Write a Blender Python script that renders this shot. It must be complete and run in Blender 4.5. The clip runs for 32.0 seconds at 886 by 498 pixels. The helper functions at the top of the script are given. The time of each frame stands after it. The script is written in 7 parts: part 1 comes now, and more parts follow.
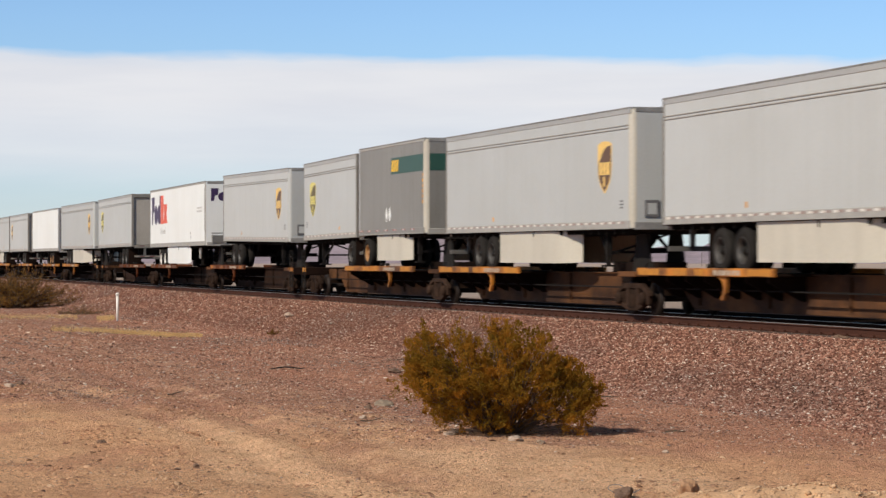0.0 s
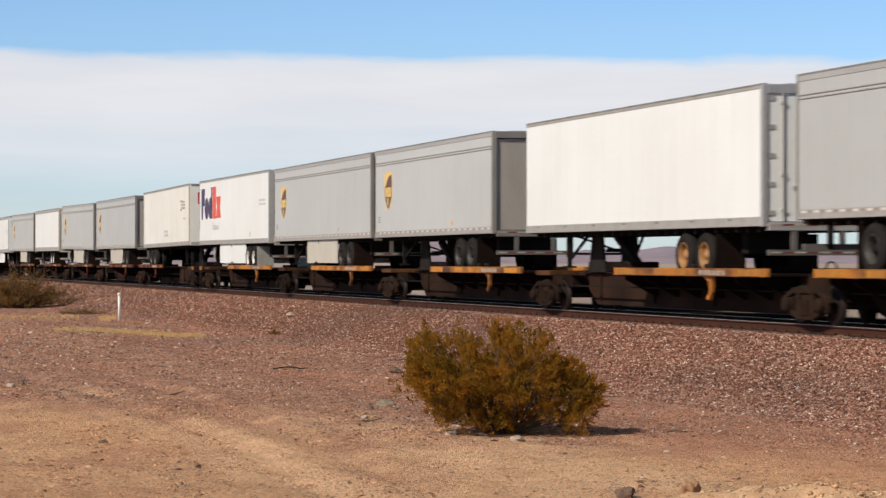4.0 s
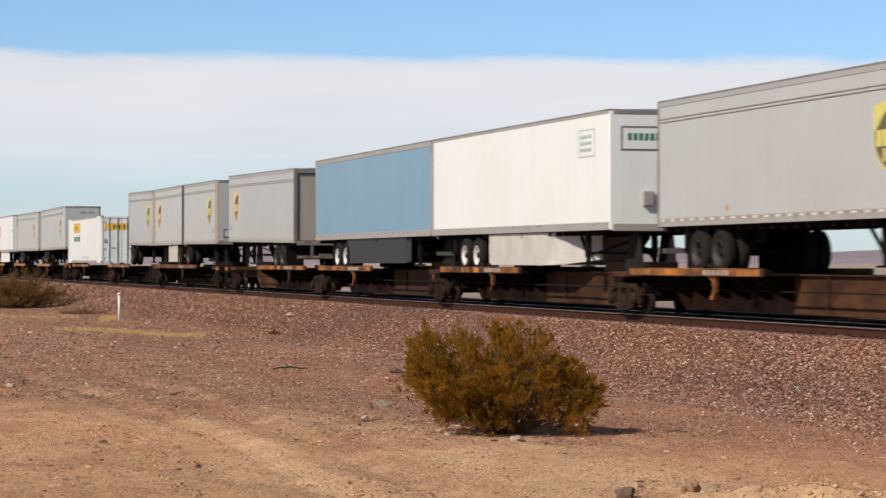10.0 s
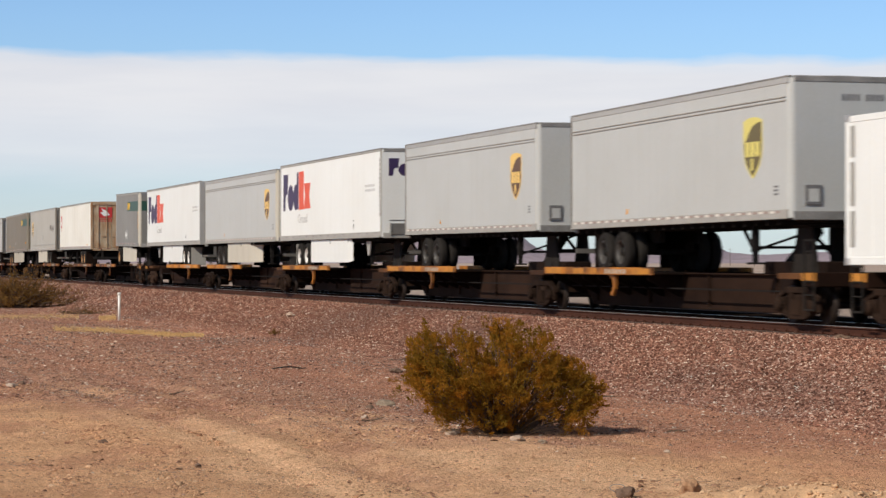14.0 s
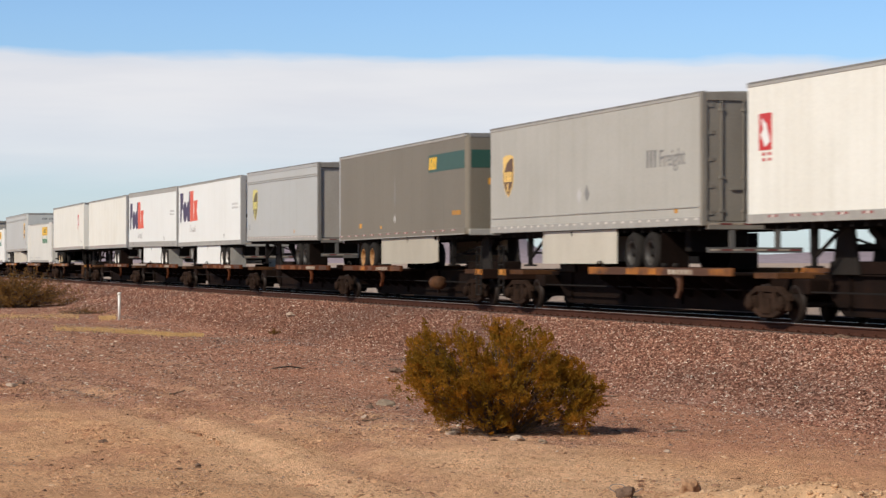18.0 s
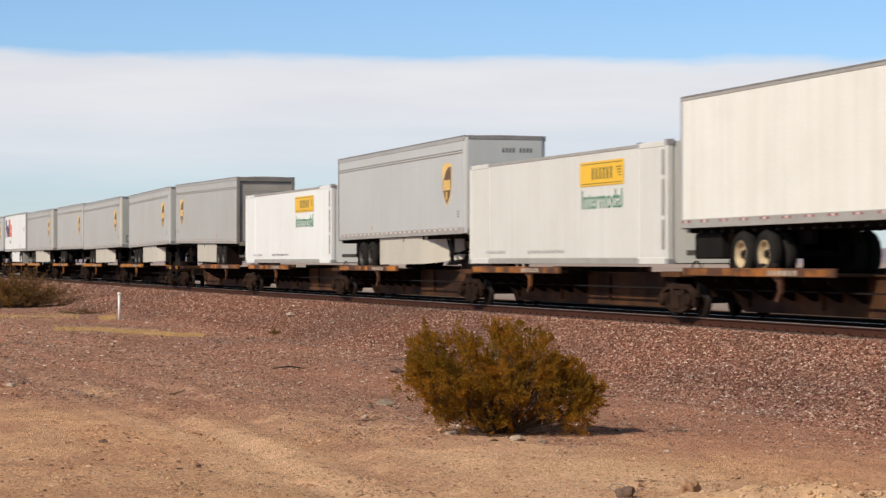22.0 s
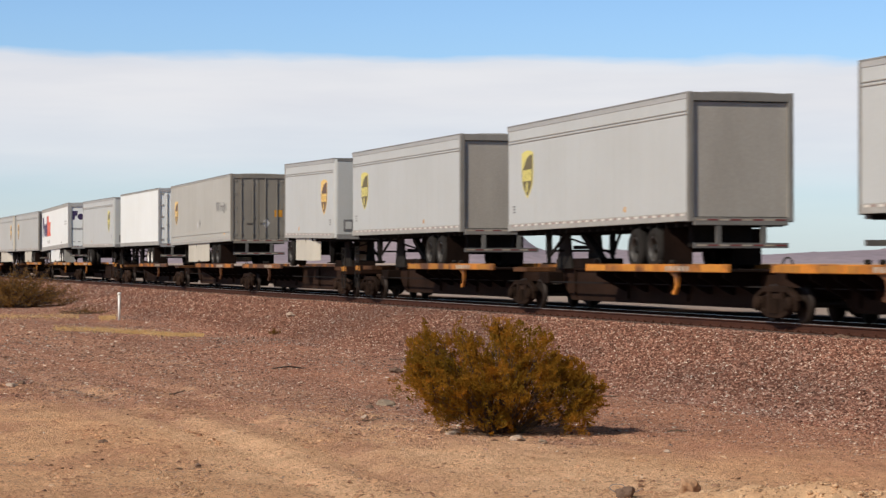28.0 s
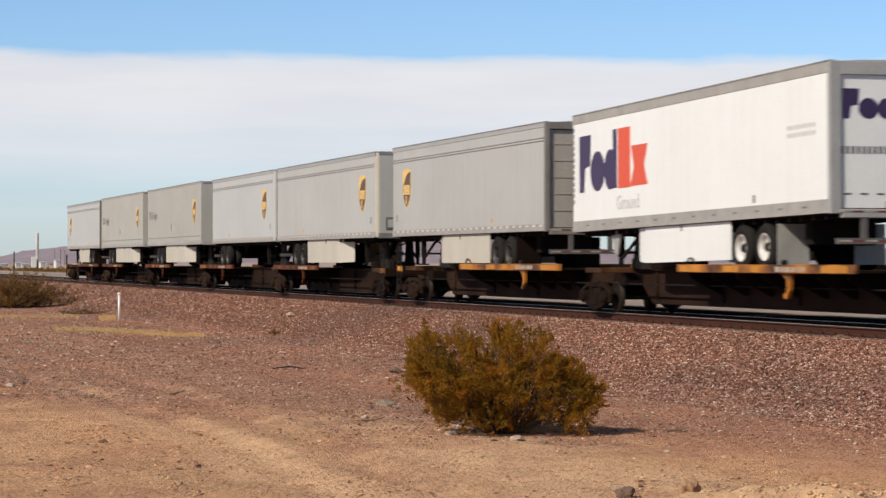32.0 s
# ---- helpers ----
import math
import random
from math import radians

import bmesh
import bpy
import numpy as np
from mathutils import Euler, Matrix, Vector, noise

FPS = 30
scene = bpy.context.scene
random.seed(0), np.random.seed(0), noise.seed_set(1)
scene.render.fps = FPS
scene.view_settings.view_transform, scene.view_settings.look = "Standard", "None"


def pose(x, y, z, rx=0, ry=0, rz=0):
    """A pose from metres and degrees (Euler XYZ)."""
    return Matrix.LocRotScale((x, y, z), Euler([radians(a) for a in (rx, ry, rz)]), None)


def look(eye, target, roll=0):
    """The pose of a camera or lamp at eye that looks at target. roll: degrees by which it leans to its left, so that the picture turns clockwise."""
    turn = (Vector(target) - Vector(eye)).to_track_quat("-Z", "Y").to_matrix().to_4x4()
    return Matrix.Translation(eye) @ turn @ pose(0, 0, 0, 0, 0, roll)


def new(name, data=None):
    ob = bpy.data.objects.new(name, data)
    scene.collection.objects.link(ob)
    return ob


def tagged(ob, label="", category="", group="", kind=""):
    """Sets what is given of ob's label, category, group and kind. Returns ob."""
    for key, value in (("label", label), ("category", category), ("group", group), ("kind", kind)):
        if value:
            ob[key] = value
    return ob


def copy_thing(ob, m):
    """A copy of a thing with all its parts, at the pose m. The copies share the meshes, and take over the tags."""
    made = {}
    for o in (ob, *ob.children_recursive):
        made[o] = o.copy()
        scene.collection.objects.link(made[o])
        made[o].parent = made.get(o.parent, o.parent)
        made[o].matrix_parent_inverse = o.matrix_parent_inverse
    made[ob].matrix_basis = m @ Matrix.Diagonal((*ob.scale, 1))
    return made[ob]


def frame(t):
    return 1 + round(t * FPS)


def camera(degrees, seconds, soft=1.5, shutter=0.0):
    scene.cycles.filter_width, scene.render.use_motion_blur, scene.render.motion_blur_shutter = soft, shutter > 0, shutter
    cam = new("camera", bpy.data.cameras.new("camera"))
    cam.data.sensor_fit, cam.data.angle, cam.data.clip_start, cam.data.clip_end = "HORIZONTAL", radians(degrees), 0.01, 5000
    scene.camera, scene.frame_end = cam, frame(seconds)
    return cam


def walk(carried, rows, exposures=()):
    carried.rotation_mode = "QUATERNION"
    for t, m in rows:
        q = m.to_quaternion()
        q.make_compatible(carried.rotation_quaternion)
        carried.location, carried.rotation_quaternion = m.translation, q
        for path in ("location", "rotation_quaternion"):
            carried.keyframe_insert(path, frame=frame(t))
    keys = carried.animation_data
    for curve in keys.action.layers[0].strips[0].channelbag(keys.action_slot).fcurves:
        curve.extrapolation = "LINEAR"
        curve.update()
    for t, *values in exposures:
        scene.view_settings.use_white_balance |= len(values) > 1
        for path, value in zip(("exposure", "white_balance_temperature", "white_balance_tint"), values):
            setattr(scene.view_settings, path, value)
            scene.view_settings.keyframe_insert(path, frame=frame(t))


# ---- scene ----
# ---- camera ----
THETA = 16.0          # degrees between the view and the track
LENS = 20.95
EYE = Vector((0.0, 0.0, 2.60))
RAIL_TOP = 1.30
TRACK_Y = 21.745      # centre line of the track


def view(turn, tilt=0.304):
    a = radians(THETA + turn)
    way = Vector((-math.cos(a), math.sin(a), math.tan(radians(tilt))))
    return look(EYE, EYE + way * 100)


cam = camera(LENS, 32.0, soft=1.42, shutter=0.20)
walk(cam, [(0.0, view(0.040)), (0.5, view(0.022)), (1.2, view(0.012)), (2.2, view(0.0)), (9.0, view(0.0)),
           (16.0, view(0.0, 0.296)), (24.0, view(0.0, 0.294)), (32.0, view(0.0, 0.298))])


def spot(px, py, z=0.0):
    """The place on a level z that the still camera sees at a point of its picture, 1568 wide."""
    f, a = 4240.0, radians(THETA)
    depth = f * (EYE.z - z) / (py - 463.5)
    side = (px - 784) / f * depth
    return Vector((-math.cos(a) * depth + math.sin(a) * side, math.sin(a) * depth + math.cos(a) * side, z))


# ---- light ----
SUN_TO = Vector((0.52, -1.0, 0.87)).normalized()
scene.view_settings.exposure = -0.05
world = bpy.data.worlds.new("world")
scene.world = world
world.use_nodes = True
wn, wl = world.node_tree.nodes, world.node_tree.links
wn.clear()
w_out = wn.new("ShaderNodeOutputWorld")
w_bg = wn.new("ShaderNodeBackground")
w_bg.inputs["Strength"].default_value = 0.12
w_sky = wn.new("ShaderNodeTexSky")
w_sky.sky_type = "NISHITA"
w_sky.sun_disc = False
w_sky.sun_elevation = math.asin(SUN_TO.z)
w_sky.sun_rotation = math.atan2(SUN_TO.x, SUN_TO.y)
w_sky.air_density, w_sky.dust_density, w_sky.ozone_density = 1.0, 0.3, 2.0
# a bank of thin high cloud that rings the lower sky
w_tc = wn.new("ShaderNodeTexCoord")
w_sep = wn.new("ShaderNodeSeparateXYZ")
wl.new(w_tc.outputs["Generated"], w_sep.inputs[0])
w_map = wn.new("ShaderNodeMapping")
w_map.inputs["Scale"].default_value = (1, 1, 5)
wl.new(w_tc.outputs["Generated"], w_map.inputs["Vector"])
w_edge = wn.new("ShaderNodeTexNoise")
w_edge.inputs["Scale"].default_value = 22
w_edge.inputs["Detail"].default_value = 6
wl.new(w_map.outputs[0], w_edge.inputs["Vector"])
w_wave = wn.new("ShaderNodeMath")
w_wave.operation = "MULTIPLY_ADD"
wl.new(w_edge.outputs["Fac"], w_wave.inputs[0])
w_wave.inputs[1].default_value = 0.007
w_lean = wn.new("ShaderNodeVectorMath")
w_lean.operation = "DOT_PRODUCT"
w_lean.inputs[1].default_value = (0.0025, 0.0087, 1.0)
wl.new(w_tc.outputs["Generated"], w_lean.inputs[0])
wl.new(w_lean.outputs["Value"], w_wave.inputs[2])
w_ramp = wn.new("ShaderNodeValToRGB")
wl.new(w_wave.outputs[0], w_ramp.inputs[0])
cr = w_ramp.color_ramp
cr.elements[0].position, cr.elements[0].color = 0.0, (0.30, 0.30, 0.30, 1)
cr.elements[1].position, cr.elements[1].color = 0.032, (0.36, 0.36, 0.36, 1)
for pos, v in ((0.046, 0.78), (0.070, 0.97), (0.0855, 0.97), (0.0895, 0.05), (0.2, 0.0)):
    e = cr.elements.new(pos)
    e.color = (v, v, v, 1)
w_soft = wn.new("ShaderNodeTexNoise")
w_soft.inputs["Scale"].default_value = 9
w_soft.inputs["Detail"].default_value = 7
w_long = wn.new("ShaderNodeMapping")
w_long.inputs["Scale"].default_value = (1, 1, 9)
wl.new(w_tc.outputs["Generated"], w_long.inputs["Vector"])
wl.new(w_long.outputs[0], w_soft.inputs["Vector"])
w_part = wn.new("ShaderNodeMapRange")
w_part.inputs["From Min"].default_value, w_part.inputs["From Max"].default_value = 0.32, 0.64
wl.new(w_soft.outputs["Fac"], w_part.inputs["Value"])
w_cl = wn.new("ShaderNodeMixRGB")
w_cl.inputs[1].default_value = (6.3, 6.4, 6.85, 1)
w_cl.inputs[2].default_value = (6.95, 6.95, 7.2, 1)
wl.new(w_part.outputs[0], w_cl.inputs[0])
w_mix = wn.new("ShaderNodeMixRGB")
wl.new(w_ramp.outputs[0], w_mix.inputs[0])
w_tint = wn.new("ShaderNodeMixRGB")
w_tint.blend_type = "MULTIPLY"
w_tint.inputs[0].default_value = 1.0
# higher sky, above the view, is dimmed and warmed to cut fill light
w_dim = wn.new("ShaderNodeValToRGB")
wl.new(w_sep.outputs["Z"], w_dim.inputs[0])
w_dim.color_ramp.elements[0].position, w_dim.color_ramp.elements[0].color = 0.10, (0.48, 0.635, 0.875, 1)
w_dim.color_ramp.elements[1].position, w_dim.color_ramp.elements[1].color = 0.45, (0.42, 0.40, 0.355, 1)
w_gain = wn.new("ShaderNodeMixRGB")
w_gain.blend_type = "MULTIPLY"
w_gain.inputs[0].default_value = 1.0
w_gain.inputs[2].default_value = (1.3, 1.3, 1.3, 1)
wl.new(w_dim.outputs[0], w_gain.inputs[1])
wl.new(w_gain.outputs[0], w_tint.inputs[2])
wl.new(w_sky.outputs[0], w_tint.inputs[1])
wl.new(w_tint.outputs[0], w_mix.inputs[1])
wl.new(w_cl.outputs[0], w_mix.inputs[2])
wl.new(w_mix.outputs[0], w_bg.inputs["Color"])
wl.new(w_bg.outputs[0], w_out.inputs["Surface"])

sun = new("sun", bpy.data.lights.new("sun", "SUN"))
sun.data.energy, sun.data.angle, sun.data.color = 4.6, radians(0.8), (1.0, 0.90, 0.77)
sun.matrix_world = look(SUN_TO * 50, (0, 0, 0))

# ---- materials ----


def ramp_node(nt, source, stops):
    r = nt.nodes.new("ShaderNodeValToRGB")
    el = r.color_ramp.elements
    while len(el) < len(stops):
        el.new(0.5)
    for e, (p, c) in zip(el, stops):
        e.position, e.color = p, (*c, 1)
    nt.links.new(source, r.inputs[0])
    return r


def noise_node(nt, coord, scale, detail=4, stretch=(1, 1, 1), rough=0.55):
    n = nt.nodes.new("ShaderNodeTexNoise")
    n.inputs["Scale"].default_value, n.inputs["Detail"].default_value = scale, detail
    n.inputs["Roughness"].default_value = rough
    if stretch != (1, 1, 1):
        m = nt.nodes.new("ShaderNodeMapping")
        m.inputs["Scale"].default_value = stretch
        nt.links.new(coord, m.inputs["Vector"])
        coord = m.outputs[0]
    nt.links.new(coord, n.inputs["Vector"])
    return n.outputs["Fac"]


def mix_node(nt, fac, a, b, blend="MIX"):
    m = nt.nodes.new("ShaderNodeMixRGB")
    m.blend_type = blend
    for k, v in ((0, fac), (1, a), (2, b)):
        if isinstance(v, (int, float)):
            m.inputs[k].default_value = v
        elif isinstance(v, tuple):
            m.inputs[k].default_value = (*v, 1)
        else:
            nt.links.new(v, m.inputs[k])
    return m.outputs[0]


def mat(name, base, stain=None, amount=0.5, scale=1.2, stretch=(1, 1, 1), grain=0.06, grain_scale=35, rough=0.6, metal=0.0,
        bump=0.0, bump_scale=60, vary=0.0, threshold=0.5, soft=0.18, spec=0.5, streak=0.0):
    """A surface with a base colour, stains of a second colour, fine grain and fine relief."""
    m = bpy.data.materials.new(name)
    m.use_nodes = True
    nt = m.node_tree
    bsdf = nt.nodes["Principled BSDF"]
    co = nt.nodes.new("ShaderNodeTexCoord").outputs["Object"]
    info = nt.nodes.new("ShaderNodeObjectInfo")
    add = nt.nodes.new("ShaderNodeVectorMath")
    add.operation = "MULTIPLY_ADD"
    nt.links.new(info.outputs["Random"], add.inputs[0])
    add.inputs[1].default_value = (37, 19, 11)
    nt.links.new(co, add.inputs[2])
    co = add.outputs[0]
    col = base
    if stain:
        f = noise_node(nt, co, scale, 5, stretch)
        r = ramp_node(nt, f, [(max(0, threshold - soft), (0, 0, 0)), (min(1, threshold + soft), (amount, amount, amount))])
        col = mix_node(nt, r.outputs[0], base, stain)
    if streak:
        # rain-washed dirt in thin upright streaks, and faint blotches
        for sc, st, lo in ((3.2, (1, 1, 0.06), streak), (0.9, (0.6, 1, 1), streak * 0.7)):
            g = noise_node(nt, co, sc, 3, st, 0.5)
            r = ramp_node(nt, g, [(0.36, (1 - lo, 1 - lo * 1.05, 1 - lo * 1.2)), (0.56, (1, 1, 1))])
            col = mix_node(nt, 1.0, col, r.outputs[0], "MULTIPLY")
    if grain:
        g = noise_node(nt, co, grain_scale, 3)
        r = ramp_node(nt, g, [(0.3, (1 - grain * 2,) * 3), (0.7, (1 + grain,) * 3)])
        col = mix_node(nt, 1.0, col, r.outputs[0], "MULTIPLY")
    if vary:
        r = ramp_node(nt, info.outputs["Random"], [(0.0, (1 - vary,) * 3), (1.0, (1 + vary,) * 3)])
        col = mix_node(nt, 1.0, col, r.outputs[0], "MULTIPLY")
    if isinstance(col, tuple):
        bsdf.inputs["Base Color"].default_value = (*col, 1)
    else:
        nt.links.new(col, bsdf.inputs["Base Color"])
    bsdf.inputs["Roughness"].default_value, bsdf.inputs["Metallic"].default_value = rough, metal
    bsdf.inputs["Specular IOR Level"].default_value = spec
    if bump:
        b = nt.nodes.new("ShaderNodeBump")
        b.inputs["Strength"].default_value, b.inputs["Distance"].default_value = bump, 0.02
        nt.links.new(noise_node(nt, co, bump_scale, 4), b.inputs["Height"])
        nt.links.new(b.outputs[0], bsdf.inputs["Normal"])
    return m


GREY = mat("grey_panel", (0.470, 0.488, 0.482), (0.42, 0.43, 0.412), 0.6, 0.7, (0.35, 1, 0.5), 0.02, 18, 0.42, vary=0.07, streak=0.022)
BUMPER = mat("dull_bumper", (0.13, 0.125, 0.115), (0.07, 0.065, 0.06), 0.6, 2.0, rough=0.6)
GREY_TRIM = mat("grey_trim", (0.38, 0.37, 0.34), (0.25, 0.24, 0.22), 0.6, 2.0, (1, 1, 1), 0.05, 25, 0.5)
ROOF_EDGE = mat("roof_edge", (0.26, 0.255, 0.245), (0.13, 0.13, 0.125), 0.8, 1.3, (1, 1, 1), 0.1, 20, 0.6)
WARM_GREY = mat("dusty_warm_grey_panel", (0.435, 0.430, 0.392), (0.37, 0.36, 0.32), 0.6, 0.7, (0.35, 1, 0.5), 0.03, 18, 0.5, vary=0.05, streak=0.05)
WARM_DOOR = mat("dusty_brown_grey_door", (0.235, 0.215, 0.18), (0.13, 0.115, 0.095), 0.7, 1.0, (1, 1, 0.3), 0.05, 22, 0.6)
DULL_DOOR = mat("dull_door", (0.375, 0.35, 0.31), (0.27, 0.25, 0.215), 0.7, 1.0, (1, 1, 0.3), 0.05, 22, 0.55)
WHITE = mat("white_panel", (0.80, 0.828, 0.815), (0.725, 0.735, 0.70), 0.5, 0.7, (0.4, 1, 0.4), 0.02, 18, 0.38, vary=0.03, streak=0.025)
WARM_WHITE = mat("warm_white_panel", (0.80, 0.805, 0.745), (0.70, 0.685, 0.605), 0.5, 0.7, (0.5, 1, 0.3), 0.03, 18, 0.45, streak=0.05)
BRIGHT_TRIM = mat("bright_trim", (0.45, 0.45, 0.45), (0.3, 0.3, 0.3), 0.5, 2.0, rough=0.4, metal=0.3)
DARK_BROWN = mat("dark_brownish_panel", (0.185, 0.164, 0.126), (0.15, 0.132, 0.10), 0.7, 0.8, (0.6, 1, 0.12), 0.04, 18, 0.5)
DARK_GREY = mat("dark_grey_panel", (0.232, 0.230, 0.216), (0.19, 0.185, 0.17), 0.7, 0.7, (0.4, 1, 0.3), 0.03, 18, 0.5, streak=0.07)
BLUE = mat("blue_panel", (0.172, 0.325, 0.450), (0.205, 0.35, 0.46), 0.6, 0.7, (0.5, 1, 0.5), 0.03, 18, 0.4, streak=0.05)
RUSTY = mat("rust_streaked_door", (0.50, 0.42, 0.30), (0.34, 0.15, 0.045), 0.9, 0.9, (1.6, 1.6, 0.7), 0.06, 25, 0.6, threshold=0.50, soft=0.16, streak=0.12)
BAND_GREY = mat("grey_top_band", (0.37, 0.375, 0.37), (0.30, 0.30, 0.29), 0.6, 1.1, (0.4, 1, 1), 0.06, 20, 0.5, vary=0.06)
DUSTY_GREY = mat("dusty_grey_panel", (0.440, 0.450, 0.434), (0.385, 0.385, 0.36), 0.6, 0.7, (0.35, 1, 0.5), 0.02, 18, 0.45, vary=0.05, streak=0.035)
REAR_FRAME = mat("dull_rear_frame", (0.215, 0.205, 0.185), (0.13, 0.12, 0.105), 0.6, 1.6, (1, 1, 0.6), 0.05, 20, 0.55, vary=0.12)
STEEL_POST = mat("bright_steel_post", (0.42, 0.41, 0.39), (0.17, 0.15, 0.13), 0.7, 1.4, (1, 1, 0.25), 0.05, 20, 0.4, metal=0.3)
FLANGE = mat("dusty_wheel_flange", (0.075, 0.07, 0.064), (0.02, 0.018, 0.017), 0.7, 6.0, rough=0.5)
PALE_SKIRT = mat("pale_plastic_skirt", (0.60, 0.58, 0.53), (0.40, 0.37, 0.32), 0.6, 1.6, (1, 1, 0.6), 0.04, 18, 0.5)
CREAM = mat("cream_skirt", (0.54, 0.51, 0.43), (0.44, 0.41, 0.34), 0.6, 1.2, (1, 1, 0.4), 0.03, 18, 0.55)
DULL_CREAM = mat("dull_cream_skirt", (0.43, 0.40, 0.325), (0.34, 0.31, 0.25), 0.6, 1.2, (1, 1, 0.4), 0.03, 18, 0.55)
SCRAPE = mat("scraped_paint", (0.27, 0.265, 0.25), (0.19, 0.175, 0.145), 0.8, 3.0, (1, 1, 0.4), 0.08, 25, 0.5)
TYRE = mat("tyre_rubber", (0.018, 0.0165, 0.0155), (0.034, 0.031, 0.028), 0.5, 3.0, rough=0.85, bump=0.3, bump_scale=80, spec=0.05)
RIM = mat("white_rim", (0.72, 0.71, 0.68), (0.40, 0.37, 0.33), 0.5, 5.0, rough=0.45)
TAN_RIM = mat("dusty_tan_rim", (0.58, 0.47, 0.30), (0.30, 0.21, 0.11), 0.6, 5.0, rough=0.5)
# near-black colour stands in for the shaded hollow of the wheel
DARK_RIM = mat("hollow_black_rim", (0.010, 0.009, 0.008), (0.016, 0.014, 0.012), 0.5, 5.0, rough=0.7, spec=0.1)
RUST_RIM = mat("rusty_rim", (0.40, 0.215, 0.075), (0.16, 0.07, 0.03), 0.6, 6.0, rough=0.6)
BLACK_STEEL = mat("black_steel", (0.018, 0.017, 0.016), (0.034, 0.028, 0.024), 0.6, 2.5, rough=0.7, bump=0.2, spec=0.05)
# near-black underframe and grime colours stand in for shade under the cars
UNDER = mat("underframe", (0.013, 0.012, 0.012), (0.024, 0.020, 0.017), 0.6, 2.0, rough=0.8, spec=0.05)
SHADED_GRIME = mat("shaded_grimy_steel", (0.008, 0.0055, 0.0045), (0.020, 0.011, 0.008), 0.8, 1.2, rough=0.8, bump=0.3, bump_scale=25, vary=0.15, spec=0.05)
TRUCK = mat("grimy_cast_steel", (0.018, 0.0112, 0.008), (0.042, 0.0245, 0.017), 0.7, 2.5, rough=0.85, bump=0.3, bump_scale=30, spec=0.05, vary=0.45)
ORANGE = mat("weathered_orange_paint", (0.52, 0.185, 0.016), (0.055, 0.022, 0.010), 0.95, 1.3, (0.6, 1, 1), 0.12, 22, 0.65, bump=0.15, threshold=0.50, soft=0.12, vary=0.2)
MID_ORANGE = mat("worn_orange_paint", (0.40, 0.135, 0.016), (0.060, 0.024, 0.011), 0.95, 0.9, (0.6, 1, 1), 0.10, 22, 0.7, bump=0.15, threshold=0.40, soft=0.08, vary=0.3)
RED_BROWN = mat("rusted_red_paint", (0.16, 0.050, 0.019), (0.045, 0.019, 0.011), 0.85, 1.4, (0.6, 1, 1), 0.10, 22, 0.75, bump=0.2, vary=0.2, spec=0.05)
# darkened past its dirt to stand in for shade below the deck
BOX_BROWN = mat("shaded_grimy_box", (0.024, 0.012, 0.008), (0.014, 0.008, 0.006), 0.8, 1.2, rough=0.8, bump=0.2, vary=0.3, spec=0.05)
SILL_ORANGE = mat("faded_orange_sill", (0.125, 0.054, 0.021), (0.032, 0.016, 0.010), 0.9, 1.0, (0.6, 1, 1), 0.10, 22, 0.75, bump=0.15, vary=0.25, threshold=0.48, soft=0.12, spec=0.15)
# brown kept darker than its paint in place of shade from the tray
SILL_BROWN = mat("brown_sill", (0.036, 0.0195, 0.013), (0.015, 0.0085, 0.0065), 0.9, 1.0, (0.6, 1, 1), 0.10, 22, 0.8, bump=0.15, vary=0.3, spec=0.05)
PALE_TAN = mat("pale_tan_post", (0.50, 0.475, 0.41), (0.40, 0.37, 0.30), 0.6, 1.5, (1, 1, 0.3), 0.04, 20, 0.5)
PANEL_GREY = mat("grey_nose_panel", (0.17, 0.165, 0.155), (0.11, 0.105, 0.10), 0.6, 2.0, rough=0.6)
PATCH = mat("bright_orange_patch", (0.52, 0.22, 0.02), (0.30, 0.11, 0.015), 0.7, 3.0, rough=0.6, vary=0.2)
YELLOW = mat("yellow_marker", (0.72, 0.34, 0.02), (0.42, 0.17, 0.02), 0.7, 4.0, rough=0.5, vary=0.25)
TAN_POST = mat("tan_corner_post", (0.36, 0.31, 0.24), (0.28, 0.23, 0.17), 0.6, 1.5, (1, 1, 0.3), 0.04, 20, 0.5)
PALE_GOLD = mat("faded_yellow_emblem", (0.68, 0.60, 0.16), (0.60, 0.52, 0.14), 0.5, 3.0, rough=0.4)
OLIVE = mat("faded_olive_emblem", (0.125, 0.10, 0.035), (0.14, 0.11, 0.045), 0.5, 3.0, rough=0.45)
GOLD = mat("gold_emblem", (0.80, 0.54, 0.15), (0.72, 0.45, 0.11), 0.5, 3.0, rough=0.4)
BROWN = mat("brown_emblem", (0.115, 0.057, 0.028), (0.13, 0.07, 0.035), 0.5, 3.0, rough=0.45)
PURPLE = mat("purple_emblem", (0.036, 0.019, 0.072), (0.05, 0.03, 0.09), 0.5, 3.0, rough=0.45)
RED_ORANGE = mat("red_orange_emblem", (0.72, 0.085, 0.030), (0.65, 0.11, 0.05), 0.5, 3.0, rough=0.45)
DIRTY_MARK = mat("dirty_stencil", (0.48, 0.42, 0.34), (0.20, 0.13, 0.08), 0.7, 5.0, rough=0.7)
INK = mat("worn_grey_ink", (0.16, 0.16, 0.158), (0.26, 0.26, 0.25), 0.6, 2.0, rough=0.5)
PALE_MARK = mat("pale_grey_marking", (0.48, 0.48, 0.475), (0.56, 0.555, 0.55), 0.5, 3.0, rough=0.5)
DARK_MARK = mat("dark_grey_marking", (0.12, 0.12, 0.125), (0.2, 0.2, 0.2), 0.5, 3.0, rough=0.5)
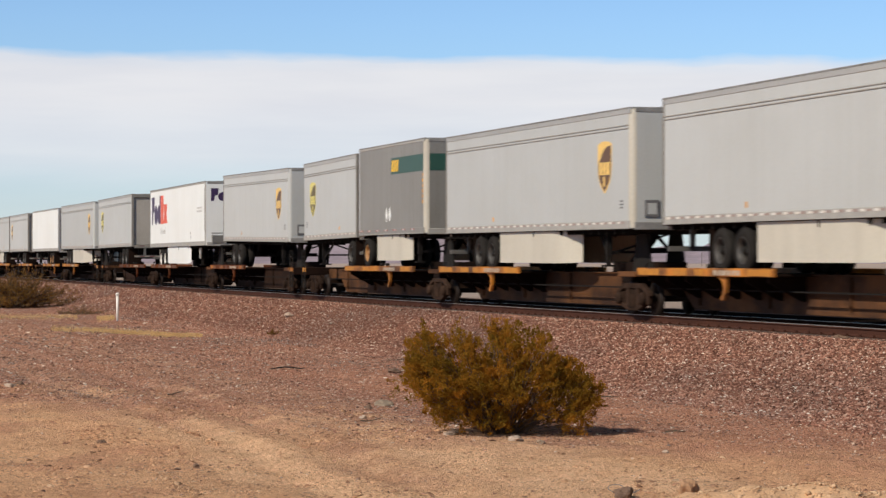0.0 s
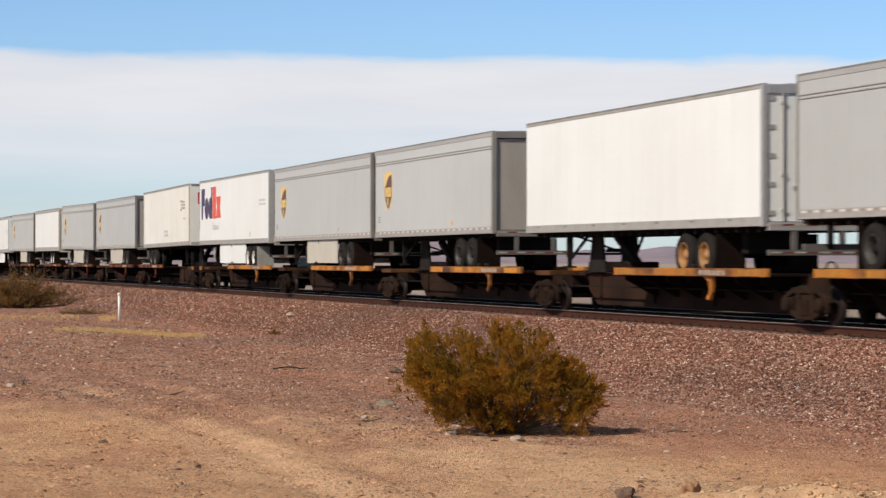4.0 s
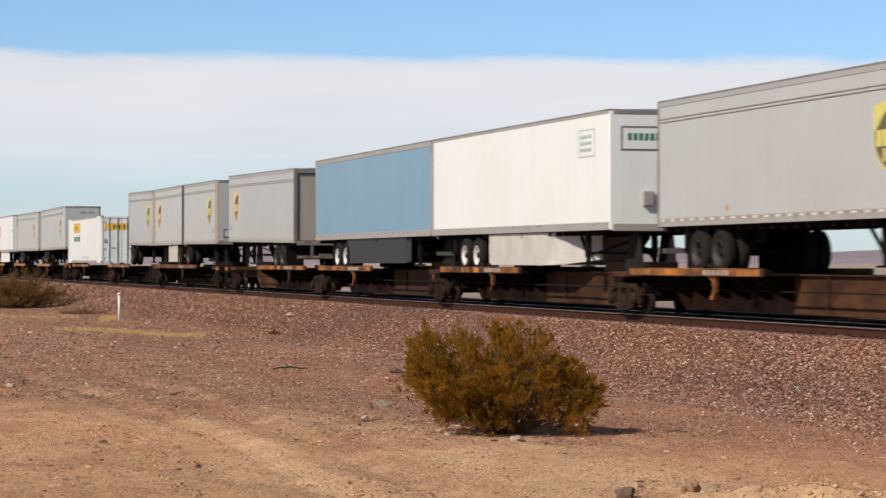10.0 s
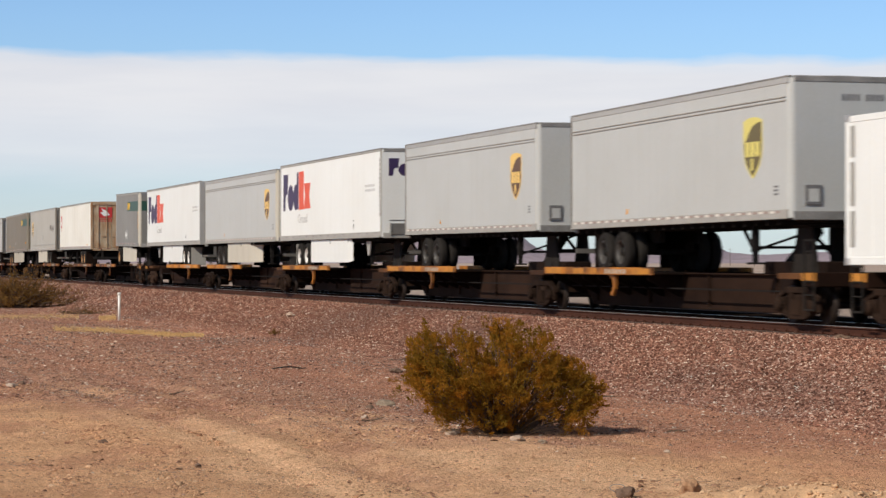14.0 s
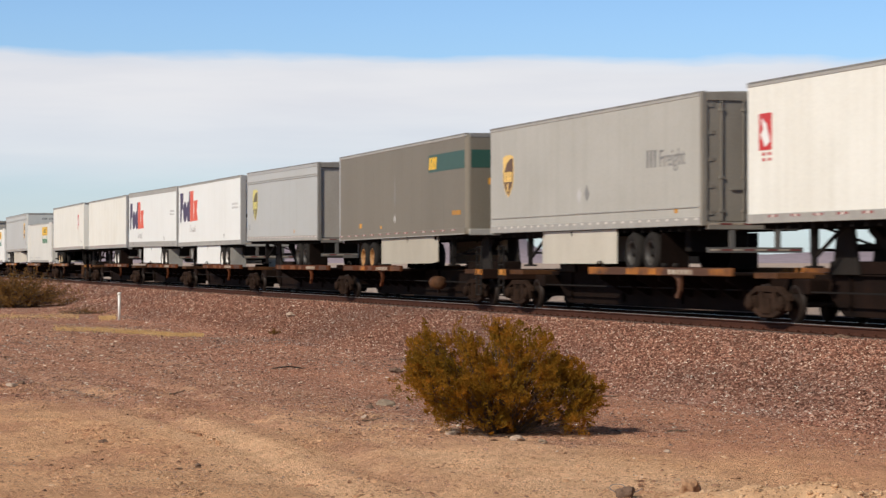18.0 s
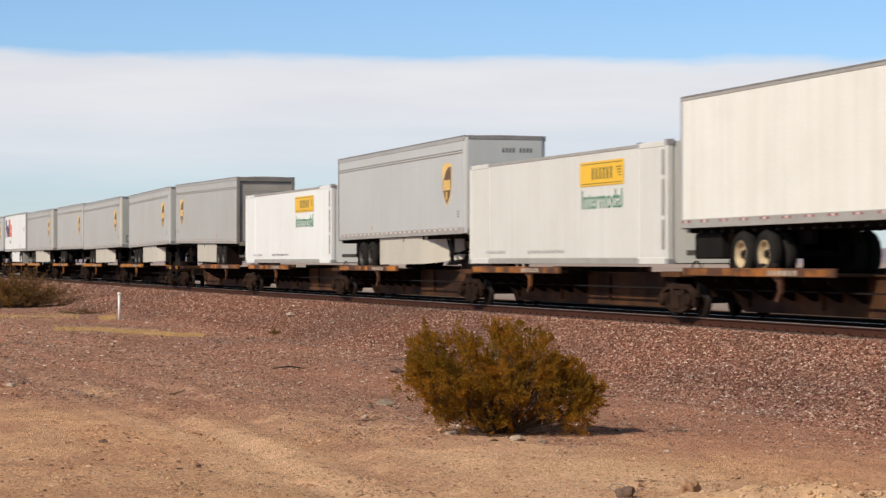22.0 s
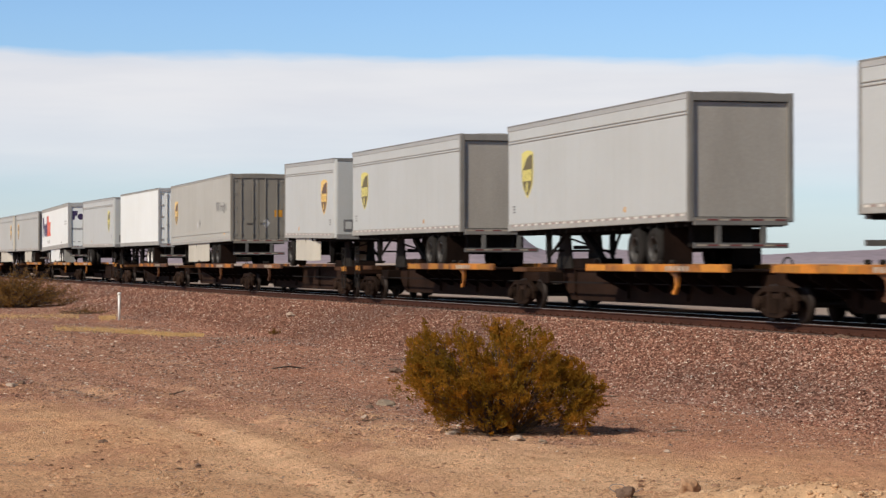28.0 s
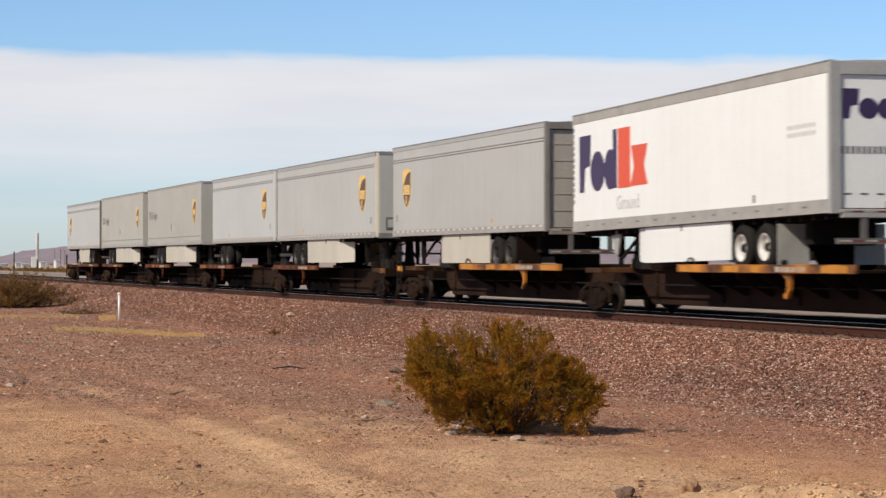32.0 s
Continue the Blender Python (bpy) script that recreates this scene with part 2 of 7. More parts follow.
GREEN = mat("dark_green_stripe", (0.024, 0.078, 0.060), (0.035, 0.095, 0.072), 0.5, 3.0, rough=0.45)
LEAF_GREEN = mat("green_lettering", (0.035, 0.20, 0.10), (0.05, 0.24, 0.13), 0.5, 3.0, rough=0.5)
SIGN_YELLOW = mat("sign_yellow", (0.85, 0.52, 0.02), (0.8, 0.46, 0.03), 0.5, 2.0, rough=0.45)
SIGN_INK = mat("dark_sign_ink", (0.16, 0.12, 0.02), (0.22, 0.17, 0.03), 0.5, 3.0, rough=0.5)
DUSTY_WHITE = mat("dusty_white_panel", (0.68, 0.685, 0.64), (0.60, 0.595, 0.54), 0.5, 0.7, (0.5, 1, 0.3), 0.02, 18, 0.45, streak=0.04)
SIGN_RED = mat("sign_red", (0.55, 0.030, 0.030), (0.48, 0.05, 0.05), 0.5, 3.0, rough=0.5)
TAPE_WHITE = mat("white_reflective_tape", (0.66, 0.63, 0.57), rough=0.35)
FADED_RED = mat("faded_red_tape", (0.30, 0.22, 0.19), rough=0.4)
DULL_RED = mat("dull_red_tape", (0.17, 0.035, 0.028), rough=0.5)
TAPE_RED = mat("red_reflective_tape", (0.26, 0.025, 0.022), rough=0.35)
BLUE_GREY = mat("blue_grey_panel", (0.026, 0.027, 0.031), (0.018, 0.018, 0.021), 0.5, 2.0, rough=0.5)

# ---- shaping helpers ----


def box(bm, x0, x1, y0, y1, z0, z1):
    v = [bm.verts.new(p) for p in ((x0, y0, z0), (x1, y0, z0), (x1, y1, z0), (x0, y1, z0), (x0, y0, z1), (x1, y0, z1), (x1, y1, z1), (x0, y1, z1))]
    for f in ((3, 2, 1, 0), (4, 5, 6, 7), (0, 1, 5, 4), (1, 2, 6, 5), (2, 3, 7, 6), (3, 0, 4, 7)):
        bm.faces.new([v[i] for i in f])
    return bm


def prism(bm, pts, axis, a, b):
    """A flat outline, pushed from a to b along an axis. Outline points are the other two coordinates in order."""
    def place(p, d):
        return {"x": (d, p[0], p[1]), "y": (p[0], d, p[1]), "z": (p[0], p[1], d)}[axis]
    lo, hi = [bm.verts.new(place(p, a)) for p in pts], [bm.verts.new(place(p, b)) for p in pts]
    n = len(pts)
    bm.faces.new(lo)
    bm.faces.new(hi[::-1])
    for i in range(n):
        bm.faces.new((lo[i], hi[i], hi[(i + 1) % n], lo[(i + 1) % n]))
    bmesh.ops.recalc_face_normals(bm, faces=bm.faces)
    return bm


def lathe(bm, rings, seg=20, axis="y", at=(0, 0, 0), closed=False, caps=True):
    """A turned shape about an axis: rings of (distance along it, radius). closed: the last ring meets the first."""
    loops = []
    for d, r in rings:
        loop = []
        for i in range(seg):
            a = 2 * math.pi * i / seg
            c, s = r * math.cos(a), r * math.sin(a)
            p = {"y": (c, d, s), "x": (d, c, s), "z": (c, s, d)}[axis]
            loop.append(bm.verts.new((p[0] + at[0], p[1] + at[1], p[2] + at[2])))
        loops.append(loop)
    for a, b in zip(loops, loops[1:] + loops[:1] if closed else loops[1:]):
        for i in range(seg):
            bm.faces.new((a[i], a[(i + 1) % seg], b[(i + 1) % seg], b[i]))
    if caps and not closed:
        bm.faces.new(loops[0])
        bm.faces.new(loops[-1][::-1])
    bmesh.ops.recalc_face_normals(bm, faces=bm.faces)
    return bm


def bar(bm, a, b, w, d=None):
    """A square bar between two points."""
    a, b = Vector(a), Vector(b)
    way = (b - a).normalized()
    side = way.cross(Vector((0, 0, 1)))
    side = side.normalized() if side.length > 0.01 else Vector((1, 0, 0))
    up = side.cross(way).normalized()
    s, u = side * w / 2, up * (d or w) / 2
    lo = [bm.verts.new(a + k * s + m * u) for k, m in ((-1, -1), (1, -1), (1, 1), (-1, 1))]
    hi = [bm.verts.new(b + k * s + m * u) for k, m in ((-1, -1), (1, -1), (1, 1), (-1, 1))]
    bm.faces.new(lo[::-1])
    bm.faces.new(hi)
    for i in range(4):
        bm.faces.new((lo[i], lo[(i + 1) % 4], hi[(i + 1) % 4], hi[i]))
    return bm


def bevel(bm, w, seg=1):
    bmesh.ops.bevel(bm, geom=list(bm.edges), offset=w, segments=seg, affect="EDGES", clamp_overlap=True)
    return bm


def part(name, bm, material, parent=None, label=""):
    """One mesh object out of a bmesh, under a thing or a part."""
    me = bpy.data.meshes.new(name)
    bm.to_mesh(me)
    bm.free()
    me.materials.append(material)
    ob = new(name, me)
    ob.parent = parent
    if label:
        ob["label"] = label
    if name in JOINED:
        ob["kind"] = "stuff"
    return ob


# small marks and fittings too small to pick apart, joined
JOINED = ("faint_marking", "lettering_mark", "small_marking", "nose_marking", "door_marking", "stencil_mark", "emblem_mark", "hinge_set", "bright_patch")


def twin(ob, m):
    """The same part again, with what it carries, elsewhere on its thing."""
    return copy_thing(ob, m)


def smooth(ob):
    for p in ob.data.polygons:
        p.use_smooth = True
    return ob


def new_bm():
    return bmesh.new()


def lettering(name, text, size, material, parent, m, label=""):
    cu = bpy.data.curves.new(name, "FONT")
    cu.body, cu.size, cu.extrude = text, size, 0.004
    cu.align_x, cu.resolution_u = "CENTER", 3
    tmp = bpy.data.objects.new(name, cu)
    me = bpy.data.meshes.new_from_object(tmp)
    bpy.data.objects.remove(tmp)
    me.materials.clear()
    me.materials.append(material)
    ob = new(name, me)
    ob.parent = parent
    ob.matrix_basis = m
    if label:
        ob["label"] = label
    return ob


# ---- trailers and containers ----
W = 1.295           # half the width of a trailer
FLOOR, TOP = 1.12, 4.07


def plates(bm, side, boxes, proud=0.006):
    """Thin shapes on a side wall; x to z boxes. side: -1 or 1."""
    for x0, x1, z0, z1 in boxes:
        y = side * W
        box(bm, x0, x1, min(y, y + side * proud), max(y, y + side * proud), z0, z1)
    return bm


def wheel(parent, x, side, rim_mat, double=True):
    """A pair of tyres with their dished rim, on one end of an axle."""
    y = side * (W - 0.02)
    bm = new_bm()
    d = -side
    for k in ((0, 0.33) if double else (0,)):
        lathe(bm, [(d * (k + 0.030), 0.285), (d * (k + 0.006), 0.325), (d * k, 0.40), (d * (k + 0.018), 0.465), (d * (k + 0.055), 0.498), (d * (k + 0.07), 0.505),
                   (d * (k + 0.21), 0.505), (d * (k + 0.26), 0.465), (d * (k + 0.28), 0.40), (d * (k + 0.25), 0.285)], 22, closed=True)
    w = part("wheel", lathe(new_bm(), [(d * 0.20, 0.27), (d * 0.5, 0.27)], 16), UNDER, parent)
    w.location = (x, y, 0.505)
    smooth(part("tyre", bm, TYRE, w))
    bright = rim_mat is not DARK_RIM
    bm = new_bm()
    lathe(bm, [(d * 0.022, 0.300), (d * 0.014, 0.288), (d * 0.026, 0.276), (d * 0.09, 0.262), (d * 0.15, 0.245), (d * 0.19, 0.243), (d * 0.19, 0.29), (d * 0.05, 0.29)], 26, closed=True)
    if bright:
        lathe(bm, [(d * 0.13, 0.256), (d * 0.165, 0.20), (d * 0.15, 0.13), (d * 0.15, 0.10)], 26, caps=False)
        for i in range(10):
            a = i * math.pi / 5
            box(bm, 0.165 * math.cos(a) - 0.014, 0.165 * math.cos(a) + 0.014, min(d * 0.125, d * 0.16), max(d * 0.125, d * 0.16), 0.165 * math.sin(a) - 0.014, 0.165 * math.sin(a) + 0.014)
    smooth(part("rim", bm, rim_mat if bright else FLANGE, w))
    smooth(part("hub", lathe(new_bm(), [(d * 0.20, 0.125), (d * 0.10, 0.105), (d * 0.05, 0.075), (d * 0.04, 0.01)], 14), rim_mat if rim_mat is RUST_RIM else DARK_RIM, w))
    return w


def shield_shape(parent, x, side, z=2.66, h=1.32, w=1.02, faded=False):
    """A gold shield with brown fields, as plain shapes."""
    y = side * W
    gold, brown = (PALE_GOLD, OLIVE) if faded else (GOLD, BROWN)
    outline = [(-0.5, 0.44), (-0.25, 0.49), (0, 0.5), (0.25, 0.49), (0.5, 0.44), (0.5, 0.0), (0.46, -0.16), (0.36, -0.29), (0.2, -0.4), (0, -0.5),
               (-0.2, -0.4), (-0.36, -0.29), (-0.46, -0.16), (-0.5, 0.0)]
    d = -1 if side > 0 else 1
    shield = part("shield_emblem", prism(new_bm(), [(x + p * w, z + q * h) for p, q in outline], "y", y, y + side * 0.005), gold, parent,
                  "faded yellow shield emblem with an olive field" if faded else "gold shield emblem with a brown field")

    def put(name, pts, material, lift):
        part(name, prism(new_bm(), [(x + p * w * d, z + q * h) for p, q in pts], "y", y + side * lift, y + side * (lift + 0.003)), material, shield)
    put("dark_field", [(-0.45, 0.08), (-0.30, 0.16), (-0.18, 0.26), (0.0, 0.35), (0.22, 0.40), (0.45, 0.41), (0.45, 0.0), (0.41, -0.15), (0.32, -0.26), (0.17, -0.36), (0.0, -0.455),
                       (-0.17, -0.36), (-0.32, -0.26), (-0.41, -0.15), (-0.45, 0.0)], brown, 0.0055)
    for a in (-0.37, -0.11, 0.15):
        put("pale_patch", [(a, -0.14), (a + 0.21, -0.14), (a + 0.21, 0.10), (a, 0.10)], gold, 0.009)
    put("pale_patch", [(-0.09, -0.36), (0.03, -0.36), (0.03, -0.17), (-0.09, -0.17)], gold, 0.009)


EMBLEM_BLOCKS = ((PURPLE, "tall"), (PURPLE, "disc"), (PURPLE, "flag"), (RED_ORANGE, "slab"), (RED_ORANGE, "waist"))


def emblem_outlines(kind):
    """Outlines of the plain shapes of the block emblem, 4.9 by 1.5."""
    def disc(c, rx, ry):
        return [(c + rx * math.cos(i * math.pi / 10), 0.50 + ry * math.sin(i * math.pi / 10)) for i in range(20)]
    return {"tall": [[(0, 0), (0.34, 0), (0.44, 0.62), (0.80, 0.66), (0.88, 1.45), (0, 1.45)]],
            "disc": [disc(1.36, 0.53, 0.51)],
            "flag": [disc(2.30, 0.44, 0.51), [(2.50, 0.02), (2.78, 0.02), (2.78, 1.48), (2.50, 1.48)]],
            "slab": [[(2.86, 0), (3.72, 0), (3.72, 1.48), (2.86, 1.48)]],
            "waist": [[(3.72, 0.02), (4.90, 0.02), (4.66, 0.50), (4.90, 1.0), (3.78, 1.0), (3.98, 0.50)]]}[kind]


def blocks_shape(parent, x, side, z=2.17, h=1.5):
    """Five plain shapes, three purple and two red-orange, 4.9 m in all; x is where the row begins for one who reads it."""
    d = 1 if side < 0 else -1
    k = h / 1.5
    for m, kind in EMBLEM_BLOCKS:
        bm = new_bm()
        for i, pts in enumerate(emblem_outlines(kind)):
            prism(bm, [(x + d * a * k, z + b * k) for a, b in pts], "y", side * W, side * (W + 0.006 + 0.001 * i))
        part("emblem_block", bm, m, parent)
    lettering("lettering", "Ground", 0.50, PALE_MARK, parent, Matrix.Translation((x + d * 3.55 * k, side * (W + 0.004), z - 0.52)) @ Euler((math.pi / 2, 0, 0 if side < 0 else math.pi)).to_matrix().to_4x4(), "faint grey lettering")


def end_blocks(parent, x, face, z=2.95, h=0.62):
    """The same row of shapes on an end wall, 2 m wide. face: the end's direction, -1 or 1."""
    k = h / 1.5
    for m, kind in EMBLEM_BLOCKS:
        bm = new_bm()
        for i, pts in enumerate(emblem_outlines(kind)):
            prism(bm, [(face * (a * k - 1.0), z + b * k) for a, b in pts], "x", x, x + face * (0.006 + 0.001 * i))
        part("emblem_block", bm, m, parent)
    lettering("lettering", "Ground", 0.31, PALE_MARK, parent, Matrix.Translation((x + face * 0.004, face * 0.48, z - 0.30)) @ Euler((math.pi / 2, 0, face * math.pi / 2)).to_matrix().to_4x4(), "faint grey lettering")


def swing_doors(parent, x, door_mat, rod_mat, z0, z1, hw):
    """Two rear doors with hinges and locking rods, on the -x end."""
    for s in (-1, 1):
        y0, y1 = (0.012, hw) if s > 0 else (-hw, -0.012)
        d = part("door", bevel(box(new_bm(), x, x + 0.05, y0, y1, z0, z1), 0.008), door_mat, parent)
        for yy in (0.28, 0.82):
            bm = new_bm()
            lathe(bm, [(z0 + 0.02, 0.019), (z1 - 0.02, 0.019)], 8, "z", (x - 0.035, s * yy, 0))
            for zz in (z0 + 0.25, z0 + 1.0, z1 - 0.3):
                box(bm, x - 0.06, x, s * yy - 0.045, s * yy + 0.045, zz - 0.03, zz + 0.03)
            part("lock_rod", bm, rod_mat, d)
        bm = new_bm()
        box(bm, x - 0.05, x - 0.02, s * 0.3 - 0.02, s * 0.3 + 0.3, z0 + 0.72, z0 + 0.77)
        part("handle", bm, rod_mat, d)
        bm = new_bm()
        for i in range(5):
            zz = z0 + 0.2 + i * (z1 - z0 - 0.4) / 4
            box(bm, x - 0.02, x, s * hw - 0.16 if s > 0 else -hw - 0.03, s * hw + 0.03 if s > 0 else -hw + 0.16, zz - 0.05, zz + 0.05)
        part("hinge_set", bm, rod_mat, d)


def trailer(length, wall, kind, rim, skirt=None, rear="roll", emblem="", top_band=False, rounded=True, tape=True, nose=None, door=None, label="", skirt_shape="full", near=-1, TOP=4.07, post=None, ribbed=False, band=0.10, base=0.20, faded=False):
    """A box trailer, nose towards +x, middle at x = 0, tyres on z = 0."""
    root = new("box_trailer")
    tagged(root, label, "trailer", "trailers on the train")
    h = length / 2
    band = 0.15 if top_band else band
    side_top = TOP - band
    rail_mat = BAND_GREY if kind == "grey" else GREY_TRIM
    rear_mat = RUSTY if rear == "rusty" else REAR_FRAME if kind == "grey" else BAND_GREY if kind == "fed" else STEEL_POST if wall is BLUE else WARM_DOOR if wall is WARM_GREY else PALE_TAN if length == 14.63 else BRIGHT_TRIM
    post_w = 0.24 if kind == "fed" else 0.13
    rad = 0.16 if rounded else 0.05
    for s in (-1, 1):
        y0, y1 = sorted((s * (W - 0.05), s * W))
        n = int(length / 1.22)
        pts = [(-h + 0.10, s * (W - 0.05)), (-h + 0.10, s * W)]
        for i in range(1, n):
            xx = -h + i * length / n
            d = s * (0.003 if top_band else 0.014 if ribbed else 0.0015)
            e = 0.05 if ribbed else 0.016
            pts += [(xx - e, s * W), (xx - 0.012, s * W + d), (xx + 0.012, s * W + d), (xx + e, s * W)]
        pts += [(h - rad, s * W), (h - rad, s * (W - 0.05))]
        bm = prism(new_bm(), pts, "z", FLOOR + base, side_top)
        part("side_wall", bm, wall, root)
        if top_band:
            part("moulding", bevel(plates(new_bm(), s, [(-h + 0.12, h - rad, TOP - 0.44, TOP - 0.41), (-h + 0.12, h - rad, TOP - 0.515, TOP - 0.485)], 0.022), 0.006), GREY_TRIM, root)
        y0, y1 = sorted((s * (W - 0.08), s * (W + 0.012)))
        part("bottom_rail", bevel(box(new_bm(), -h + 0.02, h - rad * 0.5, y0, y1, FLOOR, FLOOR + base), 0.01), wall if wall in (DARK_BROWN, DARK_GREY) else GREY_TRIM, root)
        y0, y1 = sorted((s * (W - 0.10), s * (W + 0.012)))
        part("top_rail", bevel(box(new_bm(), -h, h - rad * 0.4, y0, y1, side_top, TOP - 0.012), 0.008), rail_mat, root)
        y0, y1 = sorted((s * (W - 0.12), s * (W + 0.018)))
        part("roof_edge", bevel(box(new_bm(), -h - 0.01, h - rad * 0.4, y0, y1, TOP - 0.035, TOP + 0.012), 0.01), ROOF_EDGE, root)
        if tape and s == near:
            bm, bm2, bm3 = new_bm(), new_bm(), new_bm()
            paired = kind == "plain" and wall is not WARM_GREY
            n = int(length / (1.15 if paired else 0.62))
            dark = kind == "fed" or wall is WHITE
            y0, y1 = sorted((s * (W + 0.012), s * (W + 0.016)))
            for i in range(n):
                xx = -h + 0.25 + i * (length - 0.6) / n
                if kind == "grey":
                    box(bm, xx, xx + 0.24, y0, y1, FLOOR + 0.12, FLOOR + 0.17)
                    box(bm3, xx + 0.26, xx + 0.5, y0, y1, FLOOR + 0.12, FLOOR + 0.17)
                elif dark and i % 2:
                    box(bm2, xx + 0.26, xx + 0.46, y0, y1, FLOOR + 0.13, FLOOR + 0.17)
                elif not dark:
                    box(bm, xx, xx + 0.14, y0, y1, FLOOR + 0.12, FLOOR + 0.17)
                    if paired:
                        box(bm3, xx - 0.15, xx, y0, y1, FLOOR + 0.12, FLOOR + 0.17)
                        box(bm3, xx + 0.14, xx + 0.29, y0, y1, FLOOR + 0.12, FLOOR + 0.17)
            if dark:
                box(bm, -h + 0.02, h - rad * 0.5, y0, y1, FLOOR + 0.002, FLOOR + 0.05)
            else:
                box(bm2, -h + 0.02, h - rad * 0.5, y0, y1, FLOOR + 0.002, FLOOR + 0.03)
            if bm3.faces:
                part("reflective_tape", bm3, FADED_RED if kind == "grey" else TAPE_RED, root)["kind"] = "stuff"
            part("lower_lip" if dark else "reflective_tape", bm, GREY_TRIM if dark else TAPE_WHITE, root)["kind"] = "stuff"
            part("reflective_tape" if dark else "lower_lip", bm2, DARK_MARK if dark else GREY_TRIM, root)["kind"] = "stuff"
        # corner posts at the nose
        bm = new_bm()
        cx, cy = h - rad, s * (W - rad)
        pts = [(cx, s * W)] + [(cx + rad * math.sin(a), cy + s * rad * math.cos(a)) for a in [i * math.pi / 12 for i in range(1, 6)]] + [(h, cy), (h - 0.05, cy), (cx, s * (W - 0.05))]
        prism(bm, pts, "z", FLOOR + 0.02, TOP - 0.04)
        part("corner_post", bm, post or nose or (GREY_TRIM if kind == "fed" else wall), root)
        # rear posts
        y0, y1 = sorted((s * (W - post_w), s * (W + 0.014)))
        part("rear_post", bevel(box(new_bm(), -h - 0.02, -h + 0.10, y0, y1, FLOOR - 0.02, TOP - 0.002), 0.015), rear_mat, root)
    # roof, slightly crowned
    prof = [(-W, TOP - 0.02), (-W * 0.5, TOP + 0.02), (0, TOP + 0.03), (W * 0.5, TOP + 0.02), (W, TOP - 0.02), (W, TOP - 0.06), (-W, TOP - 0.06)]
    part("roof", prism(new_bm(), [(p * 0.99, q) for p, q in prof], "x", -h + 0.01, h - rad * 0.6), GREY_TRIM, root)
    # floor with its cross members, one ribbed section
    prof = [(h - 0.05, FLOOR + 0.10), (-h + 0.02, FLOOR + 0.10), (-h + 0.02, FLOOR - 0.02)]
    for i in range(int(length / 0.6)):
        xx = -h + 0.4 + i * 0.6
        if xx < h - 0.3:
            prof += [(xx - 0.03, FLOOR - 0.02), (xx - 0.03, FLOOR - 0.12), (xx + 0.03, FLOOR - 0.12), (xx + 0.03, FLOOR - 0.02)]
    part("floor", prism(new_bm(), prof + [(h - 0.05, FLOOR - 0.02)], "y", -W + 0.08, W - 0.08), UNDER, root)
    # nose
    nw = part("nose_wall", box(new_bm(), h - 0.05, h, -W + rad, W - rad, FLOOR, TOP - 0.04), nose or wall, root)
    part("nose_rail", bevel(box(new_bm(), h - 0.06, h + 0.02, -W + 0.1, W - 0.1, FLOOR - 0.03, FLOOR + 0.16), 0.012), ROOF_EDGE if emblem == "shield" else GREY_TRIM, root)
    part("nose_header", bevel(box(new_bm(), h - 0.08, h + 0.012, -W + 0.12, W - 0.12, TOP - 0.12, TOP + 0.01), 0.012), ROOF_EDGE, root)
    if emblem == "shield":
        bm = new_bm()
        for i in range(9):
            if i != 4:
                box(bm, h, h + 0.005, -0.1 + i * 0.11, -0.03 + i * 0.11, TOP - 0.50, TOP - 0.36)
        part("nose_marking", bm, DARK_MARK, root)
        for s in (-1, 1):
            b = part("nose_box", bevel(box(new_bm(), h, h + 0.03, s * 0.75 - 0.19, s * 0.75 + 0.19, FLOOR + 0.28, FLOOR + 0.70), 0.01), DARK_MARK, root)
            part("nose_box_cover", box(new_bm(), h + 0.03, h + 0.036, s * 0.75 - 0.12, s * 0.75 + 0.12, FLOOR + 0.35, FLOOR + 0.62), wall, b)
    if kind == "fed":
        part("faint_marking", plates(new_bm(), near, [(h - 0.15, h - 0.06, 1.85 + i * 0.155, 1.95 + i * 0.155) for i in range(13)], 0.005), DARK_MARK, root)
        part("air_line_panel", bevel(box(new_bm(), h, h + 0.05, -0.95, 0.95, FLOOR + 0.10, FLOOR + 0.48), 0.01), PANEL_GREY, root)
        for yy in (-0.95, -0.32, 0.32, 0.95):
            part("panel_rib", box(new_bm(), h + 0.05, h + 0.075, yy - 0.03, yy + 0.03, FLOOR + 0.10, FLOOR + 0.50), GREY_TRIM, root)
        end_blocks(root, h, 1, 3.22)
        part("nose_seam", box(new_bm(), h, h + 0.01, -0.98, 0.98, FLOOR + 0.56, FLOOR + 0.60), DARK_MARK, root)
    # rear
    if kind == "fed":
        d = part("roll_up_door", box(new_bm(), -h + 0.04, -h + 0.10, -W + post_w, W - post_w, FLOOR + 0.08, TOP - 0.26), WHITE, root, "white roll-up door with emblem shapes")
        end_blocks(root, -h + 0.04, -1, 3.00)
        bm, bm2 = new_bm(), new_bm()
        for i in range(10):
            box(bm, -h + 0.034, -h + 0.04, 0.98 - i * 0.12, 1.055 - i * 0.12, 2.30, 2.45)
        for i in range(6):
            box(bm, -h + 0.034, -h + 0.04, -0.98 + i * 0.36, -0.82 + i * 0.36, FLOOR + 0.36, FLOOR + 0.40)
            box(bm2, -h + 0.034, -h + 0.04, -0.95 + i * 0.13, -0.86 + i * 0.13, 2.36, 2.43)
            box(bm2, -h + 0.034, -h + 0.04, -0.95 + i * 0.13, -0.86 + i * 0.13, 2.08, 2.15)
        part("door_marking", bm, DARK_MARK, root)
        part("faint_marking", bm2, PALE_MARK, root)
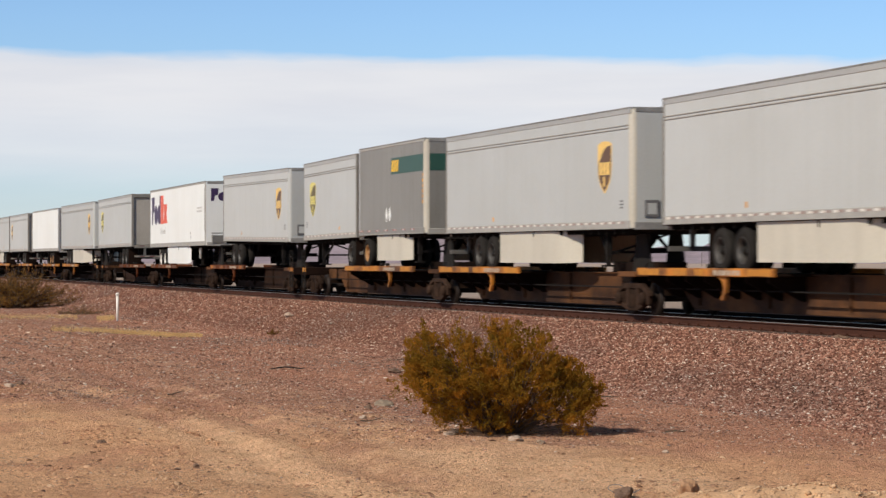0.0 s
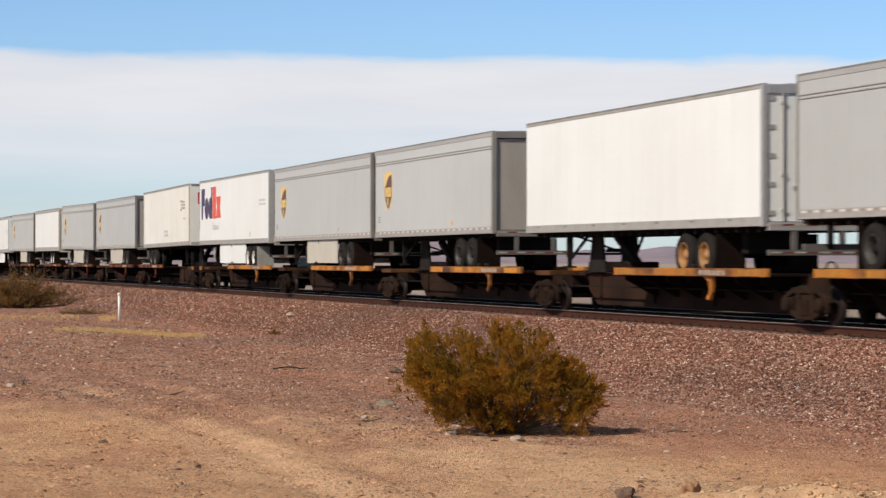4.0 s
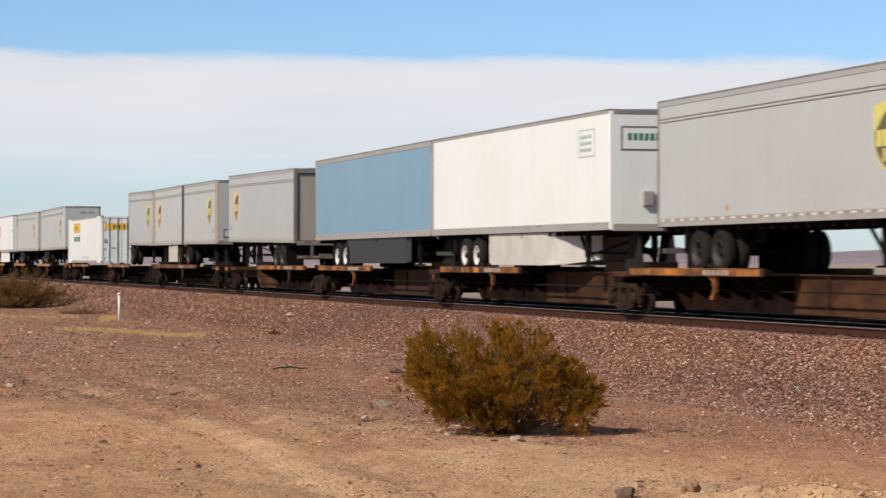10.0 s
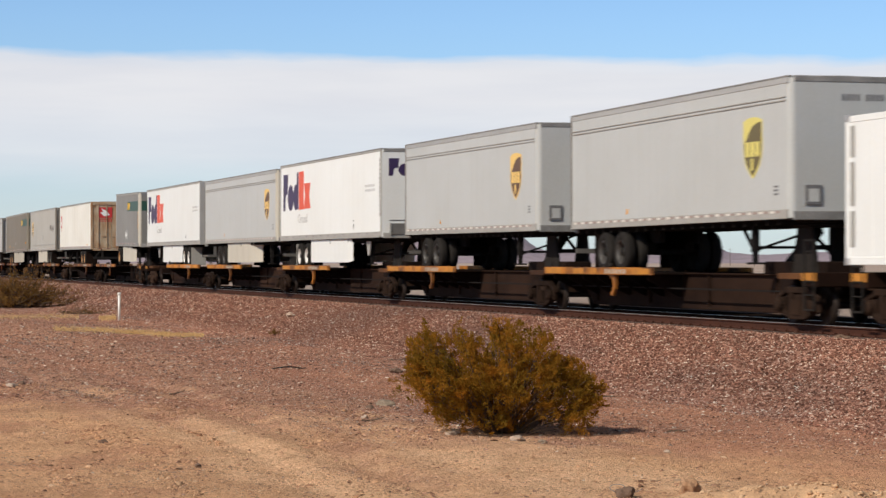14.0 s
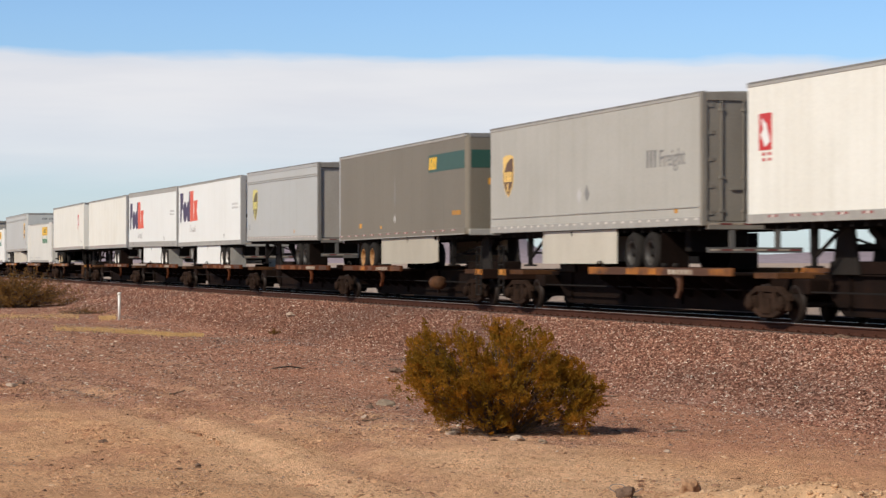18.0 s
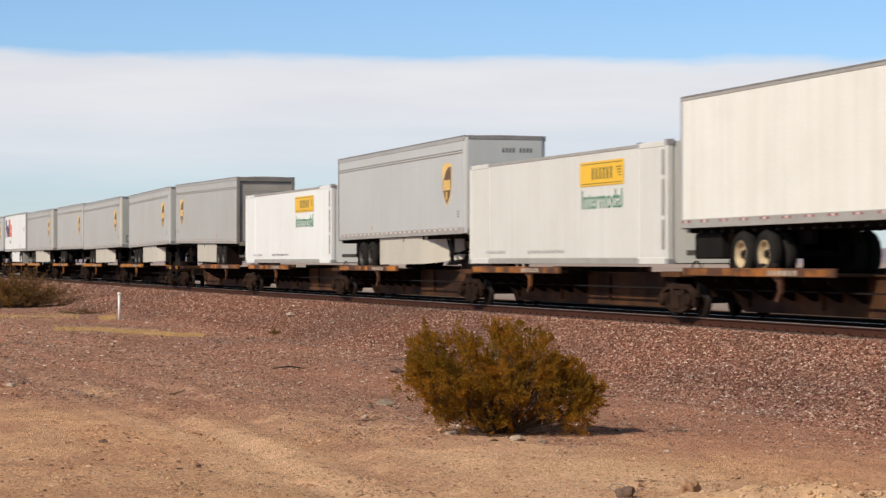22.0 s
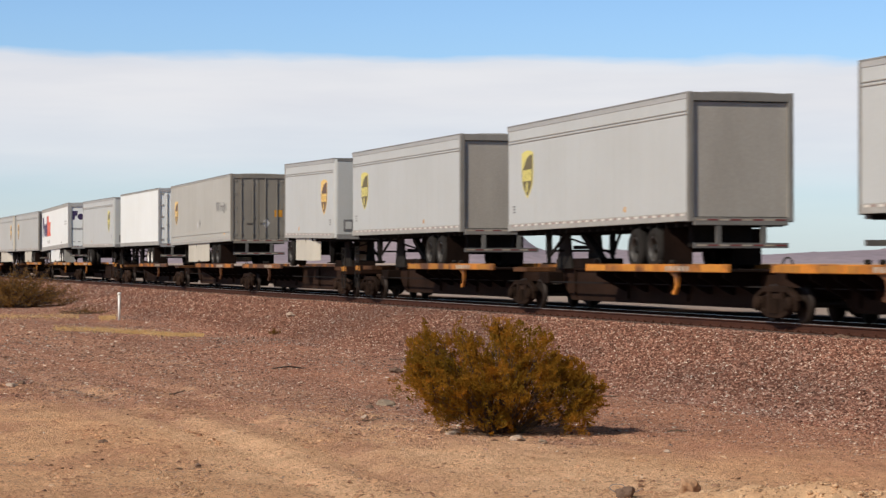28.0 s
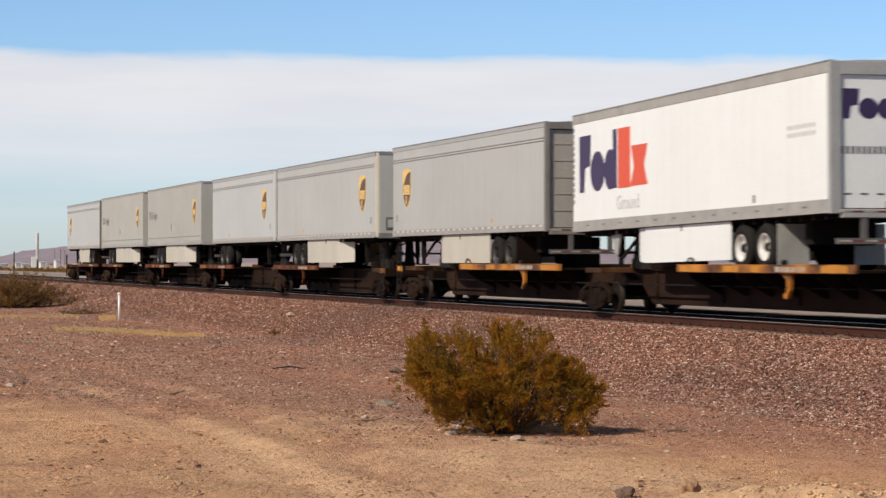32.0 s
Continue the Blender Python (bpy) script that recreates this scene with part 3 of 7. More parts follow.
        part("latch", bevel(box(new_bm(), -h + 0.0, -h + 0.04, -0.55, 0.10, FLOOR + 0.10, FLOOR + 0.24), 0.01), GREY_TRIM, d)
    elif rear == "roll":
        d = part("roll_up_door", box(new_bm(), -h + 0.06, -h + 0.10, -W + 0.13, W - 0.13, FLOOR + 0.10, TOP - 0.22), door or DULL_DOOR, root, "dull grey roll-up door")
        bm = new_bm()
        for i in range(1, 6) if length > 15 else ():
            zz = FLOOR + 0.1 + i * 0.45
            box(bm, -h + 0.045, -h + 0.06, -W + 0.14, W - 0.14, zz - 0.012, zz + 0.012)
        if length > 15:
            part("door_rib", bm, GREY_TRIM, d)["kind"] = "stuff"
    else:
        swing_doors(root, -h + 0.02, door or wall, door or GREY_TRIM, FLOOR + 0.08, TOP - 0.10, W - 0.13)
    part("rear_header", bevel(box(new_bm(), -h - 0.02, -h + 0.12, -W + post_w, W - post_w, TOP - (0.28 if kind == "fed" else 0.20), TOP), 0.012), rear_mat, root)
    part("rear_sill", bevel(box(new_bm(), -h - 0.03, -h + 0.12, -W + post_w, W - post_w, FLOOR - 0.10, FLOOR + 0.08), 0.012), rear_mat, root)
    bm, bm2 = new_bm(), new_bm()
    for i in range(8):
        (box(bm if i % 2 else bm2, -h - 0.036, -h - 0.03, -1.1 + i * 0.28, -0.84 + i * 0.28, FLOOR + 0.01, FLOOR + 0.045))
        if rear != "rusty":
            box(bm if i % 2 else bm2, -h - 0.046, -h - 0.04, -1.1 + i * 0.28, -0.84 + i * 0.28, 0.545, 0.58)
    part("rear_tape", bm, DIRTY_MARK, root)["kind"] = "stuff"
    part("rear_tape", bm2, DULL_RED, root)["kind"] = "stuff"
    bm = new_bm()
    box(bm, -h - 0.04, -h + 0.06, -1.16, 1.16, 0.50, 0.62)
    box(bm, -h - 0.02, -h + 0.06, -0.62, -0.50, 0.5, FLOOR)
    box(bm, -h - 0.02, -h + 0.06, 0.50, 0.62, 0.5, FLOOR)
    if rear == "rusty":
        for s in (-1, 1):
            bar(bm, (-h, s * 1.05, 0.60), (-h, s * 0.58, FLOOR), 0.06)
    part("bumper", bm, BLACK_STEEL if rear == "rusty" else PALE_TAN if length == 14.63 else BUMPER, root)
    # running gear
    axles = (1.0,) if length < 10 else (2.35, 3.6) if length < 14.5 else (3.35, 4.6)
    first = {}
    for a in axles:
        for s in (-1, 1):
            if s in first:
                twin(first[s], pose(-h + a, s * (W - 0.02), 0.505))
            else:
                first[s] = wheel(root, -h + a, s, rim)
        part("axle", lathe(new_bm(), [(-1.0, 0.07), (1.0, 0.07)], 10, "y", (-h + a, 0, 0.505)), UNDER, root)
    bm = new_bm()
    for s in (-1, 1):
        box(bm, -h + axles[0] - 0.9, -h + axles[-1] + 0.9, s * 0.5 - 0.06, s * 0.5 + 0.06, 0.72, FLOOR - 0.02)
        box(bm, -h + axles[0] - 0.2, -h + axles[-1] + 0.2, s * 0.5 - 0.10, s * 0.5 + 0.10, 0.50, 0.74)
    part("axle_frame", bm, UNDER, root)
    for s in (-1, 1):
        flap = bevel(box(new_bm(), -h + axles[0] - 0.66, -h + axles[0] - 0.645, s * 0.88 - 0.36, s * 0.88 + 0.36, 0.12, 0.98), 0.003)
        part("mud_flap", flap, GREY_TRIM if kind == "fed" else SHADED_GRIME, root)
    part("suspension_box", bevel(box(new_bm(), -h + max(0.1, axles[0] - 1.25), -h + max(0.3, axles[0] - 0.95), -0.75, 0.75, 0.52, FLOOR - 0.03), 0.03), UNDER, root)
    # landing gear
    lx = h - (2.6 if length > 10 else 1.9)
    bm = new_bm()
    for s in (-1, 1):
        leg = new_bm()
        box(leg, lx - 0.07, lx + 0.07, s * 0.92 - 0.07, s * 0.92 + 0.07, 0.45, FLOOR - 0.02)
        box(leg, lx - 0.05, lx + 0.05, s * 0.92 - 0.05, s * 0.92 + 0.05, 0.22, 0.46)
        box(leg, lx - 0.16, lx + 0.16, s * 0.92 - 0.14, s * 0.92 + 0.14, 0.18, 0.225)
        part("landing_leg", leg, UNDER, root)
        bar(bm, (lx - 0.05, s * 0.9, 0.42), (lx - 1.15, s * 0.75, FLOOR - 0.04), 0.06)
    box(bm, lx - 0.03, lx + 0.03, -0.86, 0.86, 0.52, 0.58)
    bar(bm, (lx, -0.86, 0.5), (lx, 0.86, FLOOR - 0.06), 0.05)
    part("landing_brace", bm, UNDER, root)
    part("king_pin_plate", bevel(box(new_bm(), h - 1.6, h - 0.5, -0.8, 0.8, FLOOR - 0.07, FLOOR - 0.015), 0.01), BLACK_STEEL, root)
    if kind == "fed":
        for s in (-1, 1):
            part("leg_bracket", bevel(prism(new_bm(), [(lx - 0.34, FLOOR - 0.02), (lx + 0.34, FLOOR - 0.02), (lx + 0.09, 0.50), (lx - 0.09, 0.50)], "y", *sorted((s * 1.0, s * 1.06))), 0.01), GREY_TRIM, root)
    if skirt:
        x0, x1 = -h + axles[-1] + 1.15, lx - (1.0 if skirt_shape == "full" else 1.6)
        if kind == "fed":
            x0, x1 = -h + axles[-1] + 0.62, x1 - 0.9
        elif kind == "grey" and skirt_shape == "full" and length > 15:
            x0, x1 = -h + axles[-1] + 0.72, x1 - 1.1
        if wall is BLUE:
            x0, x1 = x0 - 1.0, x1 + 0.7
        if length < 10:
            x0, x1 = (-h + 1.75, lx - 1.3) if kind == "grey" else (-h + 2.25, lx - 0.35)
        for s in (-1, 1):
            # the leading end bends in under the floor
            if skirt_shape == "tapered":
                ahead, turn, inward, low, rise = x1 + 1.3, 2.7, 0.78, 0.22, 0.16
            elif skirt is CREAM:
                ahead, turn, inward, low, rise = x1, min(1.5, (x1 - x0) * 0.4), 0.34 if length > 10 else 0.16, 0.25, 0.03
            else:
                ahead, turn, inward, low, rise = x1, 0.8, 0.07, 0.26, 0.06
            rows = []
            for i in range(13):
                xx = x0 + (ahead - turn - x0) * i / 2 if i < 3 else ahead - turn + turn * (i - 2) / 10
                u = max(0.0, (xx - ahead + turn) / turn)
                yy = s * (W - 0.075 - inward * u * u)
                rows.append((xx, yy, low + rise * u ** 2.2))
            bm = new_bm()
            rings = []
            for xx, yy, zz in rows:
                rings.append([bm.verts.new(p) for p in ((xx, yy, zz), (xx, yy, FLOOR - 0.02), (xx, yy - s * 0.025, FLOOR - 0.02), (xx, yy - s * 0.025, zz))])
            for p, q in zip(rings, rings[1:]):
                for j in range(4):
                    bm.faces.new((p[j], p[(j + 1) % 4], q[(j + 1) % 4], q[j]))
            bm.faces.new(rings[0])
            bm.faces.new(rings[-1][::-1])
            bmesh.ops.recalc_face_normals(bm, faces=bm.faces)
            sk = part("side_skirt", bm, skirt, root)
            bm = new_bm()
            for xx in ((x0 + x1) / 2,):
                y0, y1 = sorted((s * (W - 0.16), s * (W - 0.065)))
                box(bm, xx - 0.03, xx + 0.03, y0, y1, FLOOR - 0.16, FLOOR - 0.02)
            part("skirt_bracket", bm, UNDER, sk)
    # marks on the sides
    if emblem == "shield":
        for s in (near,):
            shield_shape(root, h - (1.86 if length > 10 else 1.62), s, faded=faded)
            bm = new_bm()
            plates(bm, s, [(h - 0.75, h - 0.55, 1.62, 1.66), (h - 0.75, h - 0.55, 1.70, 1.74), (h - 0.75, h - 0.55, 1.78, 1.82)])
            part("small_marking", bm, DARK_MARK, root)
            bm = plates(new_bm(), s, [(-h + length * 0.3, -h + length * 0.3 + 0.12, 1.42, 1.55)])
            part("side_marker", bm, YELLOW, root)
    if emblem == "blocks":
        blocks_shape(root, -h + 0.55 if near < 0 else h - 0.55, near, 2.12 if band > 0.2 else 2.32)
        for s in (near,):
            bm = new_bm()
            for i in range(7):
                for zz in (2.88, 2.72):
                    plates(bm, s, [(h - 2.1 + i * 0.2, h - 1.98 + i * 0.2, zz, zz + 0.09)] if s < 0 else [(-h + 0.7 + i * 0.2, -h + 0.82 + i * 0.2, zz, zz + 0.09)])
            part("faint_marking", bm, PALE_MARK, root)
            bm = plates(new_bm(), s, [(-h + length * 0.76, -h + length * 0.76 + 0.10, 1.45, 1.62), (-h + length * 0.76 - 0.03, -h + length * 0.76 + 0.13, 1.72, 1.78)] if s < 0 else [(h - length * 0.76, h - length * 0.76 + 0.10, 1.45, 1.62)])
            part("small_marking", bm, DARK_MARK, root)
    return root


def tag_mark(root, side, x, z, w, h, material, name="sign"):
    """A flat sign on a side wall, with bars for what is written on it."""
    ob = part(name, plates(new_bm(), side, [(x - w / 2, x + w / 2, z - h / 2, z + h / 2)], 0.005), material, root)
    return ob


def mark_bars(root, side, x, z, w, rows, material, step=0.14, height=0.08):
    bm = new_bm()
    for r in range(rows):
        n = max(2, int(w / 0.20))
        for i in range(n):
            x0 = x - w / 2 + i * w / n
            y0, y1 = sorted((side * (W + 0.005), side * (W + 0.009)))
            box(bm, x0, x0 + w / n * 0.5, y0, y1, z - r * step - height / 2, z - r * step + height / 2)
    part("lettering_mark", bm, material, root)


def container(label, near=-1, white=None):
    """A 53-foot container, doors towards +x, middle at x = 0, resting on z = 0."""
    white = white or WHITE
    root = new("freight_container")
    tagged(root, label, "container", "containers on the train")
    h, top = 8.075, 2.90
    for s in (-1, 1):
        y0, y1 = sorted((s * (W - 0.05), s * (W - 0.012)))
        wl_ob = part("side_wall", box(new_bm(), -h + 0.12, h - 0.12, y0, y1, 0.16, top - 0.10), white, root)
        bm = new_bm()
        for i in range(1, 14):
            xx = -h + i * 2 * h / 14
            y0, y1 = sorted((s * (W - 0.012), s * (W - 0.008)))
            box(bm, xx - 0.02, xx + 0.02, y0, y1, 0.18, top - 0.12)
        part("panel_seam", bm, white, wl_ob)
        y0, y1 = sorted((s * (W - 0.10), s * W))
        part("bottom_rail", bevel(box(new_bm(), -6.1, 6.1, y0, y1, 0.0, 0.16), 0.01), GREY_TRIM, root)
        for e in (-1, 1):
            part("end_rail", bevel(box(new_bm(), *sorted((e * 6.1, e * (h - 0.1))), y0, y1, 0.0, 0.16), 0.01), white, root)
            part("end_rail", bevel(box(new_bm(), *sorted((e * 6.1, e * (h - 0.1))), y0, y1, top - 0.13, top), 0.01), white, root)
        part("top_rail", bevel(box(new_bm(), -6.1, 6.1, y0, y1, top - 0.10, top - 0.01), 0.01), GREY_TRIM, root)
        for xx in (-h + 0.09, h - 0.09, -6.1, 6.1):
            wide = 0.09 if abs(xx) > 7 else 0.06
            y0, y1 = sorted((s * (W - 0.14), s * (W + 0.004)))
            part("corner_post", bevel(box(new_bm(), xx - wide, xx + wide, y0, y1, 0.0, top + 0.01), 0.01), white, root)
            bm = new_bm()
            for zz in (0.0, top - 0.10):
                y0, y1 = sorted((s * (W - 0.15), s * (W + 0.010)))
                box(bm, xx - wide - 0.012, xx + wide + 0.012, y0, y1, zz - 0.004, zz + 0.13)
            part("corner_casting", bm, BRIGHT_TRIM, root)
        if s != near:
            continue
        for z0, z1 in ((0.35, 1.05), (1.15, 2.0), (2.1, 2.7)):
            part("end_slot", plates(new_bm(), s, [(-h + 0.22, -h + 0.40, z0, z1)], 0.004), GREY_TRIM, root)
        # the yellow sign and the word below it
        sx = -3.5
        sg = part("sign", plates(new_bm(), s, [(sx - 1.62, sx + 1.62, 1.98, 2.60)], 0.005), SIGN_YELLOW, root, "yellow sign panel")
        bm = new_bm()
        y0, y1 = sorted((s * (W + 0.005), s * (W + 0.009)))
        for i in range(6):
            box(bm, sx - 0.80 + i * 0.27, sx - 0.66 + i * 0.27, y0, y1, 2.14, 2.44)
        for z0 in (2.03, 2.53):
            box(bm, sx - 1.5, sx + 1.5, y0, y1, z0, z0 + 0.02)
        for i in range(4):
            box(bm, sx - 1.45, sx - 1.12 - i * 0.05, y0, y1, 2.40 - i * 0.07, 2.43 - i * 0.07)
        part("lettering_mark", bm, SIGN_INK, sg)
        lettering("lettering", "Intermodal", 0.70, LEAF_GREEN, root, Matrix.Translation((sx, s * (W - 0.006), 1.40)) @ Euler((math.pi / 2, 0, 0 if s < 0 else math.pi)).to_matrix().to_4x4(), "green lettering")
        mark_bars(root, s, -5.0 * -s, 0.34, 0.8, 1, PALE_MARK)
        mark_bars(root, s, 1.0, 0.34, 3.2, 1, PALE_MARK)
        mark_bars(root, s, 6.0, 0.34, 0.9, 1, PALE_MARK)
    part("roof", box(new_bm(), -h + 0.06, h - 0.06, -W + 0.02, W - 0.02, top - 0.07, top - 0.012), GREY_TRIM, root)
    part("floor", box(new_bm(), -h + 0.06, h - 0.06, -W + 0.1, W - 0.1, 0.03, 0.18), UNDER, root)
    part("front_wall", box(new_bm(), -h + 0.02, -h + 0.06, -W + 0.14, W - 0.14, 0.03, top - 0.02), white, root)
    part("door_header", bevel(box(new_bm(), h - 0.12, h, -W + 0.14, W - 0.14, top - 0.14, top), 0.01), white, root)
    part("door_sill", bevel(box(new_bm(), h - 0.12, h, -W + 0.14, W - 0.14, 0.0, 0.12), 0.01), white, root)
    for s in (-1, 1):
        y0, y1 = sorted((s * 0.012, s * (W - 0.15)))
        d = part("door", bevel(box(new_bm(), h - 0.09, h - 0.03, y0, y1, 0.13, top - 0.15), 0.008), white, root)
        for yy in (0.30, 0.82):
            bm = new_bm()
            lathe(bm, [(0.04, 0.022), (top - 0.06, 0.022)], 8, "z", (h + 0.01, s * yy, 0))
            for zz in (0.10, 0.55, 1.2, 2.1, top - 0.14):
                box(bm, h - 0.03, h + 0.03, s * yy - 0.05, s * yy + 0.05, zz - 0.035, zz + 0.035)
            part("lock_rod", bm, PALE_MARK, d)
        bm = new_bm()
        for zz in (0.3, 0.85, 1.45, 2.05, 2.55):
            y0, y1 = sorted((s * (W - 0.30), s * (W - 0.10)))
            box(bm, h - 0.03, h - 0.005, y0, y1, zz - 0.06, zz + 0.06)
        part("hinge_set", bm, PALE_MARK, d)
        y0, y1 = sorted((s * 0.015, s * 1.06))
        sg = part("sign", box(new_bm(), h - 0.03, h - 0.024, y0, y1, 2.02, 2.45), SIGN_YELLOW, d)
        bm = new_bm()
        for i in range(3):
            y0, y1 = sorted((s * (0.10 + i * 0.17), s * (0.20 + i * 0.17)))
            box(bm, h - 0.024, h - 0.02, y0, y1, 2.12, 2.36)
        part("lettering_mark", bm, GREEN, sg)
        bm = new_bm()
        y0, y1 = sorted((s * 0.30, s * 0.72))
        box(bm, h - 0.03, h - 0.002, y0, y1, 0.90, 0.95)
        part("handle", bm, BRIGHT_TRIM, d)
    part("placard", box(new_bm(), h - 0.03, h - 0.024, 0.86, 1.10, 1.05, 1.45), SIGN_YELLOW, root)
    bm = new_bm()
    for i in range(5):
        box(bm, h - 0.03, h - 0.024, -1.08, -0.88, 1.2 + i * 0.05, 1.23 + i * 0.05)
        box(bm, h - 0.03, h - 0.024, 0.4, 0.62, 1.2 + i * 0.05, 1.23 + i * 0.05)
    part("lettering_mark", bm, DARK_MARK, root)
    return root


# ---- the spine cars ----


def truck(parent, x):
    """A four-wheeled rail truck with cast side frames."""
    t = part("truck", bevel(box(new_bm(), -0.28, 0.28, -1.05, 1.05, 0.42, 0.72), 0.05), TRUCK, parent)
    t.location, t.scale = (x, 0, 0), (0.92, 1, 0.92)
    for s in (-1, 1):
        y0, y1 = sorted((s * 0.95, s * 1.09))
        bm = new_bm()
        prism(bm, [(-1.22, 0.50), (-0.62, 0.70), (0.62, 0.70), (1.22, 0.50), (1.18, 0.62), (0.62, 0.84), (-0.62, 0.84), (-1.18, 0.62)], "y", y0, y1)
        prism(bm, [(-1.02, 0.30), (-0.38, 0.11), (0.38, 0.11), (1.02, 0.30), (0.92, 0.38), (0.38, 0.24), (-0.38, 0.24), (-0.92, 0.38)], "y", y0, y1)
        for d in (-1, 1):
            prism(bm, [(d * 0.26, 0.22), (d * 0.46, 0.24), (d * 0.46, 0.72), (d * 0.26, 0.72)], "y", y0, y1)
            prism(bm, [(d * 0.70, 0.28), (d * 1.14, 0.28), (d * 1.20, 0.58), (d * 0.70, 0.62)], "y", y0 + 0.02, y1 - 0.02)
        bevel(bm, 0.015)
        for xx in (-0.88, 0.88):
            lathe(bm, [(s * 0.9, 0.17), (s * 1.15, 0.17), (s * 1.20, 0.11)], 12, "y", (xx, 0, 0.44))
        for xx in (-0.15, 0.0, 0.15):
            lathe(bm, [(0.22, 0.065), (0.56, 0.065)], 8, "z", (xx, s * 1.08, 0))
        part("side_frame", bm, TRUCK, t)
    for xx in (-0.88, 0.88):
        bm = new_bm()
        lathe(bm, [(-0.9, 0.08), (0.9, 0.08)], 12, "y", (xx, 0, 0.44))
        for s in (-1, 1):
            lathe(bm, [(s * 0.70, 0.455), (s * 0.725, 0.442), (s * 0.80, 0.435), (s * 0.815, 0.40), (s * 0.79, 0.34), (s * 0.79, 0.18), (s * 0.83, 0.12)], 28, "y", (xx, 0, 0.44))
        smooth(part("wheelset", bm, WHEEL_STEEL, t))
    return t


WHEEL_STEEL = mat("rail_wheel_steel", (0.026, 0.018, 0.0145), (0.015, 0.011, 0.009), 0.7, 4.0, rough=0.6, metal=0.2, spec=0.2)


def spine_car(span, flip, right_end, left_end, paint, label, tray_len=9.3, stand=True, sill=None, lift=0.0, slip=0.0, ahead=0.65, tanked=False):
    """One unit of an articulated spine car between two truck centres, middle at x = 0, z = 0 on the rail.
    flip: the wheel tray lies at the leading end. slip: how far the tray and the stand sit ahead of their usual place.
    ahead: how far the tray starts before the rear truck."""
    root = new("spine_car")
    tagged(root, label, "railcar", "cars of the train")
    h = span / 2
    # the spine: a deep box beam, shallow over the trucks
    pts = [(-h - 0.6, 0.66), (-h + 1.4, 0.66), (-h + 2.2, 0.165), (h - 2.2, 0.165), (h - 1.4, 0.66), (h + 0.6, 0.62), (h + 0.6, 1.02), (-h - 0.6, 1.02)]
    bm = bevel(prism(new_bm(), pts, "y", -0.33, 0.33), 0.012)
    for s in (-1, 1):
        y0, y1 = sorted((s * 0.33, s * 0.42))
        box(bm, -h + 1.6, h - 1.6, y0, y1, 1.00, 1.03)
        for i in range(4):
            xx = -h + 2.6 + i * (span - 5.2) / 3
            box(bm, xx - 0.02, xx + 0.02, *sorted((s * 0.33, s * 0.40)), 0.27, 1.0)
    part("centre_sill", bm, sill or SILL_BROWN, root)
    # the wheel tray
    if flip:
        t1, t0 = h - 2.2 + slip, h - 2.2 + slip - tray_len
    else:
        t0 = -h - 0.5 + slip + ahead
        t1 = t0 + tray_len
    part("tray_floor", bevel(box(new_bm(), t0, t1, -1.24, 1.24, 0.985, 1.045), 0.006), SHADED_GRIME, root)
    for s in (-1, 1):
        y0, y1 = sorted((s * 1.22, s * 1.32))
        sd = part("tray_side", bevel(box(new_bm(), t0, t1, y0, y1, 0.97, 1.155), 0.012), paint, root)
        bm = new_bm()
        for k, wide in ((0.02, 1.3), (0.30, 0.8), (0.46, 0.5), (0.84, 1.2)):
            y0, y1 = sorted((s * 1.32, s * 1.326))
            box(bm, t0 + k * tray_len, t0 + k * tray_len + wide, y0, y1, 0.99, 1.13)
        part("bright_patch", bm, (PATCH if paint is ORANGE else ORANGE if paint is MID_ORANGE else MID_ORANGE), sd)
        bm = new_bm()
        for i in range(6):
            y0, y1 = sorted((s * 1.32, s * 1.325))
            x0 = t0 + tray_len * 0.60 + i * 0.26
            box(bm, x0, x0 + 0.18, y0, y1, 1.0, 1.11)
        part("stencil_mark", bm, DIRTY_MARK, sd)
        # a hooked bracket under the side
        xx = t0 + 0.63 * tray_len
        pts = [(xx - 0.26, 0.97), (xx + 0.30, 0.97), (xx + 0.24, 0.62), (xx + 0.10, 0.44), (xx - 0.04, 0.46), (xx - 0.02, 0.54), (xx + 0.08, 0.56), (xx + 0.13, 0.68), (xx + 0.08, 0.86)]
        part("bracket", prism(new_bm(), pts, "y", *sorted((s * 1.16, s * 1.24))), paint, root)
    for i in range(7):
        xx = t0 + 0.5 + i * (tray_len - 1) / 6
        part("cross_bearer", prism(new_bm(), [(-1.2, 0.86), (-0.42, 0.45), (0.42, 0.45), (1.2, 0.86), (1.2, 0.98), (-1.2, 0.98)], "x", xx - 0.03, xx + 0.03), SHADED_GRIME, root)
    # the hitch stand for the king pin
    k = -1 if flip else 1
    hx = k * (h - 1.75) + slip
    if stand:
        st = part("hitch_stand", bevel(box(new_bm(), hx - 0.45, hx + 0.45, -0.55, 0.55, 2.02, 2.09), 0.015), BLACK_STEEL, root, "black steel hitch stand")
        for s in (-1, 1):
            pts = [(hx - 0.62, 1.02), (hx + 0.62, 1.02), (hx + 0.35, 2.02), (hx - 0.35, 2.02)]
            y0, y1 = sorted((s * 0.40, s * 0.48))
            part("stand_leg", bevel(prism(new_bm(), pts, "y", y0, y1), 0.01), BLACK_STEEL, st)
        bm = new_bm()
        bar(bm, (hx - k * 0.3, 0, 1.98), (hx - k * 2.2, 0, 1.05), 0.18)
        bar(bm, (hx - k * 0.3, -0.3, 1.6), (hx - k * 0.3, 0.3, 1.6), 0.10)
        part("stand_brace", bm, BLACK_STEEL, st)
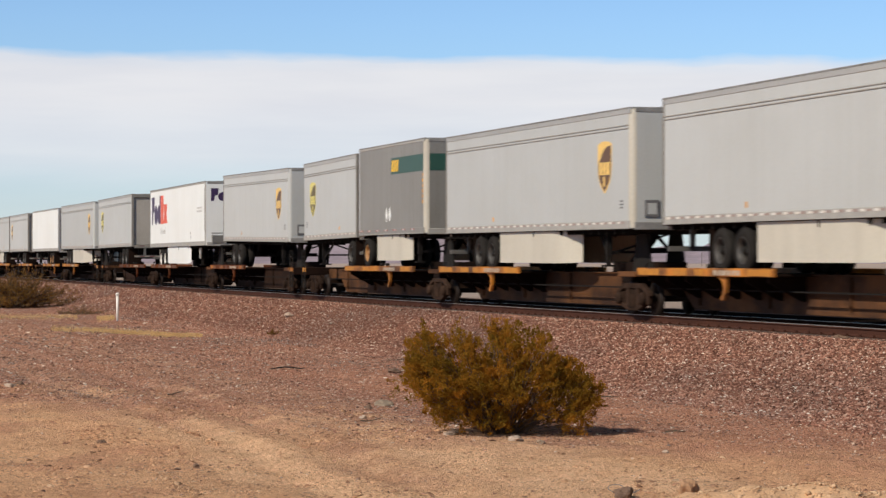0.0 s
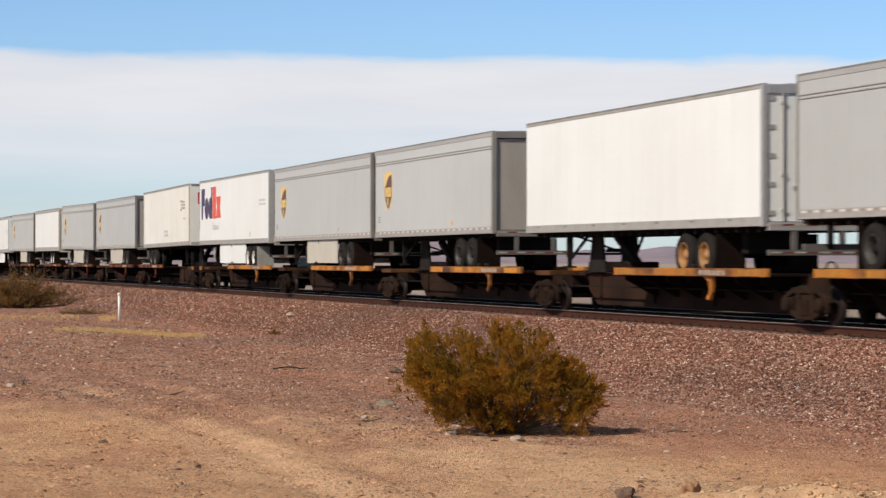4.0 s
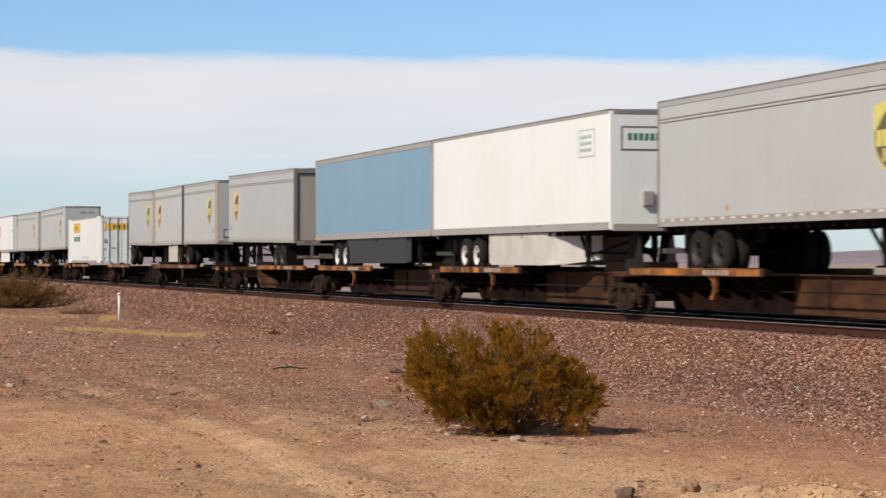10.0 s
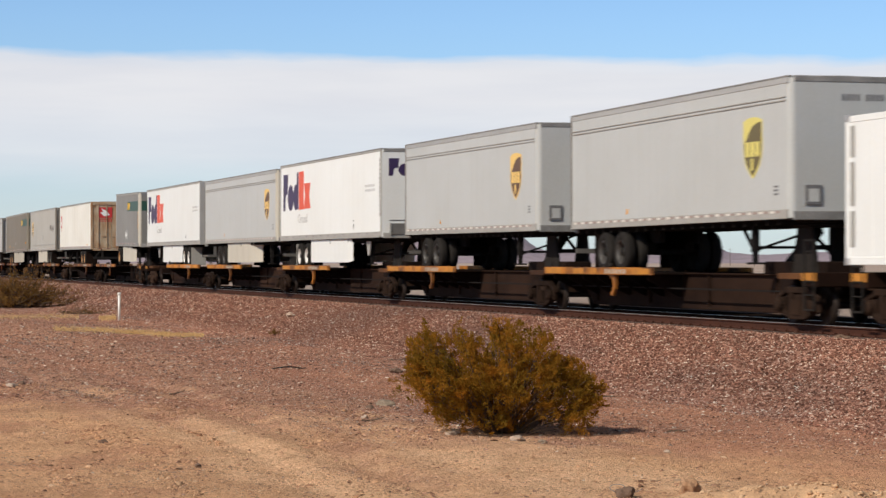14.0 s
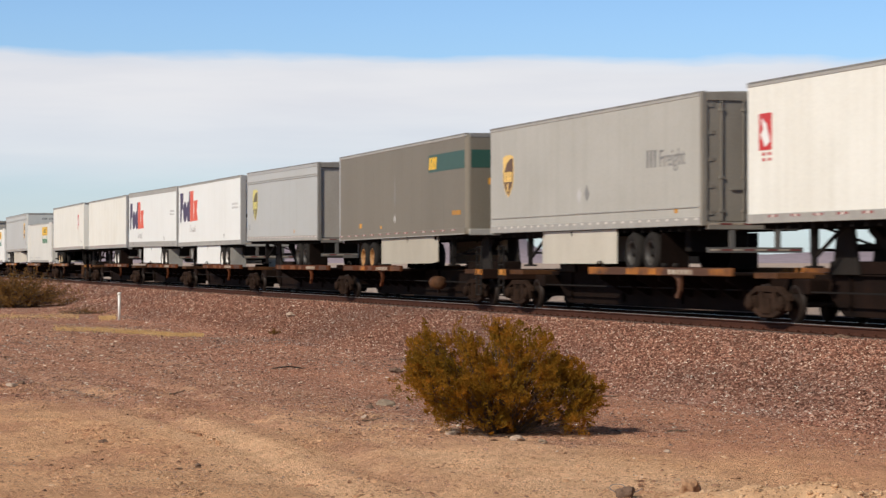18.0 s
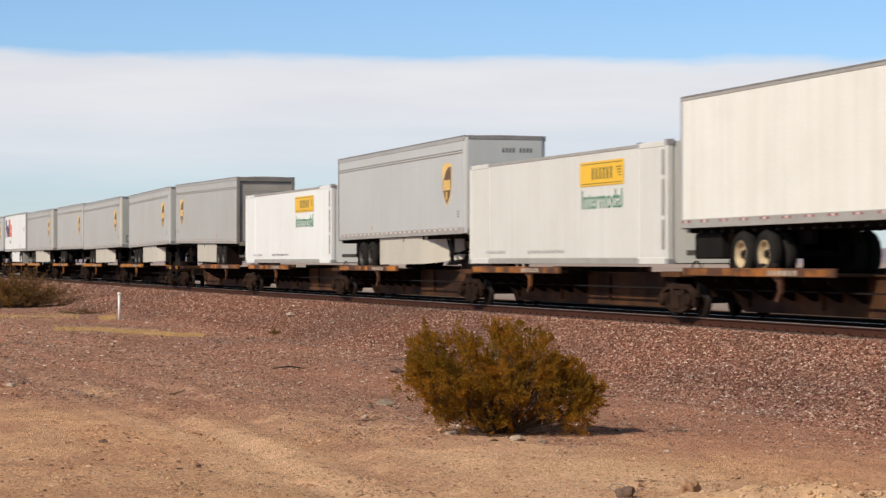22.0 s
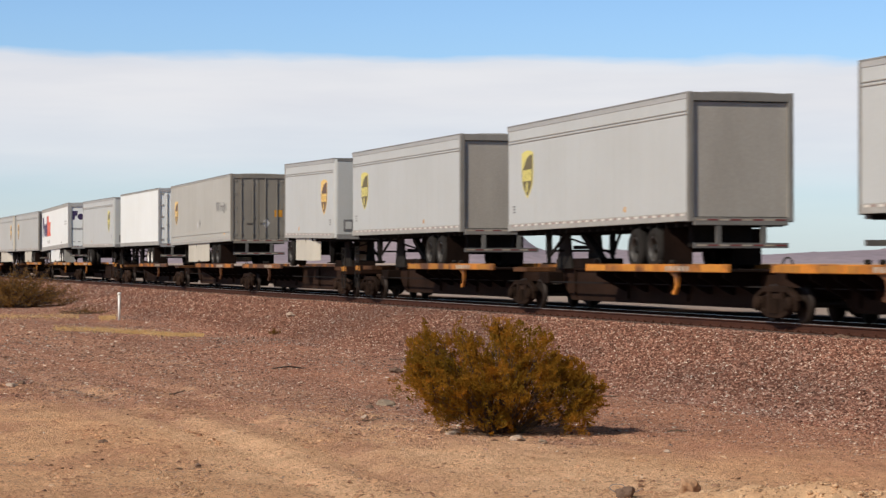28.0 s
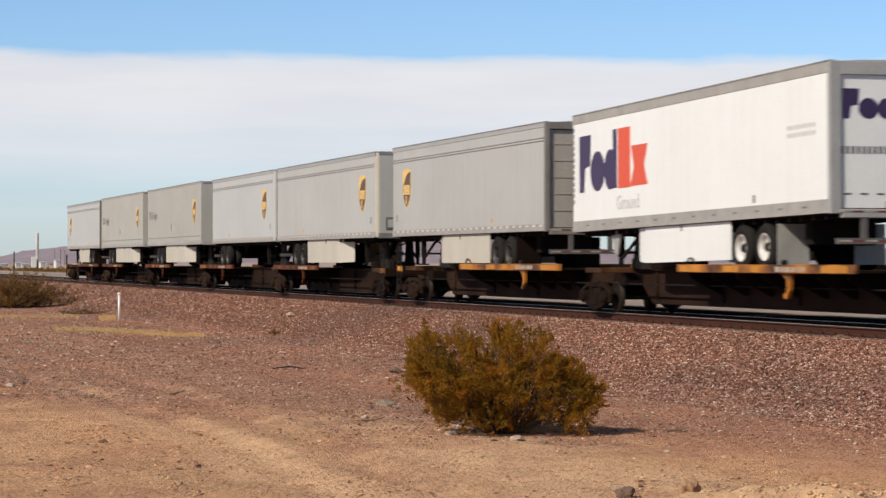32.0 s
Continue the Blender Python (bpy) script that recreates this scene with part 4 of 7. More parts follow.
        # added dark block that fills the shaded gap beneath the trailer's nose
        part("stand_base", bevel(box(new_bm(), *sorted((hx + k * 0.9, hx - k * 2.3)), -0.40, 0.40, 1.02, 1.30), 0.03), SHADED_GRIME, st)
    # the low cover plates by the bare end of the spine
    part("end_box", bevel(box(new_bm(), *sorted((k * (h - 0.7), k * (h - 1.5))), -0.80, 0.80, 0.60, 0.93), 0.03), SHADED_GRIME, root)
    # small lugs and a bent hose on the tray
    for xx in (t0 + 0.55 * tray_len, t0 + 0.63 * tray_len):
        part("deck_lug", bevel(box(new_bm(), xx - 0.07, xx + 0.07, -1.30, -1.18, 1.155, 1.255), 0.025), BLACK_STEEL, root)
    bm = new_bm()
    rings = []
    for a in [i * math.pi / 10 for i in range(11)]:
        ring = []
        for c in [q * math.pi / 3 for q in range(6)]:
            rr = 0.018 * math.cos(c)
            ring.append(bm.verts.new((t0 + 0.72 - (0.26 + rr) * math.cos(a), -1.26 + 0.018 * math.sin(c), 1.13 + (0.17 + rr) * math.sin(a))))
        rings.append(ring)
    for p, q in zip(rings, rings[1:]):
        for i in range(6):
            bm.faces.new((p[i], p[(i + 1) % 6], q[(i + 1) % 6], q[i]))
    bm.faces.new(rings[0])
    bm.faces.new(rings[-1][::-1])
    bmesh.ops.recalc_face_normals(bm, faces=bm.faces)
    part("hose", bm, BLACK_STEEL, root)
    part("end_plate", bevel(box(new_bm(), *sorted((k * (h + 0.45), k * (h - 0.75))), -1.18, 1.18, 0.93, 1.06), 0.012), SILL_ORANGE, root)
    if tanked:
        smooth(part("air_tank", lathe(new_bm(), [(0, 0.05), (0.03, 0.16), (0.10, 0.21), (0.75, 0.21), (0.82, 0.16), (0.85, 0.05)], 18, "x", (k * (h - 4.9) - 0.4, 0.85 if flip else -0.85, 0.62)), SILL_ORANGE, root, "rusty brown air tank"))
    bm = new_bm()
    bar(bm, (-h + 1.2, -0.72, 0.66), (h - 1.2, -0.72, 0.66), 0.035)
    part("brake_pipe", bm, UNDER, root)
    truck(root, -h)
    ends = []
    if right_end:
        truck(root, h)
        ends.append(1)
    if left_end:
        ends.append(-1)
    for e in ends:
        x0 = e * h
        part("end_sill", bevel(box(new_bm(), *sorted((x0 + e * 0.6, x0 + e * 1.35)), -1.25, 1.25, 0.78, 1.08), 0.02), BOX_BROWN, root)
        bm = new_bm()
        box(bm, *sorted((x0 + e * 1.3, x0 + e * 1.95)), -0.12, 0.12, 0.70, 0.95)
        box(bm, *sorted((x0 + e * 1.85, x0 + e * 2.12)), -0.18, 0.20, 0.62, 1.0)
        part("coupler", bevel(bm, 0.02), TRUCK, root)
        for s in (-1, 1):
            bm = new_bm()
            for xx in (0.75, 1.2):
                box(bm, *sorted((x0 + e * xx, x0 + e * (xx + 0.035))), s * 1.26 - 0.02, s * 1.26 + 0.02, 0.30, 1.75 if s < 0 else 1.10)
            for zz in (0.32, 0.62, 0.9, 1.2, 1.5, 1.73):
                if s < 0 or zz < 1.1:
                    box(bm, *sorted((x0 + e * 0.75, x0 + e * 1.235)), s * 1.26 - 0.015, s * 1.26 + 0.015, zz - 0.015, zz + 0.015)
            part("ladder", bm, BLACK_STEEL, root)
            y0, y1 = sorted((s * 1.25, s * 1.265))
            part("end_marker", box(new_bm(), *sorted((x0 + e * 0.62, x0 + e * 1.30)), y0, y1, 0.90, 1.07), ORANGE if paint is RED_BROWN else PATCH, root)
    for ob in root.children:      # the deck of some sets rides higher on its trucks
        if not ob.name.startswith("truck"):
            ob.location.z += lift
    return root


# ---- ground, track and distance ----


def ground_mat():
    m = bpy.data.materials.new("desert_ground")
    m.use_nodes = True
    nt = m.node_tree
    bsdf = nt.nodes["Principled BSDF"]
    bsdf.inputs["Roughness"].default_value = 0.95
    bsdf.inputs["Specular IOR Level"].default_value = 0.0
    co = nt.nodes.new("ShaderNodeNewGeometry").outputs["Position"]
    fine = noise_node(nt, co, 5, 12, rough=0.8)
    sand = ramp_node(nt, fine, [(0.3, (0.50, 0.270, 0.148)), (0.5, (0.635, 0.378, 0.222)), (0.72, (0.74, 0.472, 0.296))]).outputs[0]
    reddish = ramp_node(nt, noise_node(nt, co, 0.45, 5, (0.6, 1, 1), 0.65), [(0.50, (0, 0, 0)), (0.62, (0.5, 0.5, 0.5))]).outputs[0]
    sand = mix_node(nt, reddish, sand, ramp_node(nt, fine, [(0.3, (0.36, 0.170, 0.108)), (0.7, (0.58, 0.30, 0.195))]).outputs[0])
    speck = nt.nodes.new("ShaderNodeTexVoronoi")
    speck.inputs["Scale"].default_value = 22
    nt.links.new(co, speck.inputs["Vector"])
    stones = ramp_node(nt, speck.outputs["Color"], [(0.0, (0.085, 0.044, 0.033)), (0.42, (0.36, 0.172, 0.118)), (0.8, (0.52, 0.27, 0.188)), (0.94, (0.68, 0.52, 0.42))]).outputs[0]
    big = noise_node(nt, co, 0.22, 4, (0.35, 1, 1))
    sep = nt.nodes.new("ShaderNodeSeparateXYZ")
    nt.links.new(co, sep.inputs[0])
    # stony towards the track, sandy towards the dirt road
    mr = nt.nodes.new("ShaderNodeMapRange")
    tilt = nt.nodes.new("ShaderNodeMath")
    tilt.operation = "MULTIPLY_ADD"
    nt.links.new(sep.outputs["X"], tilt.inputs[0])
    tilt.inputs[1].default_value = -0.37
    across = nt.nodes.new("ShaderNodeMath")
    across.operation = "MULTIPLY"
    across.inputs[1].default_value = 0.75
    nt.links.new(sep.outputs["Y"], across.inputs[0])
    nt.links.new(across.outputs[0], tilt.inputs[2])
    nt.links.new(tilt.outputs[0], mr.inputs["Value"])
    mr.inputs["From Min"].default_value, mr.inputs["From Max"].default_value = 17.6, 24.0
    mr.inputs["To Min"].default_value, mr.inputs["To Max"].default_value = -0.22, 0.22
    su = nt.nodes.new("ShaderNodeMath")
    su.operation = "ADD"
    nt.links.new(mr.outputs[0], su.inputs[0])
    mid = nt.nodes.new("ShaderNodeMath")
    mid.operation = "MULTIPLY_ADD"
    nt.links.new(noise_node(nt, co, 1.2, 6, (0.5, 1, 1), 0.65), mid.inputs[0])
    mid.inputs[1].default_value = 0.5
    nt.links.new(big, mid.inputs[2])
    shift = nt.nodes.new("ShaderNodeMath")
    shift.operation = "SUBTRACT"
    nt.links.new(mid.outputs[0], shift.inputs[0])
    shift.inputs[1].default_value = 0.25
    nt.links.new(shift.outputs[0], su.inputs[1])
    f = ramp_node(nt, su.outputs[0], [(0.36, (0, 0, 0)), (0.60, (0.95, 0.95, 0.95))]).outputs[0]
    # smooth wheel tracks of paler sand along the dirt road
    sway = nt.nodes.new("ShaderNodeMath")
    sway.operation = "MULTIPLY_ADD"
    nt.links.new(noise_node(nt, co, 0.16, 2, (1, 0.2, 1)), sway.inputs[0])
    sway.inputs[1].default_value = 2.2
    nt.links.new(sep.outputs["Y"], sway.inputs[2])
    lanes = nt.nodes.new("ShaderNodeMapRange")
    nt.links.new(sway.outputs[0], lanes.inputs["Value"])
    lanes.inputs["From Min"].default_value, lanes.inputs["From Max"].default_value = 5.0, 13.0
    lane = ramp_node(nt, lanes.outputs[0], [(0.0, (0, 0, 0)), (0.20, (0, 0, 0)), (0.27, (0.75,) * 3), (0.40, (0.75,) * 3), (0.46, (0.35,) * 3),
                                            (0.52, (0.35,) * 3), (0.58, (0.95,) * 3), (0.84, (0.95,) * 3), (0.93, (0, 0, 0)), (1.0, (0, 0, 0))]).outputs[0]
    lane = mix_node(nt, 1.0, lane, ramp_node(nt, noise_node(nt, co, 0.9, 6, (0.35, 1, 1)), [(0.34, (0.45,) * 3), (0.52, (1, 1, 1))]).outputs[0], "MULTIPLY")
    lane = mix_node(nt, mix_node(nt, 1.0, f, (0.85, 0.85, 0.85), "MULTIPLY"), lane, (0.0, 0.0, 0.0))
    grey = ramp_node(nt, noise_node(nt, co, 0.13, 3, (0.5, 1, 1)), [(0.46, (0, 0, 0)), (0.62, (0.35,) * 3)]).outputs[0]
    stones = mix_node(nt, grey, stones, mix_node(nt, 1.0, stones, (0.72, 0.86, 0.98), "MULTIPLY"))
    col = mix_node(nt, f, sand, stones)
    col = mix_node(nt, lane, col, ramp_node(nt, fine, [(0.3, (0.69, 0.428, 0.254)), (0.7, (0.79, 0.522, 0.332))]).outputs[0])
    crumb = nt.nodes.new("ShaderNodeTexVoronoi")
    crumb.inputs["Scale"].default_value = 9
    nt.links.new(co, crumb.inputs["Vector"])
    dots = ramp_node(nt, crumb.outputs["Color"], [(0.05, (0.66, 0.62, 0.60)), (0.16, (1, 1, 1)), (0.95, (1, 1, 1)), (1.0, (1.15, 1.13, 1.1))]).outputs[0]
    edge = ramp_node(nt, crumb.outputs["Distance"], [(0.18, (1, 1, 1)), (0.34, (0, 0, 0))]).outputs[0]
    col = mix_node(nt, edge, col, mix_node(nt, 1.0, col, dots, "MULTIPLY"))
    stain = noise_node(nt, co, 0.7, 7, (0.6, 1, 1))
    col = mix_node(nt, 1.0, col, ramp_node(nt, stain, [(0.32, (0.87, 0.85, 0.84)), (0.5, (1, 1, 1)), (0.68, (1.09, 1.08, 1.06))]).outputs[0], "MULTIPLY")
    scuff = noise_node(nt, co, 2.4, 9, (0.45, 1, 1), 0.7)
    col = mix_node(nt, 1.0, col, ramp_node(nt, scuff, [(0.32, (0.84, 0.82, 0.81)), (0.45, (0.99, 0.99, 0.99)), (0.66, (1.10, 1.09, 1.08))]).outputs[0], "MULTIPLY")
    crust = noise_node(nt, co, 15, 10, rough=0.8)
    col = mix_node(nt, 1.0, col, ramp_node(nt, crust, [(0.34, (0.72, 0.69, 0.67)), (0.47, (1.02, 1.02, 1.02)), (0.64, (1.22, 1.21, 1.19))]).outputs[0], "MULTIPLY")
    band = nt.nodes.new("ShaderNodeMapRange")
    nt.links.new(sep.outputs["Y"], band.inputs["Value"])
    band.inputs["From Min"].default_value, band.inputs["From Max"].default_value = 16.4, 17.2
    back = nt.nodes.new("ShaderNodeMapRange")
    nt.links.new(sep.outputs["Y"], back.inputs["Value"])
    back.inputs["From Min"].default_value, back.inputs["From Max"].default_value = 29.6, 28.4
    both = nt.nodes.new("ShaderNodeMath")
    both.operation = "MULTIPLY"
    nt.links.new(band.outputs[0], both.inputs[0])
    nt.links.new(back.outputs[0], both.inputs[1])
    # soil under the ballast is darkened to stand in for shade between stones
    bed_shade = mix_node(nt, 0.6, stones, (0.085, 0.042, 0.030))
    # the train's shade is put into the ground colour, from the near rail outward
    train_shade = nt.nodes.new("ShaderNodeMapRange")
    nt.links.new(sep.outputs["Y"], train_shade.inputs["Value"])
    train_shade.inputs["From Min"].default_value, train_shade.inputs["From Max"].default_value = TRACK_Y - 0.95, TRACK_Y - 0.75
    bed_shade = mix_node(nt, train_shade.outputs[0], bed_shade, (0.014, 0.0095, 0.0075))
    col = mix_node(nt, both.outputs[0], col, bed_shade)
    # smoother reddish soil washed out at the toe of the bank
    toe = None
    for axis, lo, hi in (("Y", 11.2, 12.6), ("Y", 16.8, 15.6), ("X", -60.0, -48.0)):
        edge_map = nt.nodes.new("ShaderNodeMapRange")
        nt.links.new(sep.outputs[axis], edge_map.inputs["Value"])
        edge_map.inputs["From Min"].default_value, edge_map.inputs["From Max"].default_value = lo, hi
        toe = edge_map.outputs[0] if toe is None else mix_node(nt, 1.0, toe, edge_map.outputs[0], "MULTIPLY")
    toe = mix_node(nt, 1.0, toe, ramp_node(nt, noise_node(nt, co, 0.6, 5, (0.5, 1, 1)), [(0.35, (0.1,) * 3), (0.6, (0.55,) * 3)]).outputs[0], "MULTIPLY")
    soil = ramp_node(nt, scuff, [(0.32, (0.43, 0.204, 0.124)), (0.5, (0.62, 0.305, 0.185)), (0.68, (0.74, 0.405, 0.25))]).outputs[0]
    col = mix_node(nt, toe, col, soil)
    # ground beyond the track is paled: distance haze and sunlit strip put into colour
    plain = nt.nodes.new("ShaderNodeMapRange")
    nt.links.new(sep.outputs["Y"], plain.inputs["Value"])
    plain.inputs["From Min"].default_value, plain.inputs["From Max"].default_value = 28.4, 29.6
    pale = ramp_node(nt, noise_node(nt, co, 0.02, 6, (1, 0.4, 1)), [(0.35, (0.36, 0.28, 0.235)), (0.65, (0.48, 0.39, 0.335))]).outputs[0]
    col = mix_node(nt, plain.outputs[0], col, pale)
    nt.links.new(col, bsdf.inputs["Base Color"])
    b = nt.nodes.new("ShaderNodeBump")
    b.inputs["Strength"].default_value, b.inputs["Distance"].default_value = 1.0, 0.045
    add = nt.nodes.new("ShaderNodeMath")
    add.operation = "ADD"
    pebble = nt.nodes.new("ShaderNodeMath")
    pebble.operation = "MULTIPLY"
    nt.links.new(speck.outputs["Distance"], pebble.inputs[0])
    nt.links.new(f, pebble.inputs[1])
    rough_sum = nt.nodes.new("ShaderNodeMath")
    rough_sum.operation = "MULTIPLY_ADD"
    nt.links.new(crust, rough_sum.inputs[0])
    rough_sum.inputs[1].default_value = 0.8
    nt.links.new(fine, rough_sum.inputs[2])
    nt.links.new(rough_sum.outputs[0], add.inputs[0])
    nt.links.new(pebble.outputs[0], add.inputs[1])
    nt.links.new(add.outputs[0], b.inputs["Height"])
    nt.links.new(b.outputs[0], bsdf.inputs["Normal"])
    return m


def bed(y):
    """Height of the ground across the track, before its unevenness."""
    near, far = 16.6, TRACK_Y + 1.75
    stops = ((near - 1.5, 0.0), (near, 0.05), (TRACK_Y - 1.75, RAIL_TOP - 0.21), (far, RAIL_TOP - 0.21), (far + 1.0, 1.07), (far + 18.0, 1.07), (far + 28.0, 0.30), (120.0, 0.0))
    if y <= stops[0][0]:
        return 0.0
    for (a, p), (b, q) in zip(stops, stops[1:]):
        if y <= b:
            return p + (q - p) * (y - a) / (b - a)
    return 0.0


def lie(x, y):
    """Height of the ground with its unevenness."""
    z = bed(y)
    open_ground = 1.0 if y < 15 else 0.4 if y < 16.5 or y > 55 else 0.15
    n = noise.noise(Vector((x * 0.11, y * 0.25, 0))) * 0.06 + noise.noise(Vector((x * 0.7, y * 0.9, 4))) * 0.022 + noise.noise(Vector((x * 1.9, y * 2.6, 8))) * 0.036
    # wheel ruts of the dirt road
    for c in (6.3, 7.8):
        d = y - c - 0.25 * math.sin(x * 0.13 + c) - 0.1 * math.sin(x * 0.5)
        z -= 0.06 * math.exp(-(d / 0.22) ** 2) * (1 if y < 12 else 0)
        z += 0.07 * math.exp(-((d - 0.42) / 0.16) ** 2) * (0.5 + noise.noise(Vector((x * 1.3, c, 0)))) * (1 if y < 12 else 0)
    return z + n * open_ground


def axis_steps(stops):
    out = [stops[0][0]]
    for (a, step), (b, _) in zip(stops, stops[1:]):
        n = max(1, round((b - a) / step))
        out += [a + (b - a) * (i + 1) / n for i in range(n)]
    return out


GROUND = ground_mat()
xs = axis_steps([(-4600, 200), (-1400, 60), (-300, 4), (-130, 1.0), (-70, 0.3), (-15, 6), (120, 60), (1500, 250), (4600, 250)])
ys = axis_steps([(-4600, 300), (-400, 40), (-20, 2), (1, 0.22), (17, 0.3), (36, 3), (120, 30), (600, 150), (4700, 250)])
verts = [(x, y, lie(x, y)) for y in ys for x in xs]
nx = len(xs)
faces = [(j * nx + i, j * nx + i + 1, (j + 1) * nx + i + 1, (j + 1) * nx + i) for j in range(len(ys) - 1) for i in range(nx - 1)]
me = bpy.data.meshes.new("ground")
me.from_pydata(verts, [], faces)
me.materials.append(GROUND)
ground = smooth(new("ground", me))
tagged(ground, "sandy reddish desert ground with gravel and wheel ruts", "ground", kind="structure")

# rails
RAIL_SIDE = mat("rusty_rail", (0.068, 0.026, 0.016), (0.040, 0.016, 0.010), 0.7, 1.5, rough=0.85, bump=0.2, spec=0.15)
RAIL_HEAD = mat("polished_rail_head", (0.58, 0.57, 0.55), (0.45, 0.43, 0.40), 0.5, 2.0, rough=0.4, metal=0.7)
CONCRETE = mat("dusty_tie", (0.075, 0.046, 0.034), (0.045, 0.028, 0.021), 0.6, 3.0, rough=0.9, vary=0.12)
rail_profile = [(-0.075, 0.0), (0.075, 0.0), (0.075, 0.012), (0.02, 0.03), (0.010, 0.05), (0.010, 0.13), (0.036, 0.145), (0.036, 0.172), (-0.036, 0.172), (-0.036, 0.145), (-0.010, 0.13), (-0.010, 0.05), (-0.02, 0.03), (-0.075, 0.012)]
for s in (-1, 1):
    y = TRACK_Y + s * 0.755
    rail = part("rail", prism(new_bm(), [(y + p, RAIL_TOP - 0.18 + q) for p, q in rail_profile], "x", -1400, 1300), RAIL_SIDE)
    tagged(rail, "rusty steel rail with a polished head", "rail", kind="structure")
    part("rail_head", box(new_bm(), -1400, 1300, y - 0.032, y + 0.032, RAIL_TOP - 0.008, RAIL_TOP), RAIL_HEAD, rail)


# ---- the train ----
# how far the train has gone, in metres, by seconds
GONE = ((0, 0.0), (4, 121.71), (8, 243.26), (12, 364.55), (16, 485.57), (20, 606.51), (24, 727.34), (28, 847.95), (32, 968.42))
SHIFT = 5.865
# sets of units by their couplings, and how many units each has
SETS = ((6.0, 97.0, 5), (97.0, 153.0, 3), (153.0, 241.5, 5), (241.5, 329.2, 5), (329.2, 417.2, 5), (417.2, 473.6, 3), (473.6, 561.5, 5), (561.5, 617.6, 3),
        (617.6, 705.4, 5), (705.4, 793.6, 5), (793.6, 880.8, 5), (880.8, 937.2, 3), (937.2, 994.6, 3), (994.6, 1052.1, 3), (1052.1, 1140.4, 5))
# leading end, style, nose forward
LOADS = (
    (42.2, "g53s", 1), (60.5, "g53s", 1), (79.1, "d28", 1), (88.0, "g28", 0), (99.3, "g45", 1), (117.7, "f53", 1), (140.4, "g45", 0), (156.5, "g53t", 1), (174.4, "w53", 0),
    (193.7, "g45", 0), (207.9, "g53s", 0), (225.1, "f53", 0), (244.2, "t45", 1), (261.5, "g53s", 0), (278.8, "g53s", 0), (296.9, "w48", 0), (312.7, "g53s", 0),
    (331.9, "f53w", 1), (349.0, "g45", 1), (366.1, "p53", 1), (382.5, "b53", 1), (402.5, "g45", 0), (419.3, "g28", 1), (428.4, "g28s", 0), (437.6, "g28", 1),
    (457.6, "box", 1), (476.4, "g45", 1), (493.0, "g45", 1), (510.0, "f53", 1), (527.0, "g53s", 1), (544.5, "f53", 0), (563.7, "d28", 1), (583.4, "r53", 0),
    (602.1, "h53", 0), (620.7, "d53", 1), (640.4, "g45", 0), (655.4, "f53", 0), (672.1, "f53w", 0), (689.2, "v53", 0), (708.1, "q53", 1), (725.1, "boxd", 0),
    (741.8, "g53t", 1), (759.1, "box", 0), (777.2, "g53s", 0), (795.4, "g45s", 1), (812.6, "g53s", 1), (829.2, "g45", 1), (846.2, "g53s", 1), (863.5, "f53", 0),
    (882.3, "g45", 1), (904.8, "g45", 0), (923.2, "g45", 0), (939.7, "g28s", 1), (959.6, "h53", 0), (979.7, "w45", 0), (996.4, "g45", 1), (1017.75, "f51w", 0),
    (1035.6, "g53s", 0), (1054.0, "g53s", 1), (1070.9, "g45", 1), (1087.7, "h53", 1), (1105.7, "h53", 1), (1122.6, "g53s", 0))
LENGTHS = {"53": 16.15, "51": 15.55, "45": 13.72, "48": 14.63, "28": 8.53}
moving = []      # things of the train and their leading-end places


# how far each trailer's rear and nose ride above or below the usual height, by its leading end
RIDE = {99.3: (0.07, -0.08), 88.0: (0.0, -0.05), 79.1: (0.05, 0.04), 117.7: (-0.10, -0.09), 140.4: (0.0, -0.03), 156.5: (0.0, -0.04), 174.4: (-0.11, -0.08),
        225.1: (-0.08, -0.06), 244.2: (-0.12, -0.045), 261.5: (-0.10, -0.08), 278.8: (-0.12, 0.02), 296.9: (-0.10, -0.07), 312.7: (-0.06, 0.02), 331.9: (-0.11, -0.065),
        349.0: (-0.05, -0.04), 366.1: (-0.05, -0.07), 382.5: (-0.06, -0.05), 402.5: (-0.12, 0.03), 419.3: (0.0, -0.04), 428.4: (0.0, 0.0), 437.6: (0.09, 0.0),
        476.4: (-0.03, 0.02), 493.0: (0.0, -0.03), 563.7: (0.05, -0.04), 583.4: (-0.08, -0.06), 602.1: (-0.05, -0.06), 620.7: (-0.12, -0.05), 640.4: (-0.06, 0.0),
        655.4: (-0.11, -0.12), 672.1: (-0.10, -0.05), 689.2: (-0.07, -0.09), 708.1: (-0.11, -0.06), 741.8: (-0.10, -0.03), 777.2: (-0.08, 0.05), 795.4: (-0.09, 0.03),
        812.6: (-0.10, -0.03), 882.3: (0.05, 0.03), 904.8: (0.06, -0.02), 923.2: (0.04, 0.05), 939.7: (0.08, -0.02), 959.6: (0.05, -0.05), 979.7: (0.0, 0.0), 996.4: (0.04, 0.0),
        1017.75: (0.10, -0.11), 42.2: (0.0, -0.03), 60.5: (0.0, -0.06)}
# trailers whose shield has faded to a yellow green, by their leading end
FADED = (88.0, 140.4, 349.0, 419.3, 437.6, 476.4, 640.4, 904.8, 923.2, 996.4)


# grey trailers under a coat of dust
DUSTY = (777.2, 795.4, 812.6, 829.2, 846.2, 1035.6, 1054.0)


